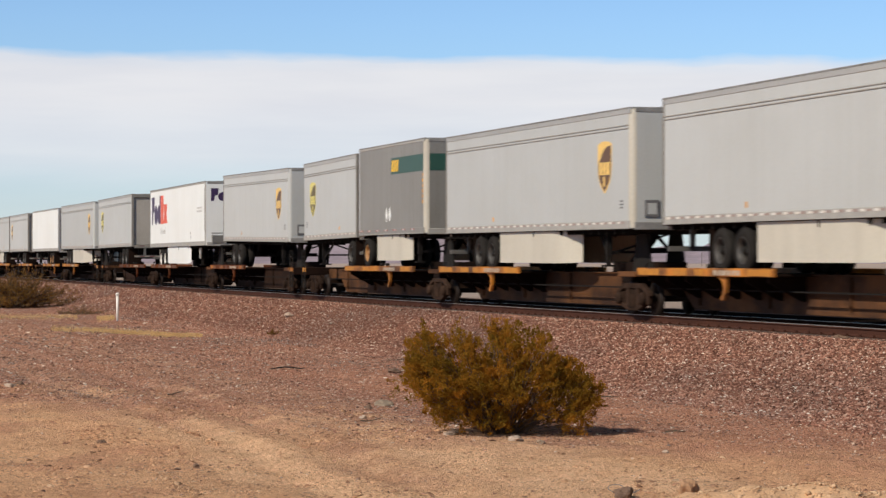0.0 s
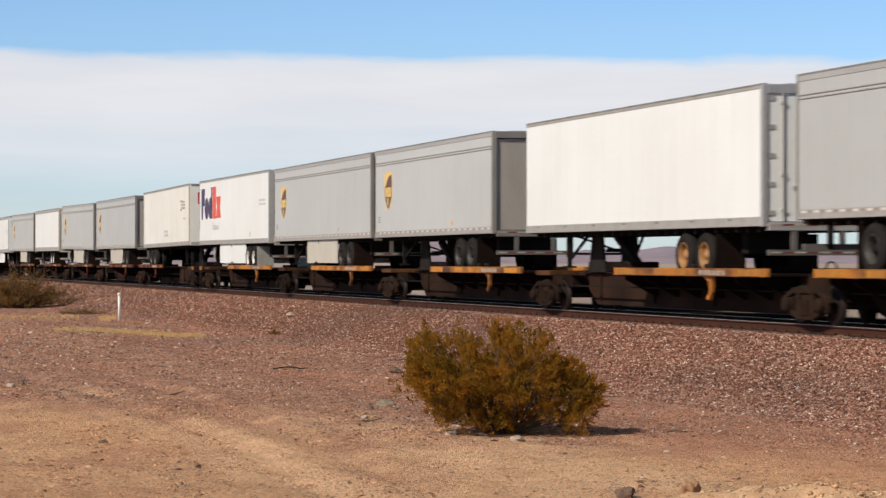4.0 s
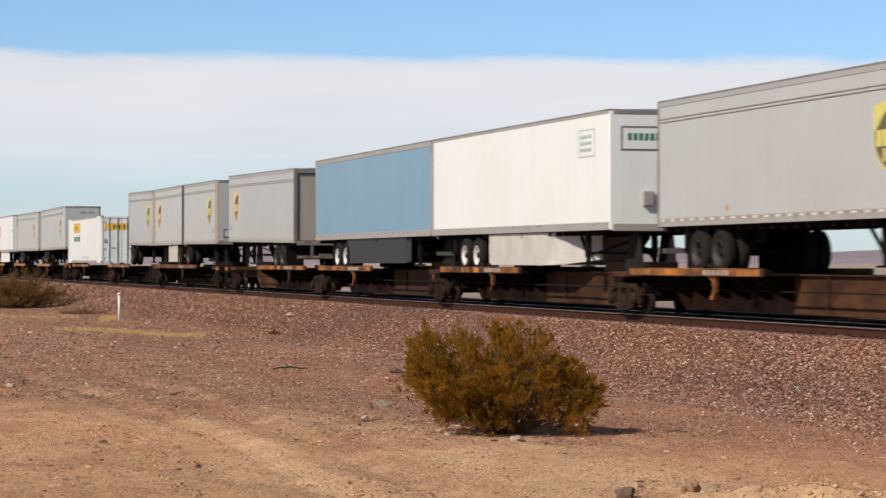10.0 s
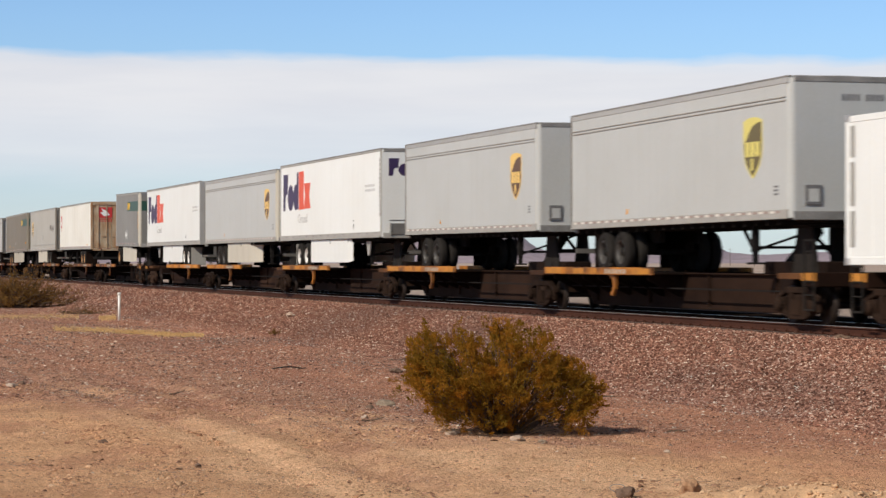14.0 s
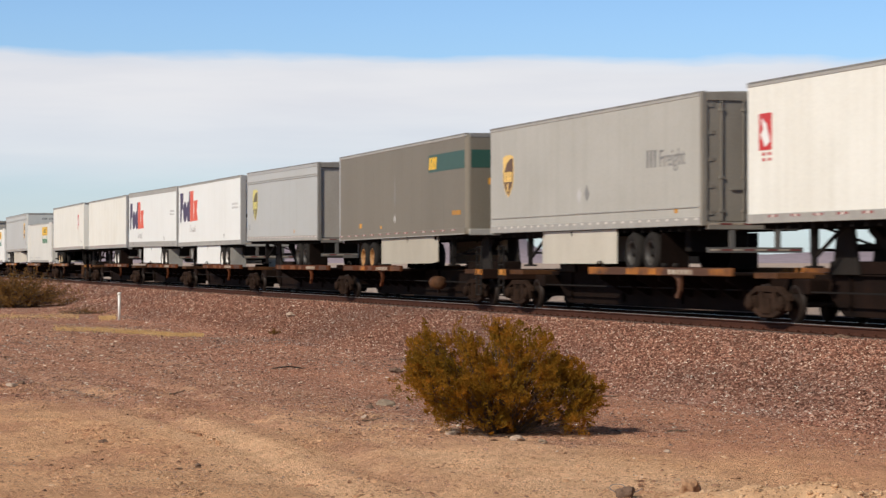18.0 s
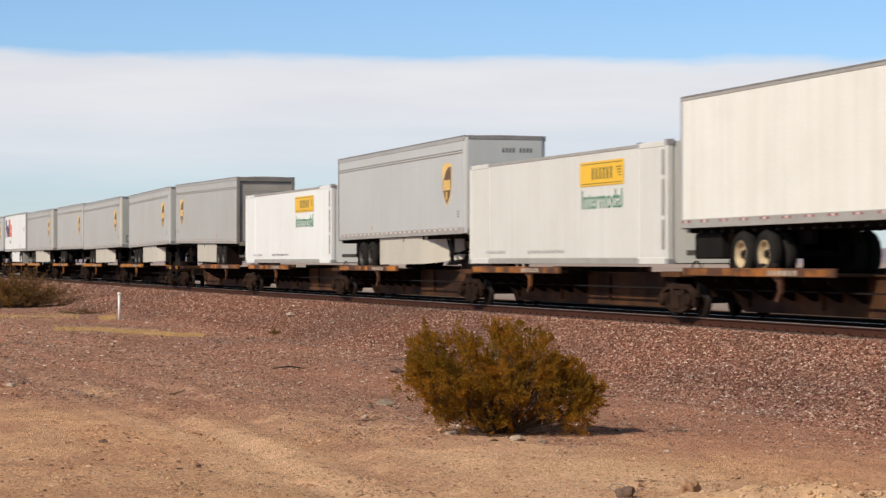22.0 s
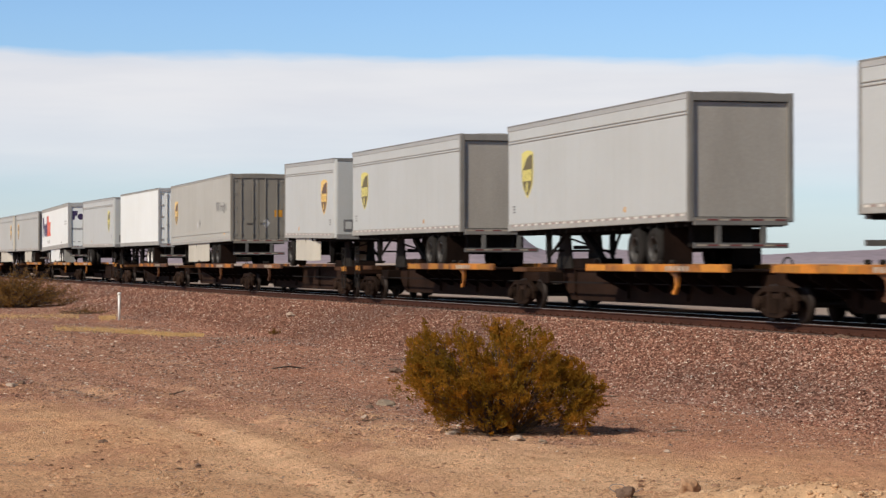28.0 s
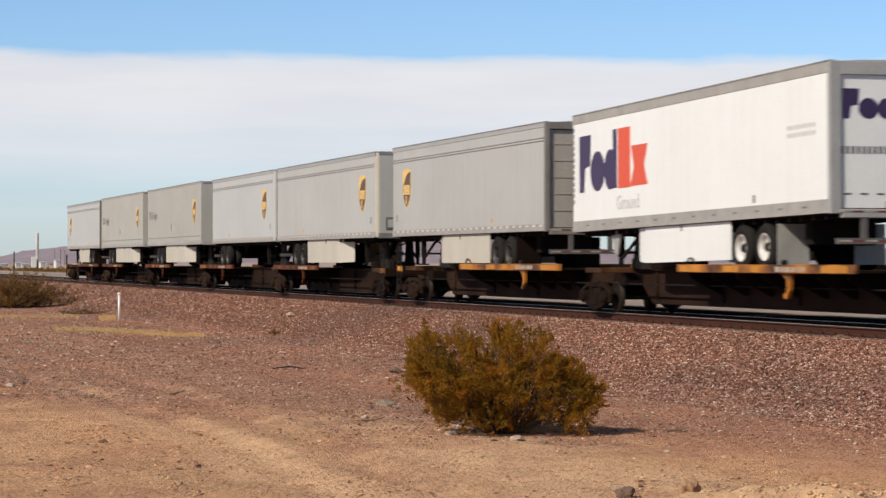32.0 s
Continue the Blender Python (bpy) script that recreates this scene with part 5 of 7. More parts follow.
def template(style, forward, faded=False, dusty=False):
    """One trailer or container of a style; its marks stand on the side that faces the open ground."""
    near = -1 if forward else 1
    grey = "light grey box trailer with gold and brown shield"
    wall = DUSTY_GREY if dusty else GREY
    plain = dict(rounded=False, near=near, TOP=4.13)
    if style == "box":
        return container("white freight container with a yellow sign panel", near)
    if style == "boxd":
        return container("dusty off-white freight container with a yellow sign panel", near, DUSTY_WHITE)
    made = {
        "g53s": lambda: trailer(16.15, wall, "grey", DARK_RIM, CREAM, "roll", "shield", True, label=grey + ", cream side skirt", near=near, faded=faded, post=PALE_TAN),
        "g53t": lambda: trailer(16.15, wall, "grey", DARK_RIM, CREAM, "roll", "shield", True, label=grey + ", tapered cream skirt", skirt_shape="tapered", near=near, faded=faded),
        "g45": lambda: trailer(13.72, wall, "grey", DARK_RIM, None, "roll", "shield", True, label=grey + ", no skirt", near=near, faded=faded),
        "g45s": lambda: trailer(13.72, wall, "grey", DARK_RIM, CREAM, "roll", "shield", True, label=grey + ", short skirt", near=near, faded=faded),
        "g28": lambda: trailer(8.53, wall, "grey", DARK_RIM, None, "roll", "shield", True, label="short " + grey, near=near, faded=faded, post=TAN_POST if forward else None),
        "g28s": lambda: trailer(8.53, wall, "grey", DARK_RIM, CREAM, "roll", "shield", True, label="short " + grey + ", cream skirt", near=near, faded=faded),
        "f53": lambda: trailer(16.15, WHITE, "fed", RIM, WHITE, "swing", "blocks", False, False, label="white box trailer with purple and red-orange emblem blocks", near=near, TOP=4.15),
        "f53w": lambda: trailer(16.15, WHITE, "fed", RIM, WHITE, "swing", "blocks", False, False, label="white box trailer with emblem blocks and broad grey rails", near=near, TOP=4.15, band=0.24, base=0.28),
        "f51w": lambda: trailer(15.55, WHITE, "fed", RIM, WHITE, "swing", "blocks", False, False, label="white box trailer with emblem blocks and broad grey rails", near=near, TOP=4.15, band=0.24, base=0.28),
        "w53": lambda: trailer(16.15, WHITE, "plain", RUST_RIM, None, "swing", label="plain white box trailer with hinged rear doors", **plain),
        "w48": lambda: trailer(14.63, WHITE, "plain", RIM, None, "swing", label="plain bright white box trailer on bright wheels", door=WARM_WHITE, band=0.24, base=0.28, **plain),
        "w45": lambda: trailer(13.72, WHITE, "plain", RIM, None, "swing", label="plain white box trailer with ribbed rear doors", **plain),
        "v53": lambda: trailer(16.15, WARM_WHITE, "plain", RIM, None, "swing", label="plain off-white box trailer with fluted sides", ribbed=True, **plain),
        "t45": lambda: trailer(14.2, WARM_WHITE, "plain", DARK_RIM, None, "swing", label="off-white rental trailer with a red framed sign", post=RUSTY, **plain),
        "p53": lambda: trailer(16.15, WHITE, "plain", RIM, PALE_SKIRT, "swing", label="white box trailer with a pale tapered skirt", skirt_shape="tapered", **plain),
        "b53": lambda: trailer(16.15, BLUE, "plain", RIM, BLUE_GREY, "swing", label="pale blue box trailer with worn paint", nose=WARM_WHITE, post=STEEL_POST, band=0.18, **plain),
        "q53": lambda: trailer(16.15, WARM_WHITE, "plain", TAN_RIM, None, "swing", label="off-white box trailer with a small red sign", **plain),
        "r53": lambda: trailer(16.15, WARM_WHITE, "plain", RUST_RIM, None, "rusty", label="off-white box trailer with rust-streaked rear doors", door=RUSTY, **plain),
        "h53": lambda: trailer(16.15, WARM_GREY, "plain", DARK_RIM, CREAM, "swing", label="dusty warm grey freight trailer with a small shield", door=WARM_DOOR, **plain),
        "d28": lambda: trailer(8.53, DARK_GREY, "plain", RUST_RIM, CREAM, "swing", post=PALE_TAN, label="short dark grey box trailer with a green band", near=near, TOP=4.15),
        "d53": lambda: trailer(16.15, DARK_BROWN, "plain", RUST_RIM, DULL_CREAM, "swing", label="dark grey box trailer with a green band", near=near, TOP=4.15),
    }
    root = made[style]()
    extras(root, style, near)
    return root


def extras(r, style, near):
    """The marks that set single trailers apart."""
    if style == "t45":
        for s in (near,):
            mark_bars(r, s, 5.6, 3.3, 0.9, 3, DARK_MARK, 0.16, 0.10)
            part("sign_field", plates(new_bm(), s, [(4.74, 4.98, 2.94, 3.30)], 0.008), WHITE, tag_mark(r, s, 4.86, 3.12, 0.36, 0.52, SIGN_RED))
            mark_bars(r, s, 5.9, 2.45, 0.7, 1, DARK_MARK)
            mark_bars(r, s, 0.4, 1.9, 1.3, 2, PALE_MARK, 0.2, 0.12)
        sg = part("framed_sign", box(new_bm(), 7.1, 7.108, -0.85, -0.15, 3.15, 3.72), SIGN_RED, r, "red framed sign")
        part("sign_field", box(new_bm(), 7.108, 7.112, -0.77, -0.23, 3.23, 3.64), WHITE, sg)
        bm = new_bm()
        for y in (-0.66, -0.5, -0.36):
            box(bm, 7.112, 7.116, y, y + 0.08, 3.32, 3.55)
        part("lettering_mark", bm, DARK_MARK, sg)
    if style == "p53":
        for s in (near,):
            fr = tag_mark(r, s, 6.4, 3.35, 1.25, 0.72, PALE_MARK)
            y0, y1 = sorted((s * (W + 0.005), s * (W + 0.008)))
            part("sign_field", box(new_bm(), 5.84, 6.96, y0, y1, 3.03, 3.67), WHITE, fr)
            mark_bars(r, s, 6.4, 3.52, 0.9, 3, LEAF_GREEN, 0.17, 0.09)
        sg = part("framed_sign", box(new_bm(), 8.075, 8.079, -0.98, 0.20, 3.10, 3.72), DARK_MARK, r, "white framed sign with green bars")
        part("sign_field", box(new_bm(), 8.079, 8.083, -0.93, 0.15, 3.15, 3.67), WHITE, sg)
        bm = new_bm()
        for i in range(6):
            box(bm, 8.083, 8.086, -0.80 + i * 0.15, -0.69 + i * 0.15, 3.36, 3.54)
        part("lettering_mark", bm, LEAF_GREEN, sg)
        part("nose_box", bevel(box(new_bm(), 8.075, 8.20, -0.42, -0.14, 1.72, 2.10), 0.02), GREY_TRIM, r)
    if style == "q53":
        for s in (near,):
            sg = tag_mark(r, s, 5.6, 3.05, 0.62, 0.72, SIGN_RED)
            y0, y1 = sorted((s * (W + 0.005), s * (W + 0.008)))
            part("sign_field", prism(new_bm(), [(5.36, 2.86), (5.6, 2.74), (5.82, 3.0), (5.7, 3.1), (5.82, 3.32), (5.6, 3.2)], "y", y0, y1), WHITE, sg)
            mark_bars(r, s, 5.6, 2.60, 0.6, 2, SIGN_RED, 0.12, 0.06)
            mark_bars(r, s, 7.2, 1.6, 0.4, 1, DARK_MARK)
        bm = new_bm()
        prism(bm, [(-0.25, 2.2), (0.0, 2.42), (0.25, 2.2), (0.0, 1.98)], "x", 8.076, 8.082)
        part("placard", bm, DARK_MARK, r)
        # added dark block that closes the gap behind the axles
        part("tool_box", bevel(box(new_bm(), -7.85, -6.3, -1.05, 1.05, 0.42, 1.0), 0.03), UNDER, r, "black box under the rear")
    if style == "r53":
        for s in (near,):
            sg = tag_mark(r, s, 7.1, 3.05, 0.66, 0.78, SIGN_RED)
            y0, y1 = sorted((s * (W + 0.005), s * (W + 0.008)))
            part("sign_field", prism(new_bm(), [(6.85, 2.84), (7.1, 2.72), (7.34, 3.0), (7.2, 3.1), (7.34, 3.36), (7.05, 3.22)], "y", y0, y1), WHITE, sg)
            mark_bars(r, s, 7.1, 2.58, 0.6, 2, SIGN_RED, 0.12, 0.06)
            part("side_marker", plates(new_bm(), s, [(-6.4, -6.05, 1.36, 1.46)]), YELLOW, r)
        for y0, y1 in ((0.34, 0.78), (-0.06, 0.24)):
            sg = part("sign", box(new_bm(), -8.078, -8.06, y0, y1, 3.12, 3.78), SIGN_RED, r, "red sign on the rear doors")
        part("sign_field", prism(new_bm(), [(0.1, 3.3), (0.45, 3.2), (0.7, 3.45), (0.5, 3.5), (0.66, 3.7), (0.3, 3.55)], "x", -8.083, -8.079), WHITE, sg)
        bm = new_bm()
        for zz in (3.0, 2.88):
            box(bm, -8.066, -8.06, -0.05, 0.78, zz, zz + 0.05)
        part("lettering_mark", bm, SIGN_RED, r)
    if style == "h53":
        for s in (near,):
            shield_shape(r, 6.35, s, 2.72, 1.2, 0.98)
            d = 1 if s < 0 else -1
            x = -5.9
            mark_bars(r, s, x - d * 1.05, 2.74, 0.75, 1, INK, 0.1, 0.42)
            lettering("lettering", "Freight", 0.58, INK, r, Matrix.Translation((x + d * 0.35, s * (W + 0.004), 2.53)) @ Euler((math.pi / 2, 0, 0 if s < 0 else math.pi)).to_matrix().to_4x4(), "grey lettering")
            part("small_marking", prism(new_bm(), [(0.1, 2.0), (0.28, 2.2), (0.46, 2.0), (0.28, 1.8)], "y", *sorted((s * W, s * (W + 0.006)))), PALE_MARK, r)
            part("small_marking", prism(new_bm(), [(-0.50, 2.05), (-0.32, 2.27), (-0.14, 2.05), (-0.32, 1.83)], "y", *sorted((s * W, s * (W + 0.006)))), INK, r)
            part("side_ledge", bevel(plates(new_bm(), s, [(-7.9, 7.9, 1.52, 1.56)], 0.02), 0.005), GREY_TRIM, r)
            part("side_marker", plates(new_bm(), s, [(-6.6, -6.4, 1.42, 1.52)]), YELLOW, r)
        part("placard", box(new_bm(), -8.065, -8.055, -1.06, -0.70, 2.20, 2.52), YELLOW, r, "orange placard on the rear doors")
        part("placard", prism(new_bm(), [(-0.32, 1.70), (-0.50, 1.92), (-0.32, 2.14), (-0.14, 1.92)], "x", -8.065, -8.055), PALE_MARK, r)
    if style in ("d28", "d53"):
        h = 4.265 if style == "d28" else 8.075
        for s in (near,):
            x1 = h - 0.16
            part("green_band", plates(new_bm(), s, [(x1 - 4.0, x1, 3.12, 3.66)]), GREEN, r)
            y0, y1 = sorted((s * (W + 0.006), s * (W + 0.01)))
            k = -s
            for i in range(3):
                a = x1 - 3.5 + k * (-0.36 + i * 0.30)
                part("emblem_block", prism(new_bm(), [(a - k * 0.10, 3.20), (a + k * 0.12, 3.20), (a + k * 0.22, 3.58), (a, 3.58)], "y", y0, y1), SIGN_YELLOW, r)
            for dx in (0, 0.42) if style == "d28" else ():
                part("small_marking", prism(new_bm(), [(x1 - 4.6 + dx - 0.16, 1.78), (x1 - 4.6 + dx, 2.03), (x1 - 4.6 + dx + 0.16, 1.78), (x1 - 4.6 + dx, 1.53)], "y", *sorted((s * W, s * (W + 0.006)))), WHITE, r)
            rows = [(h - 0.29, h - 0.17, 2.08 + 0.17 * i, 2.19 + 0.17 * i) for i in range(6)] if style == "d28" else [(h - 1.5 + 0.16 * i, h - 1.39 + 0.16 * i, 1.72, 1.86) for i in range(6)]
            part("side_marker", plates(new_bm(), s, rows), YELLOW, r)["kind"] = "stuff"
            if style == "d53":
                y0, y1 = sorted((s * W, s * (W + 0.005)))
                part("scrape", prism(new_bm(), [(-0.36, 2.42), (-0.30, 2.95), (-0.27, 3.24), (-0.21, 2.9), (-0.15, 2.45), (-0.19, 2.2), (-0.24, 2.0), (-0.31, 2.2)], "y", y0, y1), SCRAPE, r, "long pale scrape")
                part("scrape", prism(new_bm(), [(-0.40, 1.72), (-0.27, 1.92), (-0.13, 1.74), (-0.26, 1.60)], "y", y0, y1), PALE_MARK, r, "pale worn patch")
                part("scrape", plates(new_bm(), s, [(-5.1, -4.8, 1.52, 1.68), (-2.2, -2.0, 1.46, 1.54)]), YELLOW, r)
        part("green_band", box(new_bm(), h, h + 0.006, -W + 0.16, W - 0.16, 3.12, 3.66), GREEN, r)
        bm = new_bm()
        for i in range(3):
            box(bm, h + 0.006, h + 0.010, -0.25 + i * 0.24, -0.06 + i * 0.24, 3.2, 3.58)
        part("emblem_mark", bm, SIGN_YELLOW, r)
        pl = part("placard", prism(new_bm(), [(-0.5, 2.1), (-0.25, 2.35), (0.0, 2.1), (-0.25, 1.85)], "x", h + 0.001, h + 0.006), PALE_MARK, r)
        part("lettering_mark", box(new_bm(), h, h + 0.006, -0.6, 0.5, 2.62, 2.82), UNDER if style == "d28" else YELLOW, r)


def place_train():
    t = {}
    for q, style, forward in LOADS:
        length = 16.15 if style in ("box", "boxd") else 14.2 if style == "t45" else LENGTHS[style[1:3]]
        z = RAIL_TOP + (1.23 if style in ("box", "boxd") else 1.045)
        key = (style, forward, q in FADED, q in DUSTY)
        if key in t:
            ob = copy_thing(t[key], Matrix())
        else:
            ob = t[key] = template(*key)
        rear, nose = (0.0, 0.0) if "box" in style else RIDE.get(q, (-0.04, -0.04))
        moving.append((ob, q + length / 2, z + (rear + nose) / 2, math.degrees((rear - nose) / length), 0 if forward else 180))
    # units of the cars under them
    kinds = {}
    for n, (a, b, units) in enumerate(SETS):
        first, last = a + 2.1, b - 2.1
        span = (last - first) / units
        paint = (ORANGE, RED_BROWN, ORANGE, RED_BROWN, MID_ORANGE, MID_ORANGE, ORANGE, MID_ORANGE, RED_BROWN, MID_ORANGE, ORANGE, ORANGE, MID_ORANGE, ORANGE, RED_BROWN)[n]
        for i in range(units):
            if first + (i + 1) * span < 40:
                continue
            lo, hi = first + i * span, first + (i + 1) * span
            mid = (lo + hi) / 2
            load = [(q, s, f) for q, s, f in LOADS if lo - 3 < q + (4 if "28" in s else 8) < hi + 1.5]
            forward = load[0][2] if load else 1
            boxed = bool(load) and load[0][1] in ("box", "boxd")
            # sets 7 and 8 take near-black sills in place of tray shade
            sill = SILL_ORANGE if n in (0, 4, 9) else SHADED_GRIME if n in (7, 8) else SILL_BROWN
            lift = {11: 0.08, 12: 0.04, 13: 0.08}.get(n, 0.0)
            slip = 0.8 if n < 10 else {10: 0.5, 11: 0.2}.get(n, 0.0)
            # trays under two short trailers lie further ahead or are longer
            ahead, tray_len = {79.1: (5.6, 9.3), 419.3: (0.75, 12.0)}.get(load[0][0] if load else 0, (0.65, 8.0 if forward or boxed else 9.3))
            key = (round(span, 1), lift, slip, ahead, tray_len, n == 8, forward, i == 0, i == units - 1, paint.name, boxed, sill.name)
            if key in kinds:
                ob = copy_thing(kinds[key], Matrix())
            else:
                colour = "orange" if paint is ORANGE else "worn orange" if paint is MID_ORANGE else "rusted red"
                where = "end unit" if i in (0, units - 1) else "middle unit"
                ob = kinds[key] = spine_car(span, not forward and not boxed, i == 0, i == units - 1, paint,
                                            "grimy brown spine car %s with %s wheel tray" % (where, colour), stand=not boxed, sill=sill, lift=lift, slip=slip, ahead=ahead, tray_len=tray_len, tanked=n == 8)
            moving.append((ob, mid + slip, RAIL_TOP, 0, 0))


def motions():
    for ob, q, z, pitch, turn in moving:
        walk(ob, [(t, pose(gone - q + SHIFT, TRACK_Y, z, 0, pitch, turn)) for t, gone in GONE])

# ---- stones, plants and distance ----


def stone_mat(name, stops, rough=0.9):
    m = bpy.data.materials.new(name)
    m.use_nodes = True
    nt = m.node_tree
    bsdf = nt.nodes["Principled BSDF"]
    bsdf.inputs["Roughness"].default_value = rough
    bsdf.inputs["Specular IOR Level"].default_value = 0.15
    g = nt.nodes.new("ShaderNodeNewGeometry")
    col = ramp_node(nt, g.outputs["Random Per Island"], stops).outputs[0]
    n = noise_node(nt, g.outputs["Position"], 60, 3)
    col = mix_node(nt, 1.0, col, ramp_node(nt, n, [(0.3, (0.8, 0.8, 0.8)), (0.7, (1.1, 1.1, 1.1))]).outputs[0], "MULTIPLY")
    drift = ramp_node(nt, noise_node(nt, g.outputs["Position"], 0.28, 4, (0.4, 1, 1)), [(0.42, (1.06, 1.02, 0.99)), (0.62, (0.76, 0.85, 0.92))])
    col = mix_node(nt, 1.0, col, drift.outputs[0], "MULTIPLY")
    nt.links.new(col, bsdf.inputs["Base Color"])
    return m


def scatter(name, places, sizes, material, flat=0.7, seed=1, sunk=False):
    """Many broken stones in one mesh: each a crooked eight-sided lump."""
    rng = np.random.default_rng(seed)
    n = len(places)
    base = np.array([(1, 0, 0), (0, 1, 0), (-1, 0, 0), (0, -1, 0), (0, 0, 1), (0, 0, -1)], float)
    v = base[None] * np.array((1.35, 0.85, 0.85)) * rng.uniform(0.6, 1.25, (n, 6, 1)) + rng.uniform(-0.25, 0.25, (n, 6, 3))
    a = rng.uniform(0, 6.283, n)
    t = rng.uniform(-0.6, 0.6, n)
    ca, sa, ct, st = np.cos(a), np.sin(a), np.cos(t), np.sin(t)
    x, y, z = v[..., 0] * ct[:, None] + v[..., 2] * st[:, None], v[..., 1], -v[..., 0] * st[:, None] + v[..., 2] * ct[:, None]
    v = np.stack((x * ca[:, None] - y * sa[:, None], x * sa[:, None] + y * ca[:, None], z * flat), -1)
    v = v * np.asarray(sizes)[:, None, None] * 0.5 + np.asarray(places)[:, None, :]
    tri = np.array([(0, 1, 4), (1, 2, 4), (2, 3, 4), (3, 0, 4), (1, 0, 5), (2, 1, 5), (3, 2, 5), (0, 3, 5)])
    k, sides = 6, 8
    if sunk:      # the half that lies in the soil is left away
        v, tri, k, sides = v[:, :5], tri[:4], 5, 4
    loops = (tri[None] + k * np.arange(n)[:, None, None]).reshape(-1)
    me = bpy.data.meshes.new(name)
    me.vertices.add(k * n)
    me.vertices.foreach_set("co", v.reshape(-1))
    me.loops.add(len(loops))
    me.loops.foreach_set("vertex_index", loops.astype(np.int32))
    me.polygons.add(sides * n)
    me.polygons.foreach_set("loop_start", np.arange(0, 3 * sides * n, 3, dtype=np.int32))
    me.update(calc_edges=True)
    me.materials.append(material)
    return new(name, me)


BALLAST = stone_mat("ballast_stone", [(0.0, (0.095, 0.046, 0.034)), (0.3, (0.225, 0.096, 0.066)), (0.62, (0.37, 0.184, 0.131)), (0.88, (0.49, 0.290, 0.215)), (0.955, (0.56, 0.40, 0.31)), (0.975, (0.72, 0.60, 0.50))])
GRAVEL = stone_mat("desert_gravel", [(0.0, (0.055, 0.030, 0.024)), (0.35, (0.29, 0.140, 0.097)), (0.70, (0.45, 0.236, 0.164)), (0.80, (0.27, 0.21, 0.18)), (0.90, (0.52, 0.32, 0.22)), (0.945, (0.74, 0.61, 0.49))])
# near-black stones that carry the shade under the train in their colour
SHADED_BALLAST = stone_mat("shaded_ballast_stone", [(0.0, (0.008, 0.006, 0.005)), (0.6, (0.020, 0.013, 0.011)), (1.0, (0.045, 0.028, 0.022))])
CLOD = stone_mat("sand_clod", [(0.0, (0.30, 0.150, 0.084)), (0.25, (0.44, 0.235, 0.13)), (0.6, (0.56, 0.318, 0.178)), (1.0, (0.66, 0.395, 0.228))])

RED_CLOD = stone_mat("reddish_clod", [(0.0, (0.26, 0.130, 0.076)), (0.4, (0.45, 0.240, 0.140)), (0.8, (0.58, 0.335, 0.195)), (1.0, (0.64, 0.40, 0.245))])
HEAP_CRUMB = stone_mat("heap_crumb", [(0.0, (0.42, 0.26, 0.15)), (0.5, (0.57, 0.37, 0.22)), (1.0, (0.68, 0.46, 0.29))])


def along(rng, n, near, far):
    """Distances down the track, thinning out with the distance."""
    u = rng.uniform(0, 1, n)
    return 1.0 / (1 / near + u * (1 / far - 1 / near))


rng = np.random.default_rng(5)
n = 165000
bx = -along(rng, n, 28, 330)
by = rng.uniform(15.9, TRACK_Y - 0.95, n)
keep = (by > 16.4) | (rng.uniform(0, 1, n) < 0.5)
bx, by = bx[keep], by[keep]
bz = np.array([lie(a, b) for a, b in zip(bx, by)]) + 0.008
sz = (0.027 + 0.046 * rng.uniform(0, 1, len(bx)) ** 1.6) * np.clip(-bx / 75, 1.0, 2.2)
tagged(scatter("ballast_stones", np.stack((bx, by, bz), -1), sz, BALLAST, 0.75, 2, True), "coarse pinkish crushed-stone ballast on the track bank", "ballast", kind="stuff")
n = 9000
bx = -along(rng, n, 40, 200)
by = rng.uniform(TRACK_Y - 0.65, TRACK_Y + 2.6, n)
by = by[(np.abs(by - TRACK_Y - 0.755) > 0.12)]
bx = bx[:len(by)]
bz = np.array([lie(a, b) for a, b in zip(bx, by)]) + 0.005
tagged(scatter("ballast_stones", np.stack((bx, by, bz), -1), rng.uniform(0.04, 0.08, len(bx)), SHADED_BALLAST, 0.75, 3), "crushed-stone ballast between and behind the rails", "ballast", kind="stuff")
n = 420000
gx = -along(rng, n, 16, 210)
gy = rng.uniform(-1.0, 16.6, n)
patch = np.array([noise.noise(Vector((a * 0.16, b * 0.35, 7))) for a, b in zip(gx, gy)])
stony = np.clip((0.75 * gy - 0.37 * gx - 20.4) / 3.5, -0.7, 0.75) + patch * 0.8 + 0.25
stony = np.where((gy > 11.5) & (gx > -50), stony * 0.7, stony)   # fine soil at the toe of the bank
keep = rng.uniform(0, 1, n) < np.clip(stony, 0.025, 1.0)
gx, gy = gx[keep], gy[keep]
gz = np.array([lie(a, b) for a, b in zip(gx, gy)]) + 0.002
gs = np.minimum(0.10, 0.022 + rng.exponential(0.017, len(gx))) * np.clip(-gx / 55, 0.75, 1.45)
tagged(scatter("gravel", np.stack((gx, gy, gz), -1), gs, GRAVEL, 0.6, 4, True), "loose reddish gravel strewn over the desert ground", "gravel", kind="stuff")

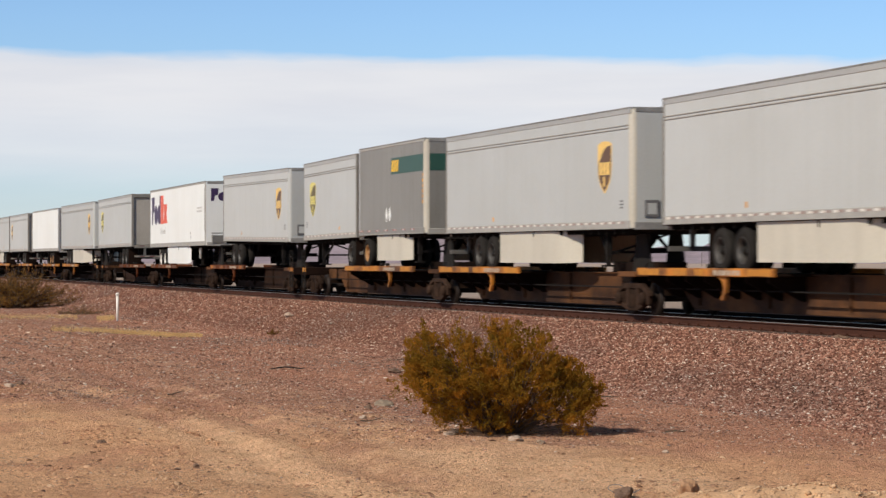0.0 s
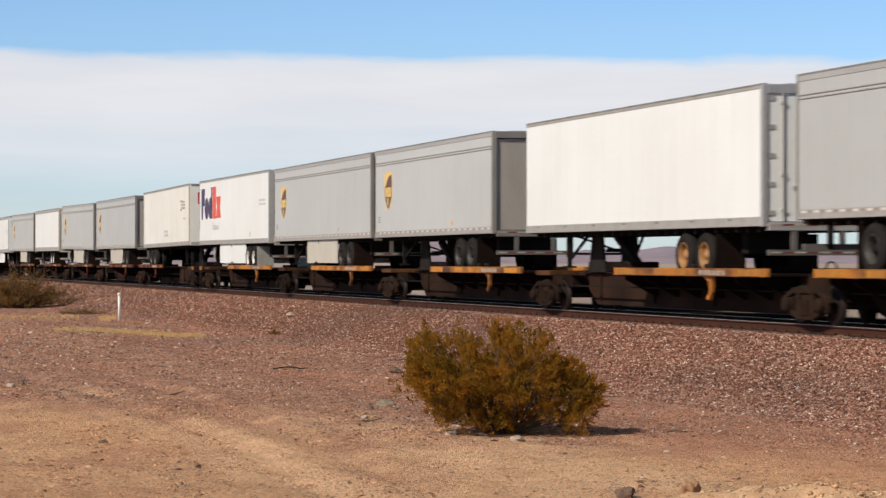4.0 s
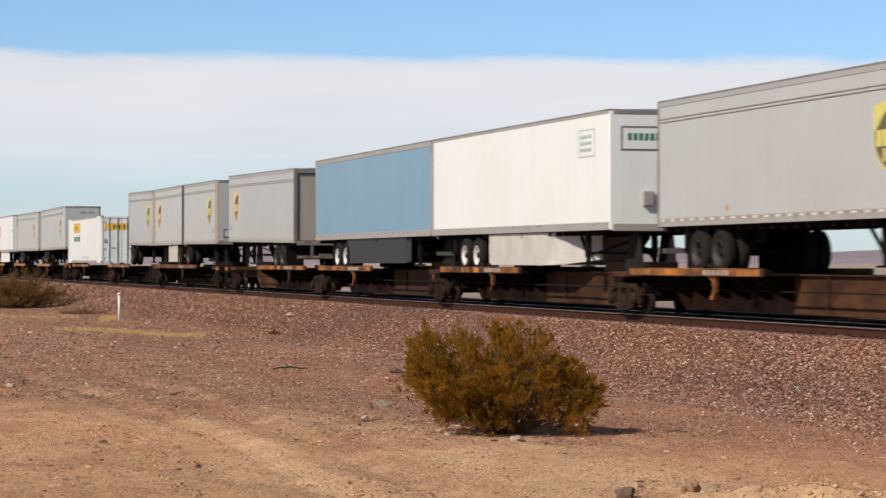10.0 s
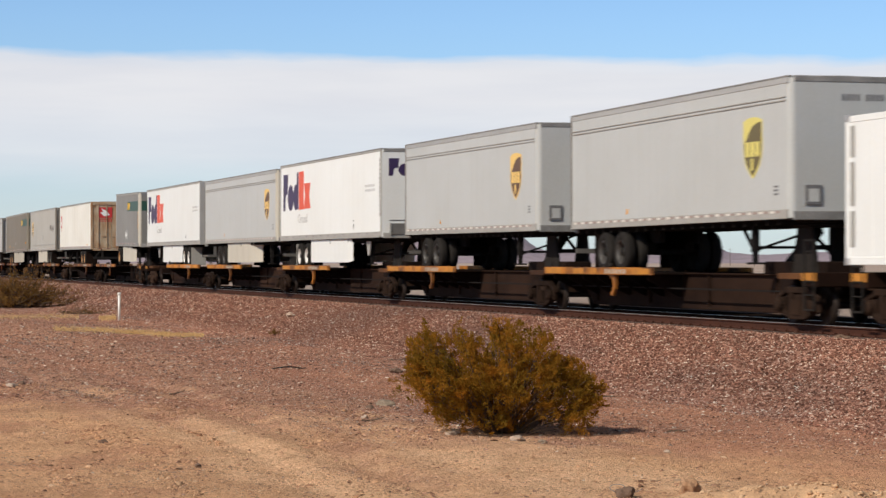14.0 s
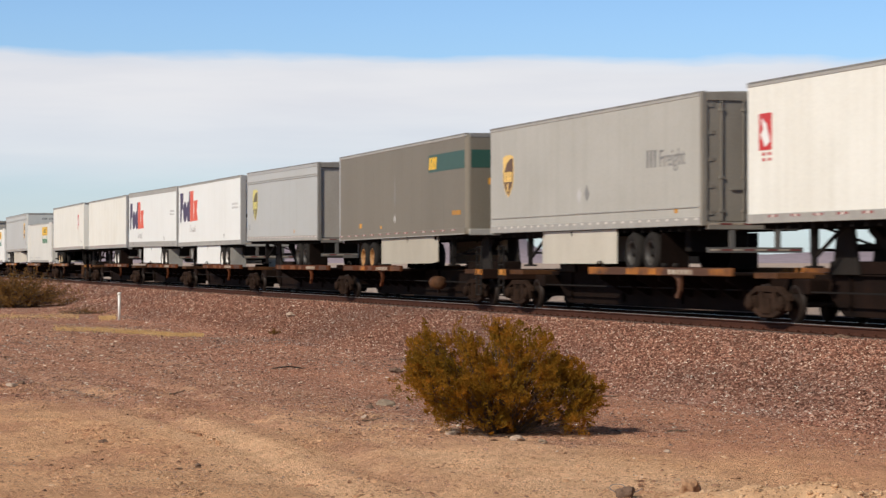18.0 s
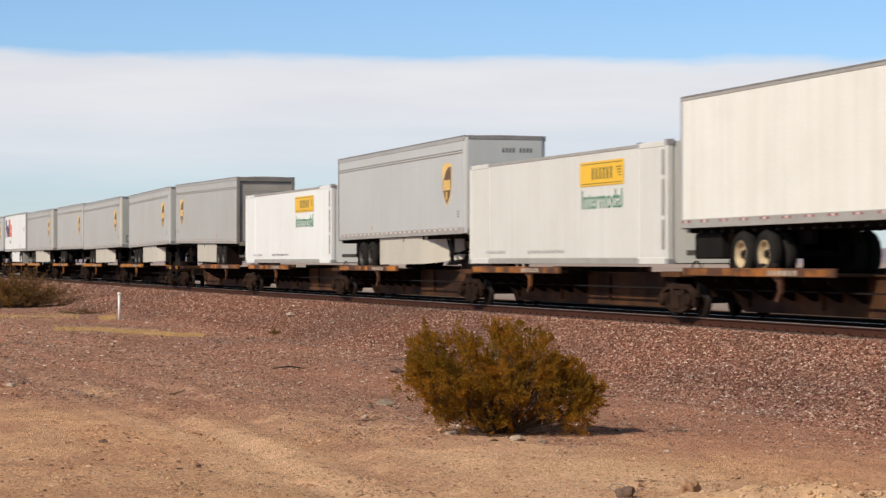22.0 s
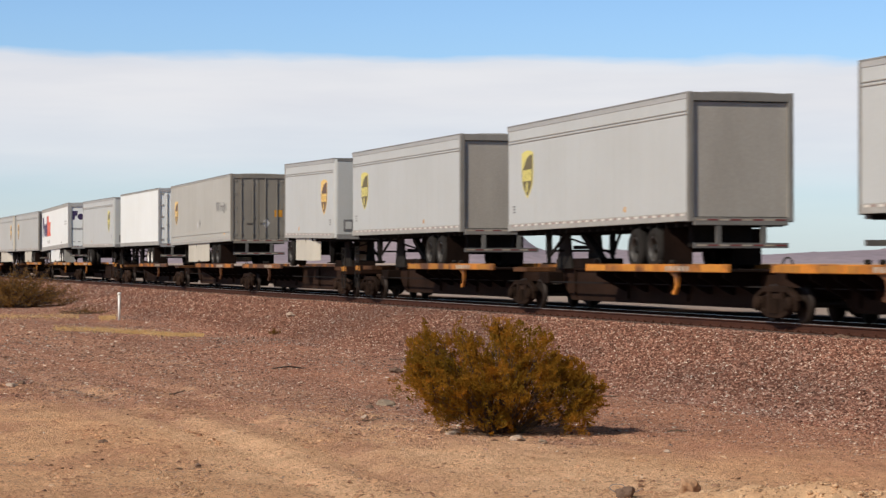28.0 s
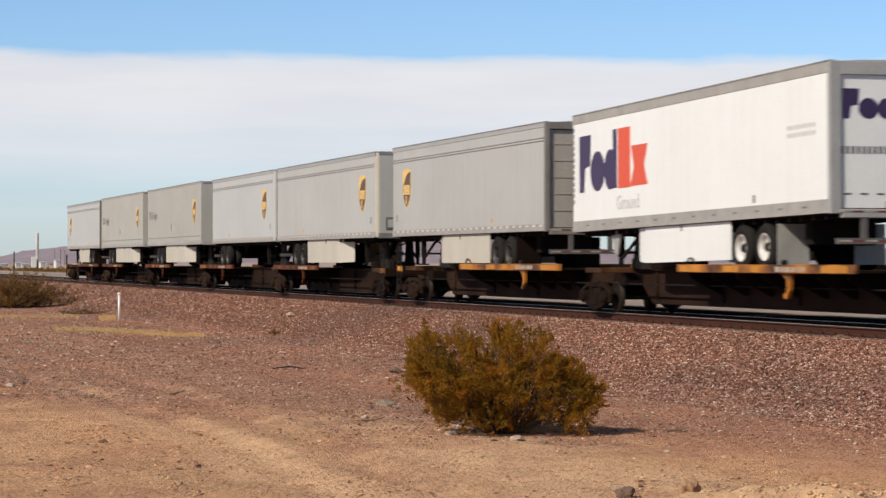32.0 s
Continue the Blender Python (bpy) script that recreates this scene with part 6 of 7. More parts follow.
n = 190000
gx = -along(rng, n, 15, 90)
gy = rng.uniform(-1.0, 13.5, n)
patch = np.array([noise.noise(Vector((a * 0.3, b * 0.7, 17))) for a, b in zip(gx, gy)])
keep = rng.uniform(0, 1, n) < np.clip((21.0 - 0.75 * gy + 0.37 * gx) / 4.0, 0, 0.55) + patch * 0.5
gx, gy = gx[keep], gy[keep]
gz = np.array([lie(a, b) for a, b in zip(gx, gy)]) + 0.001
tagged(scatter("soil_crumbs", np.stack((gx, gy, gz), -1), np.minimum(0.10, 0.012 + rng.exponential(0.012, len(gx))), CLOD, 0.55, 14, True), "loose crumbs of tan soil along the dirt road", "soil", kind="stuff")

# rough clods in broken patches of crust
n = 60000
gx = rng.uniform(-52, -22, n)
gy = rng.uniform(-1.0, 12.5, n)
patch = np.array([noise.noise(Vector((a * 0.22, b * 0.5, 31))) + 0.6 * noise.noise(Vector((a * 0.9, b * 1.8, 33))) for a, b in zip(gx, gy)])
keep = (rng.uniform(0, 1, n) < np.clip((patch - 0.05) * 1.3, 0.02, 0.8)) & (gy - 0.30 * gx < 22.0)
gx, gy = gx[keep], gy[keep]
gz = np.array([lie(a, b) for a, b in zip(gx, gy)]) + 0.002
tagged(scatter("earth_clods", np.stack((gx, gy, gz), -1), np.minimum(0.14, 0.022 + rng.exponential(0.022, len(gx))), RED_CLOD, 0.62, 34, True), "broken reddish crust and clods of dry earth", "soil", kind="stuff")

# crumbled edges of the wheel ruts
n = 3600
gx = rng.uniform(-50, -23, n)
line = rng.integers(0, 4, n)
gy = np.array((4.6, 6.55, 8.05, 9.9))[line] + 0.25 * np.sin(gx * 0.13 + line * 1.7) + rng.normal(0, 0.10, n)
keep = np.array([noise.noise(Vector((a * 0.35, b * 0.2, 3))) for a, b in zip(gx, line)]) > -0.02
gx, gy = gx[keep], gy[keep]
gz = np.array([lie(a, b) for a, b in zip(gx, gy)]) + 0.004
tagged(scatter("rut_crumbs", np.stack((gx, gy, gz), -1), np.minimum(0.13, 0.014 + rng.exponential(0.021, len(gx))), CLOD, 0.6, 15), "crumbled soil along the edges of wheel ruts", "soil", kind="stuff")

# a bank of heaped sandy soil
c = spot(1415, 902)
n = 1500
mx, my = rng.normal(0, 1.0, n), rng.normal(0, 0.55, n)
fwd, rgt = Vector((-math.cos(radians(THETA)), math.sin(radians(THETA)), 0)), Vector((math.sin(radians(THETA)), math.cos(radians(THETA)), 0))


def heap(a, b):
    return 0.30 * math.exp(-(a / 1.55) ** 4 - (b / 0.75) ** 2) * (0.8 + 0.5 * noise.noise(Vector((a * 1.7, b * 1.7, 3))))


hv, hf = [], []
for j in range(41):
    for i in range(81):
        a, b = -3.2 + i * 0.08, -1.6 + j * 0.08
        p = c + rgt * a + fwd * b
        hz = heap(a, b)
        hv.append((p.x, p.y, lie(p.x, p.y) - 0.03 + hz + (0.07 * noise.noise(Vector((a * 5, b * 5, 1))) if hz > 0.03 else 0)))
for j in range(40):
    for i in range(80):
        k = j * 81 + i
        hf.append((k, k + 1, k + 82, k + 81))
me = bpy.data.meshes.new("soil_heap")
me.from_pydata(hv, [], hf)
HEAPED = mat("heaped_sand", (0.64, 0.40, 0.225), (0.48, 0.28, 0.155), 0.7, 3.0, grain=0.12, rough=0.95, bump=0.8, bump_scale=30)
me.materials.append(HEAPED)
heap_ob = tagged(smooth(new("soil_heap", me)), "low heap of crumbly tan sandy soil", "soil", kind="stuff")
pl = []
for a, b in zip(mx * 1.1, my):
    p = c + rgt * a + fwd * b
    pl.append((p.x, p.y, lie(p.x, p.y) - 0.02 + heap(a, b)))
tagged(scatter("soil_clods", np.array(pl), np.minimum(0.085, 0.012 + rng.exponential(0.018, n)), HEAP_CRUMB, 0.7, 6), "crumbs and clods of tan sandy soil", "soil", kind="stuff")


def rock(name, at, size, material, label, seed=0, flat=0.6):
    bm = new_bm()
    bmesh.ops.create_icosphere(bm, subdivisions=3, radius=0.5)
    for v in bm.verts:
        k = 1 + 0.55 * noise.noise(v.co * 2.1 + Vector((seed * 7.3, 0, 0))) + 0.18 * noise.noise(v.co * 6 + Vector((seed, 3, 0)))
        v.co *= k
        v.co = Vector((v.co.x * size[0], v.co.y * size[1], v.co.z * size[2]))
    ob = part(name, bm, material)
    ob.location = (at.x, at.y, lie(at.x, at.y) + size[2] * 0.22)
    return tagged(ob, label, "rock")


SOIL_CLOD = mat("hard_soil_clod", (0.40, 0.235, 0.13), (0.26, 0.15, 0.085), 0.7, 6.0, rough=0.95, bump=0.7, bump_scale=18)
ROCK = mat("grey_rock", (0.27, 0.21, 0.15), (0.18, 0.13, 0.09), 0.7, 6.0, rough=0.9, bump=0.6, bump_scale=18)
PALE = mat("pale_rock", (0.44, 0.34, 0.26), (0.32, 0.22, 0.16), 0.6, 8.0, rough=0.9, bump=0.5, bump_scale=18)
DARKROCK = mat("dark_rock", (0.17, 0.105, 0.068), (0.10, 0.06, 0.042), 0.6, 6.0, rough=0.9, bump=0.5, bump_scale=18)
for k, (px, py, sx, sz, m, label) in enumerate((
        (681, 716, 0.42, 0.14, ROCK, "flat grey-green stone lying on reddish gravel"), (655, 722, 0.22, 0.10, DARKROCK, "small dark stone on gravel"),
        (1222, 874, 0.30, 0.24, SOIL_CLOD, "tan clod at the edge of a sandy soil heap"), (1106, 880, 0.30, 0.16, DARKROCK, "dark rounded stone on tan sand"),
        (515, 592, 0.45, 0.22, PALE, "pale stones at the foot of the bank"), (645, 742, 0.16, 0.09, PALE, "small pale stone on gravel"),
        (350, 823, 0.12, 0.06, DARKROCK, "small dark clod on tan sand"), (183, 785, 0.18, 0.07, DARKROCK, "dark clod of earth on sandy ground"),
        (800, 773, 0.26, 0.08, PALE, "pale flat stone beside the bush"), (915, 783, 0.30, 0.09, PALE, "pale flat stone before the bush"),
        (960, 787, 0.16, 0.07, ROCK, "small stone before the bush"), (1180, 805, 0.12, 0.06, PALE, "small pale stone on sand"),
        (20, 684, 0.34, 0.12, PALE, "pale stone on gravel"), (38, 680, 0.26, 0.12, DARKROCK, "dark stone on gravel"), (700, 662, 0.40, 0.14, DARKROCK, "dark flat stone by the bank"),
        (1490, 650, 0.40, 0.12, DARKROCK, "dark stone on the ballast bank"))):
    z = 0.55 if py < 660 and px > 1000 else 0.0
    rock("stone", spot(px, py, z), (sx, sx * 0.7, sz), m, label, k)

WOOD_DRY = mat("dry_stick", (0.10, 0.065, 0.042), (0.06, 0.04, 0.028), 0.5, 8.0, rough=0.9)

# a dark strip of shredded rubber
p = spot(510, 654)
bm = new_bm()
prev = None
for i in range(15):
    a = -0.42 + i * 0.06
    w = 0.07 * (1 - abs(a) / 0.6)
    q = rgt * a + fwd * (0.03 * math.sin(a * 9)) + Vector((0, 0, 0.03 + 0.035 * math.cos(a * 5)))
    ring = [bm.verts.new(q + fwd * s * w + Vector((0, 0, u))) for s, u in ((-1, 0), (1, 0), (1, 0.03), (-1, 0.03))]
    if prev:
        for j in range(4):
            bm.faces.new((prev[j], prev[(j + 1) % 4], ring[(j + 1) % 4], ring[j]))
    else:
        bm.faces.new(ring[::-1])
    prev = ring
bm.faces.new(prev)
strip = part("rubber_strip", bm, TYRE)
strip.location = (p.x, p.y, lie(p.x, p.y) - 0.01)
tagged(strip, "dark curled strip of tyre rubber on gravel", "debris")

# a few dry sticks
r = random.Random(21)
for px, py, length in ((1085, 692, 0.5), (1065, 705, 0.35), (690, 640, 0.6), (640, 748, 0.35), (1180, 772, 0.3), (300, 700, 0.3)):
    p = spot(px, py)
    bm = new_bm()
    a = Vector((0, 0, 0.015))
    for i in range(4):
        b = a + rgt * length / 4 + fwd * r.uniform(-0.05, 0.05) + Vector((0, 0, r.uniform(-0.01, 0.03)))
        bar(bm, a, b, 0.028 - i * 0.004)
        a = b
    stick = part("stick", bm, WOOD_DRY)
    stick.location = (p.x, p.y, lie(p.x, p.y))
    tagged(stick, "thin dry brown stick on the ground", "stick", "dry sticks")

# a loop of thin wire
p = spot(1085, 876)
bm = new_bm()
pts = [(rgt * (0.13 * math.cos(a) + 0.03 * a) + Vector((0, 0, 0.06 + 0.05 * math.sin(a)))) for a in [i * 0.35 for i in range(19)]]
for a, b in zip(pts, pts[1:]):
    bar(bm, a, b, 0.008)
wire = part("wire_loop", bm, DARK_MARK)
wire.location = (p.x, p.y, lie(p.x, p.y))
tagged(wire, "loop of thin dark wire on tan sand", "debris")

# a white post with a cap
p = spot(211, 568)
post = tagged(new("marker_post"), "white painted marker post with a wider cap", "post")
post.location = (p.x, p.y, lie(p.x, p.y))
POST_WHITE = mat("post_white", (0.80, 0.78, 0.74), (0.62, 0.58, 0.52), 0.5, 4.0, rough=0.5)
smooth(part("shaft", lathe(new_bm(), [(-0.15, 0.052), (1.12, 0.060)], 14, "z"), POST_WHITE, post))
smooth(part("cap", lathe(new_bm(), [(1.12, 0.075), (1.16, 0.085), (1.21, 0.075), (1.23, 0.03)], 14, "z"), POST_WHITE, post))


def leaf_mat(name, stops):
    """Leaves whose colour drifts through the plant, with a little change from leaf to leaf."""
    m = bpy.data.materials.new(name)
    m.use_nodes = True
    nt = m.node_tree
    bsdf = nt.nodes["Principled BSDF"]
    bsdf.inputs["Roughness"].default_value = 0.8
    geo = nt.nodes.new("ShaderNodeNewGeometry")
    drift = noise_node(nt, geo.outputs["Position"], 2.2, 2)
    both = nt.nodes.new("ShaderNodeMath")
    both.operation = "MULTIPLY_ADD"
    nt.links.new(geo.outputs["Random Per Island"], both.inputs[0])
    both.inputs[1].default_value = 0.07
    spread = nt.nodes.new("ShaderNodeMapRange")
    nt.links.new(drift, spread.inputs["Value"])
    spread.inputs["From Min"].default_value, spread.inputs["From Max"].default_value = 0.34, 0.66
    spread.inputs["To Max"].default_value = 0.8
    nt.links.new(spread.outputs[0], both.inputs[2])
    nt.links.new(ramp_node(nt, both.outputs[0], stops).outputs[0], bsdf.inputs["Base Color"])
    bsdf.inputs["Specular IOR Level"].default_value = 0.1
    # thin leaves let some light through
    thin = nt.nodes.new("ShaderNodeBsdfTranslucent")
    nt.links.new(bsdf.inputs["Base Color"].links[0].from_socket, thin.inputs["Color"])
    both_ways = nt.nodes.new("ShaderNodeMixShader")
    both_ways.inputs[0].default_value = 0.5
    nt.links.new(bsdf.outputs[0], both_ways.inputs[1])
    nt.links.new(thin.outputs[0], both_ways.inputs[2])
    nt.links.new(both_ways.outputs[0], nt.nodes["Material Output"].inputs["Surface"])
    return m


BARK = mat("grey_bark", (0.11, 0.070, 0.042), (0.06, 0.04, 0.025), 0.6, 9.0, rough=0.9)
LEAF = leaf_mat("olive_leaf", [(0.0, (0.20, 0.120, 0.016)), (0.45, (0.31, 0.155, 0.019)), (0.8, (0.41, 0.180, 0.021)), (1.0, (0.47, 0.188, 0.022))])
SCRUB = leaf_mat("dull_scrub_leaf", [(0.0, (0.16, 0.090, 0.026)), (0.5, (0.24, 0.127, 0.035)), (1.0, (0.33, 0.172, 0.05))])
STRAW = leaf_mat("dry_straw", [(0.0, (0.66, 0.44, 0.19)), (0.5, (0.80, 0.56, 0.26)), (1.0, (0.86, 0.66, 0.36))])


def shrub(at, wide, high, stems, leaves, leaf_size, leaf_material, seed, label):
    """A many-stemmed desert shrub: thin stems that fork, small leaves crowded towards their ends."""
    r = random.Random(seed)
    root = tagged(new("desert_shrub"), label, "shrub")
    root.location = (at.x, at.y, lie(at.x, at.y))
    bm = new_bm()
    tips = []
    for i in range(stems):
        az = r.uniform(0, 2 * math.pi)
        lean = r.random() ** 0.62 * 1.46
        reach = wide / 2 * (0.72 + 0.28 * noise.noise(Vector((math.cos(az) * 1.3, math.sin(az) * 1.3, seed))) + r.uniform(-0.1, 0.22))
        up = high * (0.80 + 0.30 * noise.noise(Vector((az * 0.8, 2, seed))) + r.uniform(-0.12, 0.12))
        full = (math.sin(lean) ** 3.2 + math.cos(lean) ** 3.2) ** (-1 / 3.2)
        end = Vector((math.cos(az) * math.sin(lean) * reach * full, math.sin(az) * math.sin(lean) * reach * full, max(r.uniform(0.08, 0.25) * high, math.cos(lean) * up * full)))
        start = Vector((r.gauss(0, 0.07), r.gauss(0, 0.07), -0.05 / wide)) * wide
        mid = start.lerp(end, 0.5) + Vector((-end.x * 0.10, -end.y * 0.10, 0.0)) + Vector([r.uniform(-0.06, 0.06) for _ in range(3)])
        pts = [start, start.lerp(mid, 0.5), mid, mid.lerp(end, 0.5) + Vector([r.uniform(-0.03, 0.03) for _ in range(3)]), end]
        for a, b, w in zip(pts, pts[1:], (0.020, 0.015, 0.010, 0.006)):
            bar(bm, a, b, w * wide / 2.9)
        for a, b in zip(pts[1:], pts[2:]):
            tips.append((a, b, 0.6))
        tips.append((pts[3], pts[4], 1.0))
        for k in range(5):
            f = r.uniform(0.35, 0.95)
            o = pts[int(f * 4)].lerp(pts[min(4, int(f * 4) + 1)], (f * 4) % 1)
            tw = o + (end - mid).normalized() * r.uniform(0.12, 0.3) * wide / 2.9 + Vector((r.gauss(0, 0.09), r.gauss(0, 0.09), r.gauss(0.08, 0.08))) * wide / 2.9
            tw.z = max(0.05, tw.z)
            bar(bm, o, tw, 0.004 * wide / 2.9)
            tips.append((o, tw, 1.3))
    part("stem_mass", bm, BARK, root, "thin grey-brown stems")["kind"] = "stuff"
    total = sum((b - a).length * w for a, b, w in tips)
    vs, fs = [], []
    for a, b, w in tips:
        n = max(1, round(leaves * (b - a).length * w / total))
        for k in range(n):
            c = a.lerp(b, r.random()) + Vector([r.gauss(0, 0.028) for _ in range(3)]) * wide / 2.9
            if c.z < 0.02:
                continue
            d1 = Vector([r.gauss(0, 1) for _ in range(3)]) + Vector((0, 0, 0.5))
            d1.normalize()
            d2 = d1.orthogonal().normalized()
            d2.rotate(Matrix.Rotation(r.uniform(0, 6.28), 3, d1))
            s = leaf_size * r.uniform(0.6, 1.3)
            k0 = len(vs)
            vs += [c, c + d1 * s * 0.5 + d2 * s * 0.22, c + d1 * s, c + d1 * s * 0.5 - d2 * s * 0.22]
            fs.append((k0, k0 + 1, k0 + 2, k0 + 3))
    me = bpy.data.meshes.new("foliage")
    me.from_pydata(vs, [], fs)
    me.materials.append(leaf_material)
    fo = new("foliage", me)
    fo.parent = root
    fo["kind"] = "stuff"
    return root


def between(stops, u):
    """A height read off a few stops along a line."""
    for (a, p), (b, q) in zip(stops, stops[1:]):
        if u <= b:
            return p + (q - p) * max(0.0, u - a) / (b - a)
    return stops[-1][1]


def clump_bush(at, crown, skirt, half, deep, clumps, leaves, leaf_size, seed, label):
    """A dense desert bush: stems fan out from the root to soft clumps of small upright leaves.
    crown and skirt give the height of its top and underside along its width."""
    r = random.Random(seed)
    root = tagged(new("desert_shrub"), label, "shrub")
    root.location, root.rotation_euler = (at.x, at.y, lie(at.x, at.y)), (0, 0, radians(90 - THETA))
    bm = new_bm()
    vs, fs = [], []
    centres = []
    while len(centres) < clumps:
        u, v = r.uniform(-half, half), r.uniform(-1, 1)
        side = (1 - (u / half) ** 2 * 0.75) ** 0.5 * deep
        size = r.uniform(0.13, 0.26)
        top, low = between(crown, u), between(skirt, u)
        top = low + (top - low) * (1 - 0.4 * v * v)
        z = low + size * 0.5 + (top - low - size * 1.1) * r.random() ** 1.2
        if z < 0.5 and (abs(v) > 0.85 or r.random() < 0.08) or top - low < size or (u > 0.45 and r.random() < (0.55 if z < 0.62 else 0.25)):
            continue
        centres.append((Vector((u * (1 - size / half * 0.8), v * side, z)), size))
    for c, size in centres:
        o = Vector((c.x * 0.12 + r.gauss(0, 0.06), c.y * 0.12 + r.gauss(0, 0.06), -0.05))
        m = o.lerp(c, 0.5) + Vector((-c.x * 0.10 + r.gauss(0, 0.04), -c.y * 0.10, 0.02 - c.z * 0.06))
        bar(bm, o, m, 0.011)
        bar(bm, m, c, 0.008)
        for _ in range(3):
            bar(bm, m.lerp(c, r.uniform(0.2, 0.8)), c + Vector([r.gauss(0, size * 0.5) for _ in range(3)]), 0.005)
        out = (c - Vector((0, 0, 0.2))).normalized()
        sprays = 9
        n = int(leaves / clumps / sprays * (size / 0.19) ** 2)
        for _ in range(sprays):
            way = (out * 0.5 + Vector((0, 0, 0.7)) + Vector([r.gauss(0, 0.55) for _ in range(3)])).normalized()
            b = c + Vector([r.gauss(0, size * 0.42) for _ in range(3)])
            reach = size * r.uniform(0.5, 1.15)
            for _ in range(n):
                f = r.random()
                p = b + way * reach * f + Vector([r.gauss(0, size * 0.16 * (1.15 - f)) for _ in range(3)])
                if p.z < 0.03 or p.z > between(crown, p.x) + 0.02:
                    continue
                d1 = (way + Vector([r.gauss(0, 0.45) for _ in range(3)])).normalized()
                d2 = d1.orthogonal().normalized()
                d2.rotate(Matrix.Rotation(r.uniform(0, 6.28), 3, d1))
                s = leaf_size * r.uniform(0.6, 1.3)
                k = len(vs)
                vs += [p, p + d1 * s * 0.5 + d2 * s * 0.24, p + d1 * s, p + d1 * s * 0.5 - d2 * s * 0.24]
                fs.append((k, k + 1, k + 2, k + 3))
    part("stem_mass", bm, BARK, root, "thin grey-brown stems")["kind"] = "stuff"
    me = bpy.data.meshes.new("foliage")
    me.from_pydata(vs, [], fs)
    me.materials.append(LEAF)
    fo = new("foliage", me)
    fo.parent = root
    fo["kind"] = "stuff"


clump_bush(spot(892, 771), ((-1.5, 1.20), (-1.40, 1.62), (-1.22, 1.72), (-1.02, 1.58), (-0.6, 1.74), (-0.3, 1.74), (-0.05, 1.72), (0.2, 1.68), (0.42, 1.60), (0.62, 1.62), (0.75, 1.38), (1.1, 1.10), (1.5, 0.85)),
           ((-1.5, 0.62), (-1.25, 0.42), (-0.95, 0.06), (-0.3, 0.0), (1.0, 0.0), (1.25, 0.06), (1.5, 0.22)), 1.5, 1.1, 225, 135000, 0.033, 3, "olive and rust-coloured creosote shrub on sandy ground")
shrub(spot(30, 545), 8.6, 1.62, 130, 17000, 0.11, SCRUB, 8, "low wide olive-brown shrub beside the bank")
shrub(spot(150, 557), 4.2, 0.22, 40, 900, 0.06, SCRUB, 9, "low dry weed at the foot of the bank")
shrub(spot(490, 600), 0.7, 0.16, 14, 300, 0.06, SCRUB, 10, "tiny grey weed among pale stones")


def grass(name, spots, blades, high, label, seed):
    r = random.Random(seed)
    vs, fs = [], []
    for _ in range(blades):
        (x0, y0), (x1, y1), thick = r.choice(spots)
        t = r.random()
        p = spot(x0 + (x1 - x0) * t, y0 + (y1 - y0) * t + r.gauss(0, thick))
        z = lie(p.x, p.y)
        a = r.uniform(0, 6.28)
        w, hgt = 0.012, high * r.uniform(0.4, 1.2)
        lean = Vector((r.gauss(0, 0.5), r.gauss(0, 0.5), 1)) * hgt
        s = Vector((math.cos(a), math.sin(a), 0)) * w
        k = len(vs)
        b = Vector((p.x, p.y, z - 0.01))
        vs += [b - s, b + s, b + lean]
        fs.append((k, k + 1, k + 2))
    me = bpy.data.meshes.new(name)
    me.from_pydata(vs, [], fs)
    me.materials.append(STRAW)
    return tagged(new(name, me), label, "grass", kind="stuff")


grass("dry_grass", [((95, 583), (200, 587), 2.4), ((150, 585), (300, 594), 2.2), ((200, 590), (300, 595), 1.0), ((280, 594), (360, 596), 1.2), ((0, 561), (140, 563), 2.2), ((175, 565), (205, 564), 1.6)], 7600, 0.10, "low strips of yellow dry grass on gravel", 4)

# distance beyond the track


def far_spot(px, depth):
    side = (px - 784) / 4240.0 * depth
    p = fwd * depth + rgt * side
    return Vector((p.x, p.y, 0))


def skyline(px):
    """Height of the far hills over the horizon, in the same angular measure as the picture's width of 1568."""
    h = 16
    for at, wide, high in ((-25, 60, -12), (40, 70, 1), (150, 120, 8), (420, 190, 26), (700, 110, 38), (800, 90, 36), (865, 42, 14), (915, 34, 16), (1070, 70, 4), (1180, 38, 11), (1258, 19, 15), (1350, 60, -4), (1700, 160, 10), (2100, 300, 20), (-300, 160, 10), (-700, 300, 24)):
        h += high * math.exp(-((px - at) / wide) ** 2)
    return h


# distance haze is mixed into the mauve base colour of the hills
HILL = mat("hazed_desert_hill", (0.315, 0.255, 0.285), (0.255, 0.205, 0.235), 0.8, 0.006, (1, 1, 3), 0.10, 0.05, 1.0)
hv, hf = [], []
cols, rows_n = 321, 15
for j in range(rows_n):
    depth = 3300 + j * 70
    for i in range(cols):
        px = -1500 + i * 14
        p = far_spot(px, depth)
        rise = math.sin(min(1.0, j / 8.0) * math.pi / 2) if j <= 8 else 1 - ((j - 8) / 8) ** 2
        rough_h = 1 + 0.22 * noise.noise(Vector((px * 0.02, j * 0.6, 0))) + 0.12 * noise.noise(Vector((px * 0.07, j * 1.1, 5)))
        top = skyline(px) / 4240 * 3860 + 2.6
        hv.append((p.x, p.y, max(-2, top * rise * (rough_h if j < 8 else 1 + 0.05 * noise.noise(Vector((px * 0.06, 0, 9)))))))
for j in range(rows_n - 1):
    for i in range(cols - 1):
        k = j * cols + i
        hf.append((k, k + 1, k + cols + 1, k + cols))
me = bpy.data.meshes.new("backdrop")
me.from_pydata(hv, [], hf)
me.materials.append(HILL)
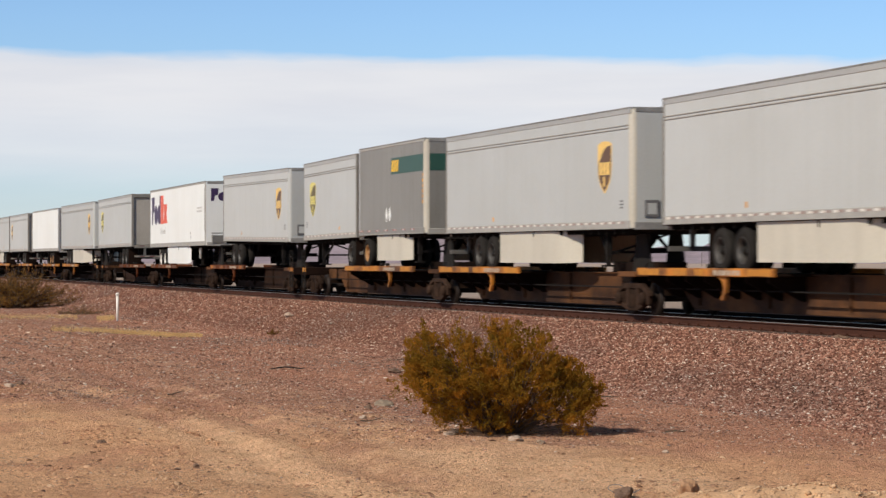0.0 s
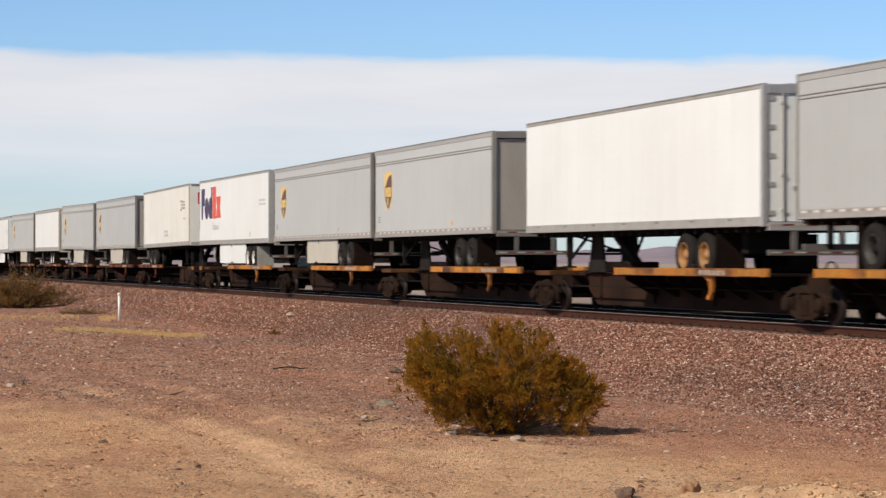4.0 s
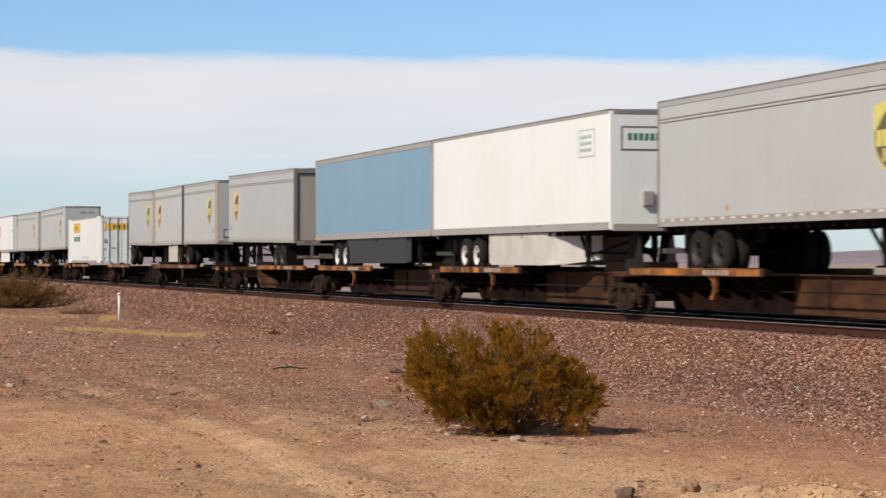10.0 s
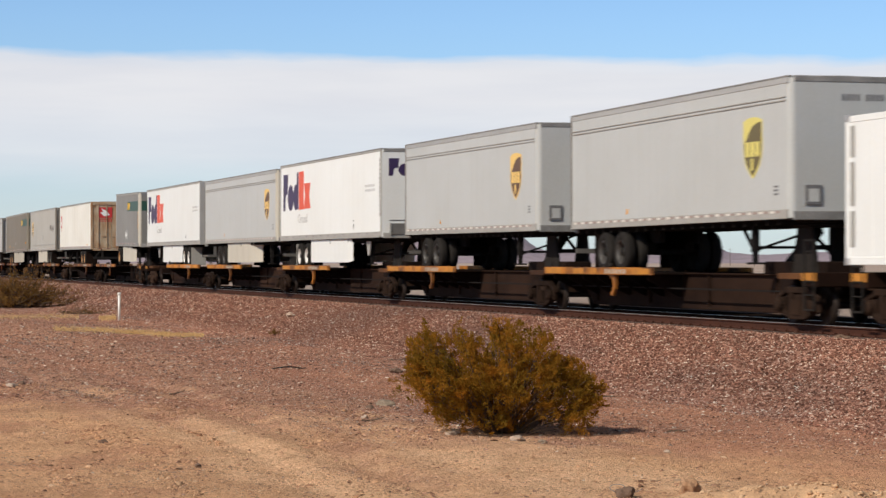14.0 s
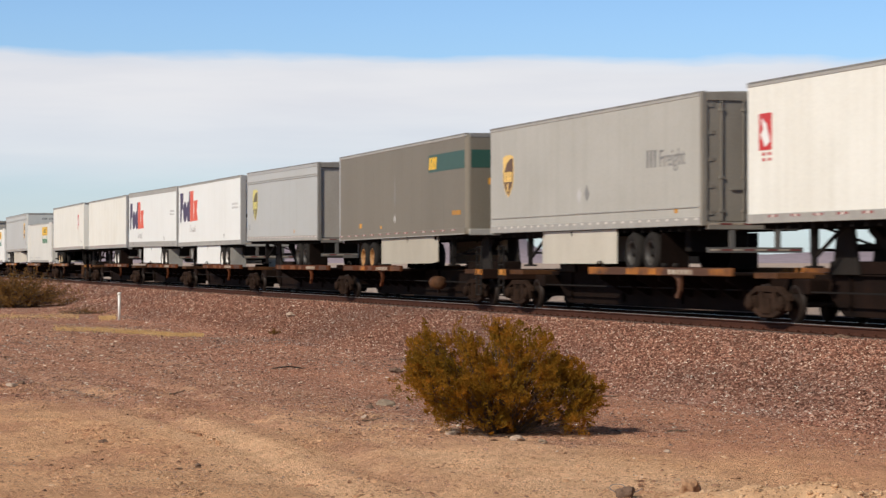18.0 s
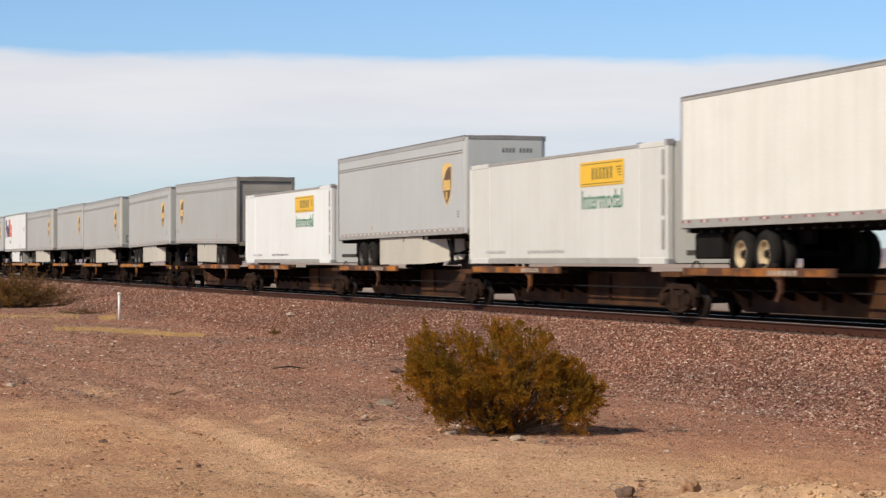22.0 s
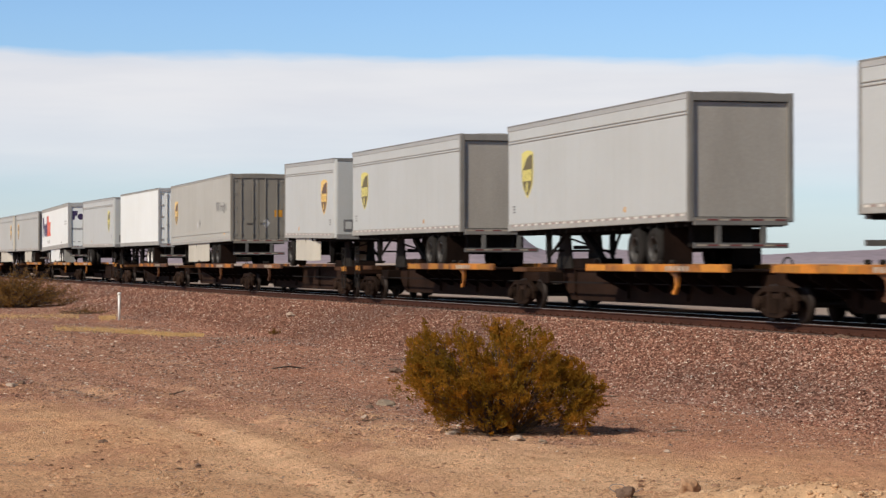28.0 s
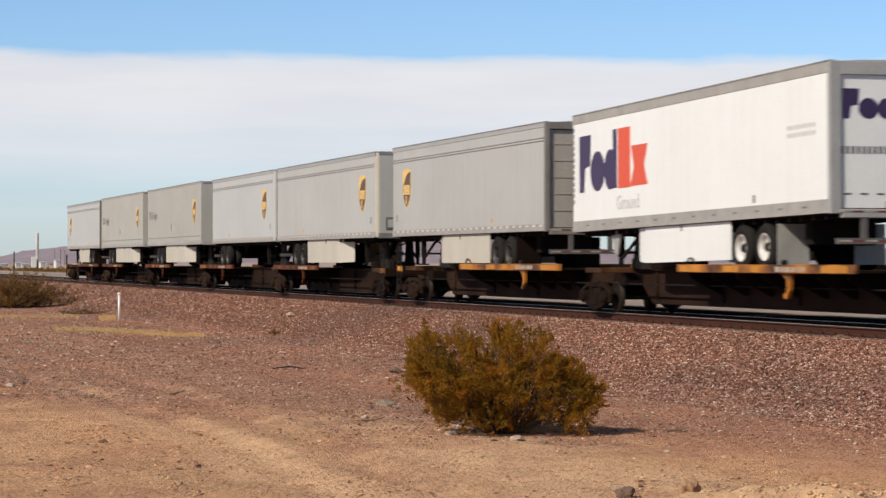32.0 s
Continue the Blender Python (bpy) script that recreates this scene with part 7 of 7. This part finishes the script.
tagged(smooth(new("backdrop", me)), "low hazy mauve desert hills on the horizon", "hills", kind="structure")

# low scrub on the plain behind the track
r = random.Random(12)
vs, fs = [], []
for i in range(800):
    d = 150 * (20 ** r.random()) if i < 400 else r.uniform(300, 700)
    p = far_spot(r.uniform(-900, 130) if i < 400 else r.uniform(-120, 160), d)
    if p.y < 50:
        continue
    w, hgt = r.uniform(0.6, 2.0), r.uniform(0.4, 1.1)
    for _ in range(26):
        a, q = r.uniform(0, 6.28), r.random() ** 0.5
        c = Vector((p.x + math.cos(a) * q * w, p.y + math.sin(a) * q * w, hgt * r.random() * (1 - q * 0.6)))
        s = 0.3
        k = len(vs)
        vs += [c + Vector([r.gauss(0, s) for _ in range(3)]) for _ in range(3)]
        fs.append((k, k + 1, k + 2))
me = bpy.data.meshes.new("far_scrub")
me.from_pydata(vs, [], fs)
me.materials.append(SCRUB)
tagged(new("far_scrub", me), "scattered low olive scrub on the far plain", "scrub", kind="stuff")

# a white stack, sheds and poles far down the line
SHED = mat("pale_shed", (0.72, 0.70, 0.66), (0.55, 0.53, 0.50), 0.5, 0.3, rough=0.6)
SHED_ROOF = mat("shed_roof", (0.50, 0.50, 0.50), (0.40, 0.40, 0.40), 0.5, 0.3, rough=0.5)
WOOD = mat("dark_pole_wood", (0.07, 0.05, 0.04), (0.11, 0.08, 0.06), 0.5, 2.0, rough=0.9)
p = far_spot(66, 900)
stack = tagged(new("white_stack"), "slender white stack with a stepped base", "tower")
stack.location = p
smooth(part("shaft", lathe(new_bm(), [(-0.5, 0.62), (12.9, 0.60), (13.1, 0.66), (13.4, 0.66)], 16, "z"), SHED, stack))
part("base_house", bevel(box(new_bm(), -0.4, 1.1, -2.2, 0.2, -0.5, 4.4), 0.05), SHED, stack)


def shed(px, depth, w, d, h, label):
    p = far_spot(px, depth)
    s = tagged(new("shed"), label, "building", "sheds far down the line")
    s.location, s.rotation_euler = p, (0, 0, radians(106))
    part("wall", box(new_bm(), -w / 2, w / 2, -d / 2, d / 2, -0.5, h), SHED, s)
    part("roof", prism(new_bm(), [(-d / 2 - 0.3, h), (0, h + d * 0.16), (d / 2 + 0.3, h)], "x", -w / 2 - 0.3, w / 2 + 0.3), SHED_ROOF, s)
    part("door", box(new_bm(), -0.3, 0.3, d / 2, d / 2 + 0.05, 0, h * 0.7), DARK_MARK, s)


shed(31, 1000, 2.4, 2.5, 1.9, "small pale shed on the plain")
shed(43, 1050, 3.0, 2.5, 1.5, "pale low shed on the plain")
shed(74, 1000, 2.0, 2.5, 2.2, "pale shed with a low roof")
shed(101, 980, 1.8, 2.4, 3.0, "small tall pale shed")
shed(4, 1100, 3.0, 2.5, 1.4, "low pale building on the plain")


def pole(px, depth, h, arm=True):
    p = far_spot(px, depth)
    o = tagged(new("utility_pole"), "dark wooden utility pole on the plain", "pole", "utility poles")
    o.location = p
    part("shaft", lathe(new_bm(), [(-0.5, 0.17), (h, 0.12)], 8, "z"), WOOD, o)
    if arm:
        part("cross_arm", box(new_bm(), -0.07, 0.07, -1.1, 1.1, h - 0.7, h - 0.55), WOOD, o)


pole(25, 480, 4.6, False)
pole(66, 420, 3.0, False)
for px, d in ((97, 1500), (107, 1560), (115, 1620), (1245, 1300), (1292, 1500), (1335, 1250)):
    pole(px, d, 10.5)

# ties and their fastenings
n_ties = 150
tie_bm = bevel(box(new_bm(), -0.13, 0.13, -1.30, 1.30, -0.22, 0.0), 0.012)
first_tie = part("tie", tie_bm, CONCRETE, ground)
first_tie.location = (-40.0, TRACK_Y, RAIL_TOP - 0.182)
for i in range(1, n_ties):
    o = first_tie.copy()
    scene.collection.objects.link(o)
    o.location = (-40.0 - i * 0.6, TRACK_Y, RAIL_TOP - 0.182)
tie_rest, clip_bm = new_bm(), new_bm()
for i in range(n_ties, 420):
    x = -40.0 - i * 0.6
    box(tie_rest, x - 0.13, x + 0.13, TRACK_Y - 1.3, TRACK_Y + 1.3, RAIL_TOP - 0.4, RAIL_TOP - 0.182)
part("tie_rest", tie_rest, CONCRETE, ground)["kind"] = "stuff"
for i in range(n_ties):
    x = -40.0 - i * 0.6
    for s in (-1, 1):
        y = TRACK_Y + s * 0.755
        box(clip_bm, x - 0.09, x + 0.09, y - 0.16, y + 0.16, RAIL_TOP - 0.184, RAIL_TOP - 0.160)
        box(clip_bm, x - 0.03, x + 0.03, y - 0.12, y - 0.08, RAIL_TOP - 0.170, RAIL_TOP - 0.130)
part("tie_plates", clip_bm, RAIL_SIDE, ground)["kind"] = "stuff"


place_train()
motions()
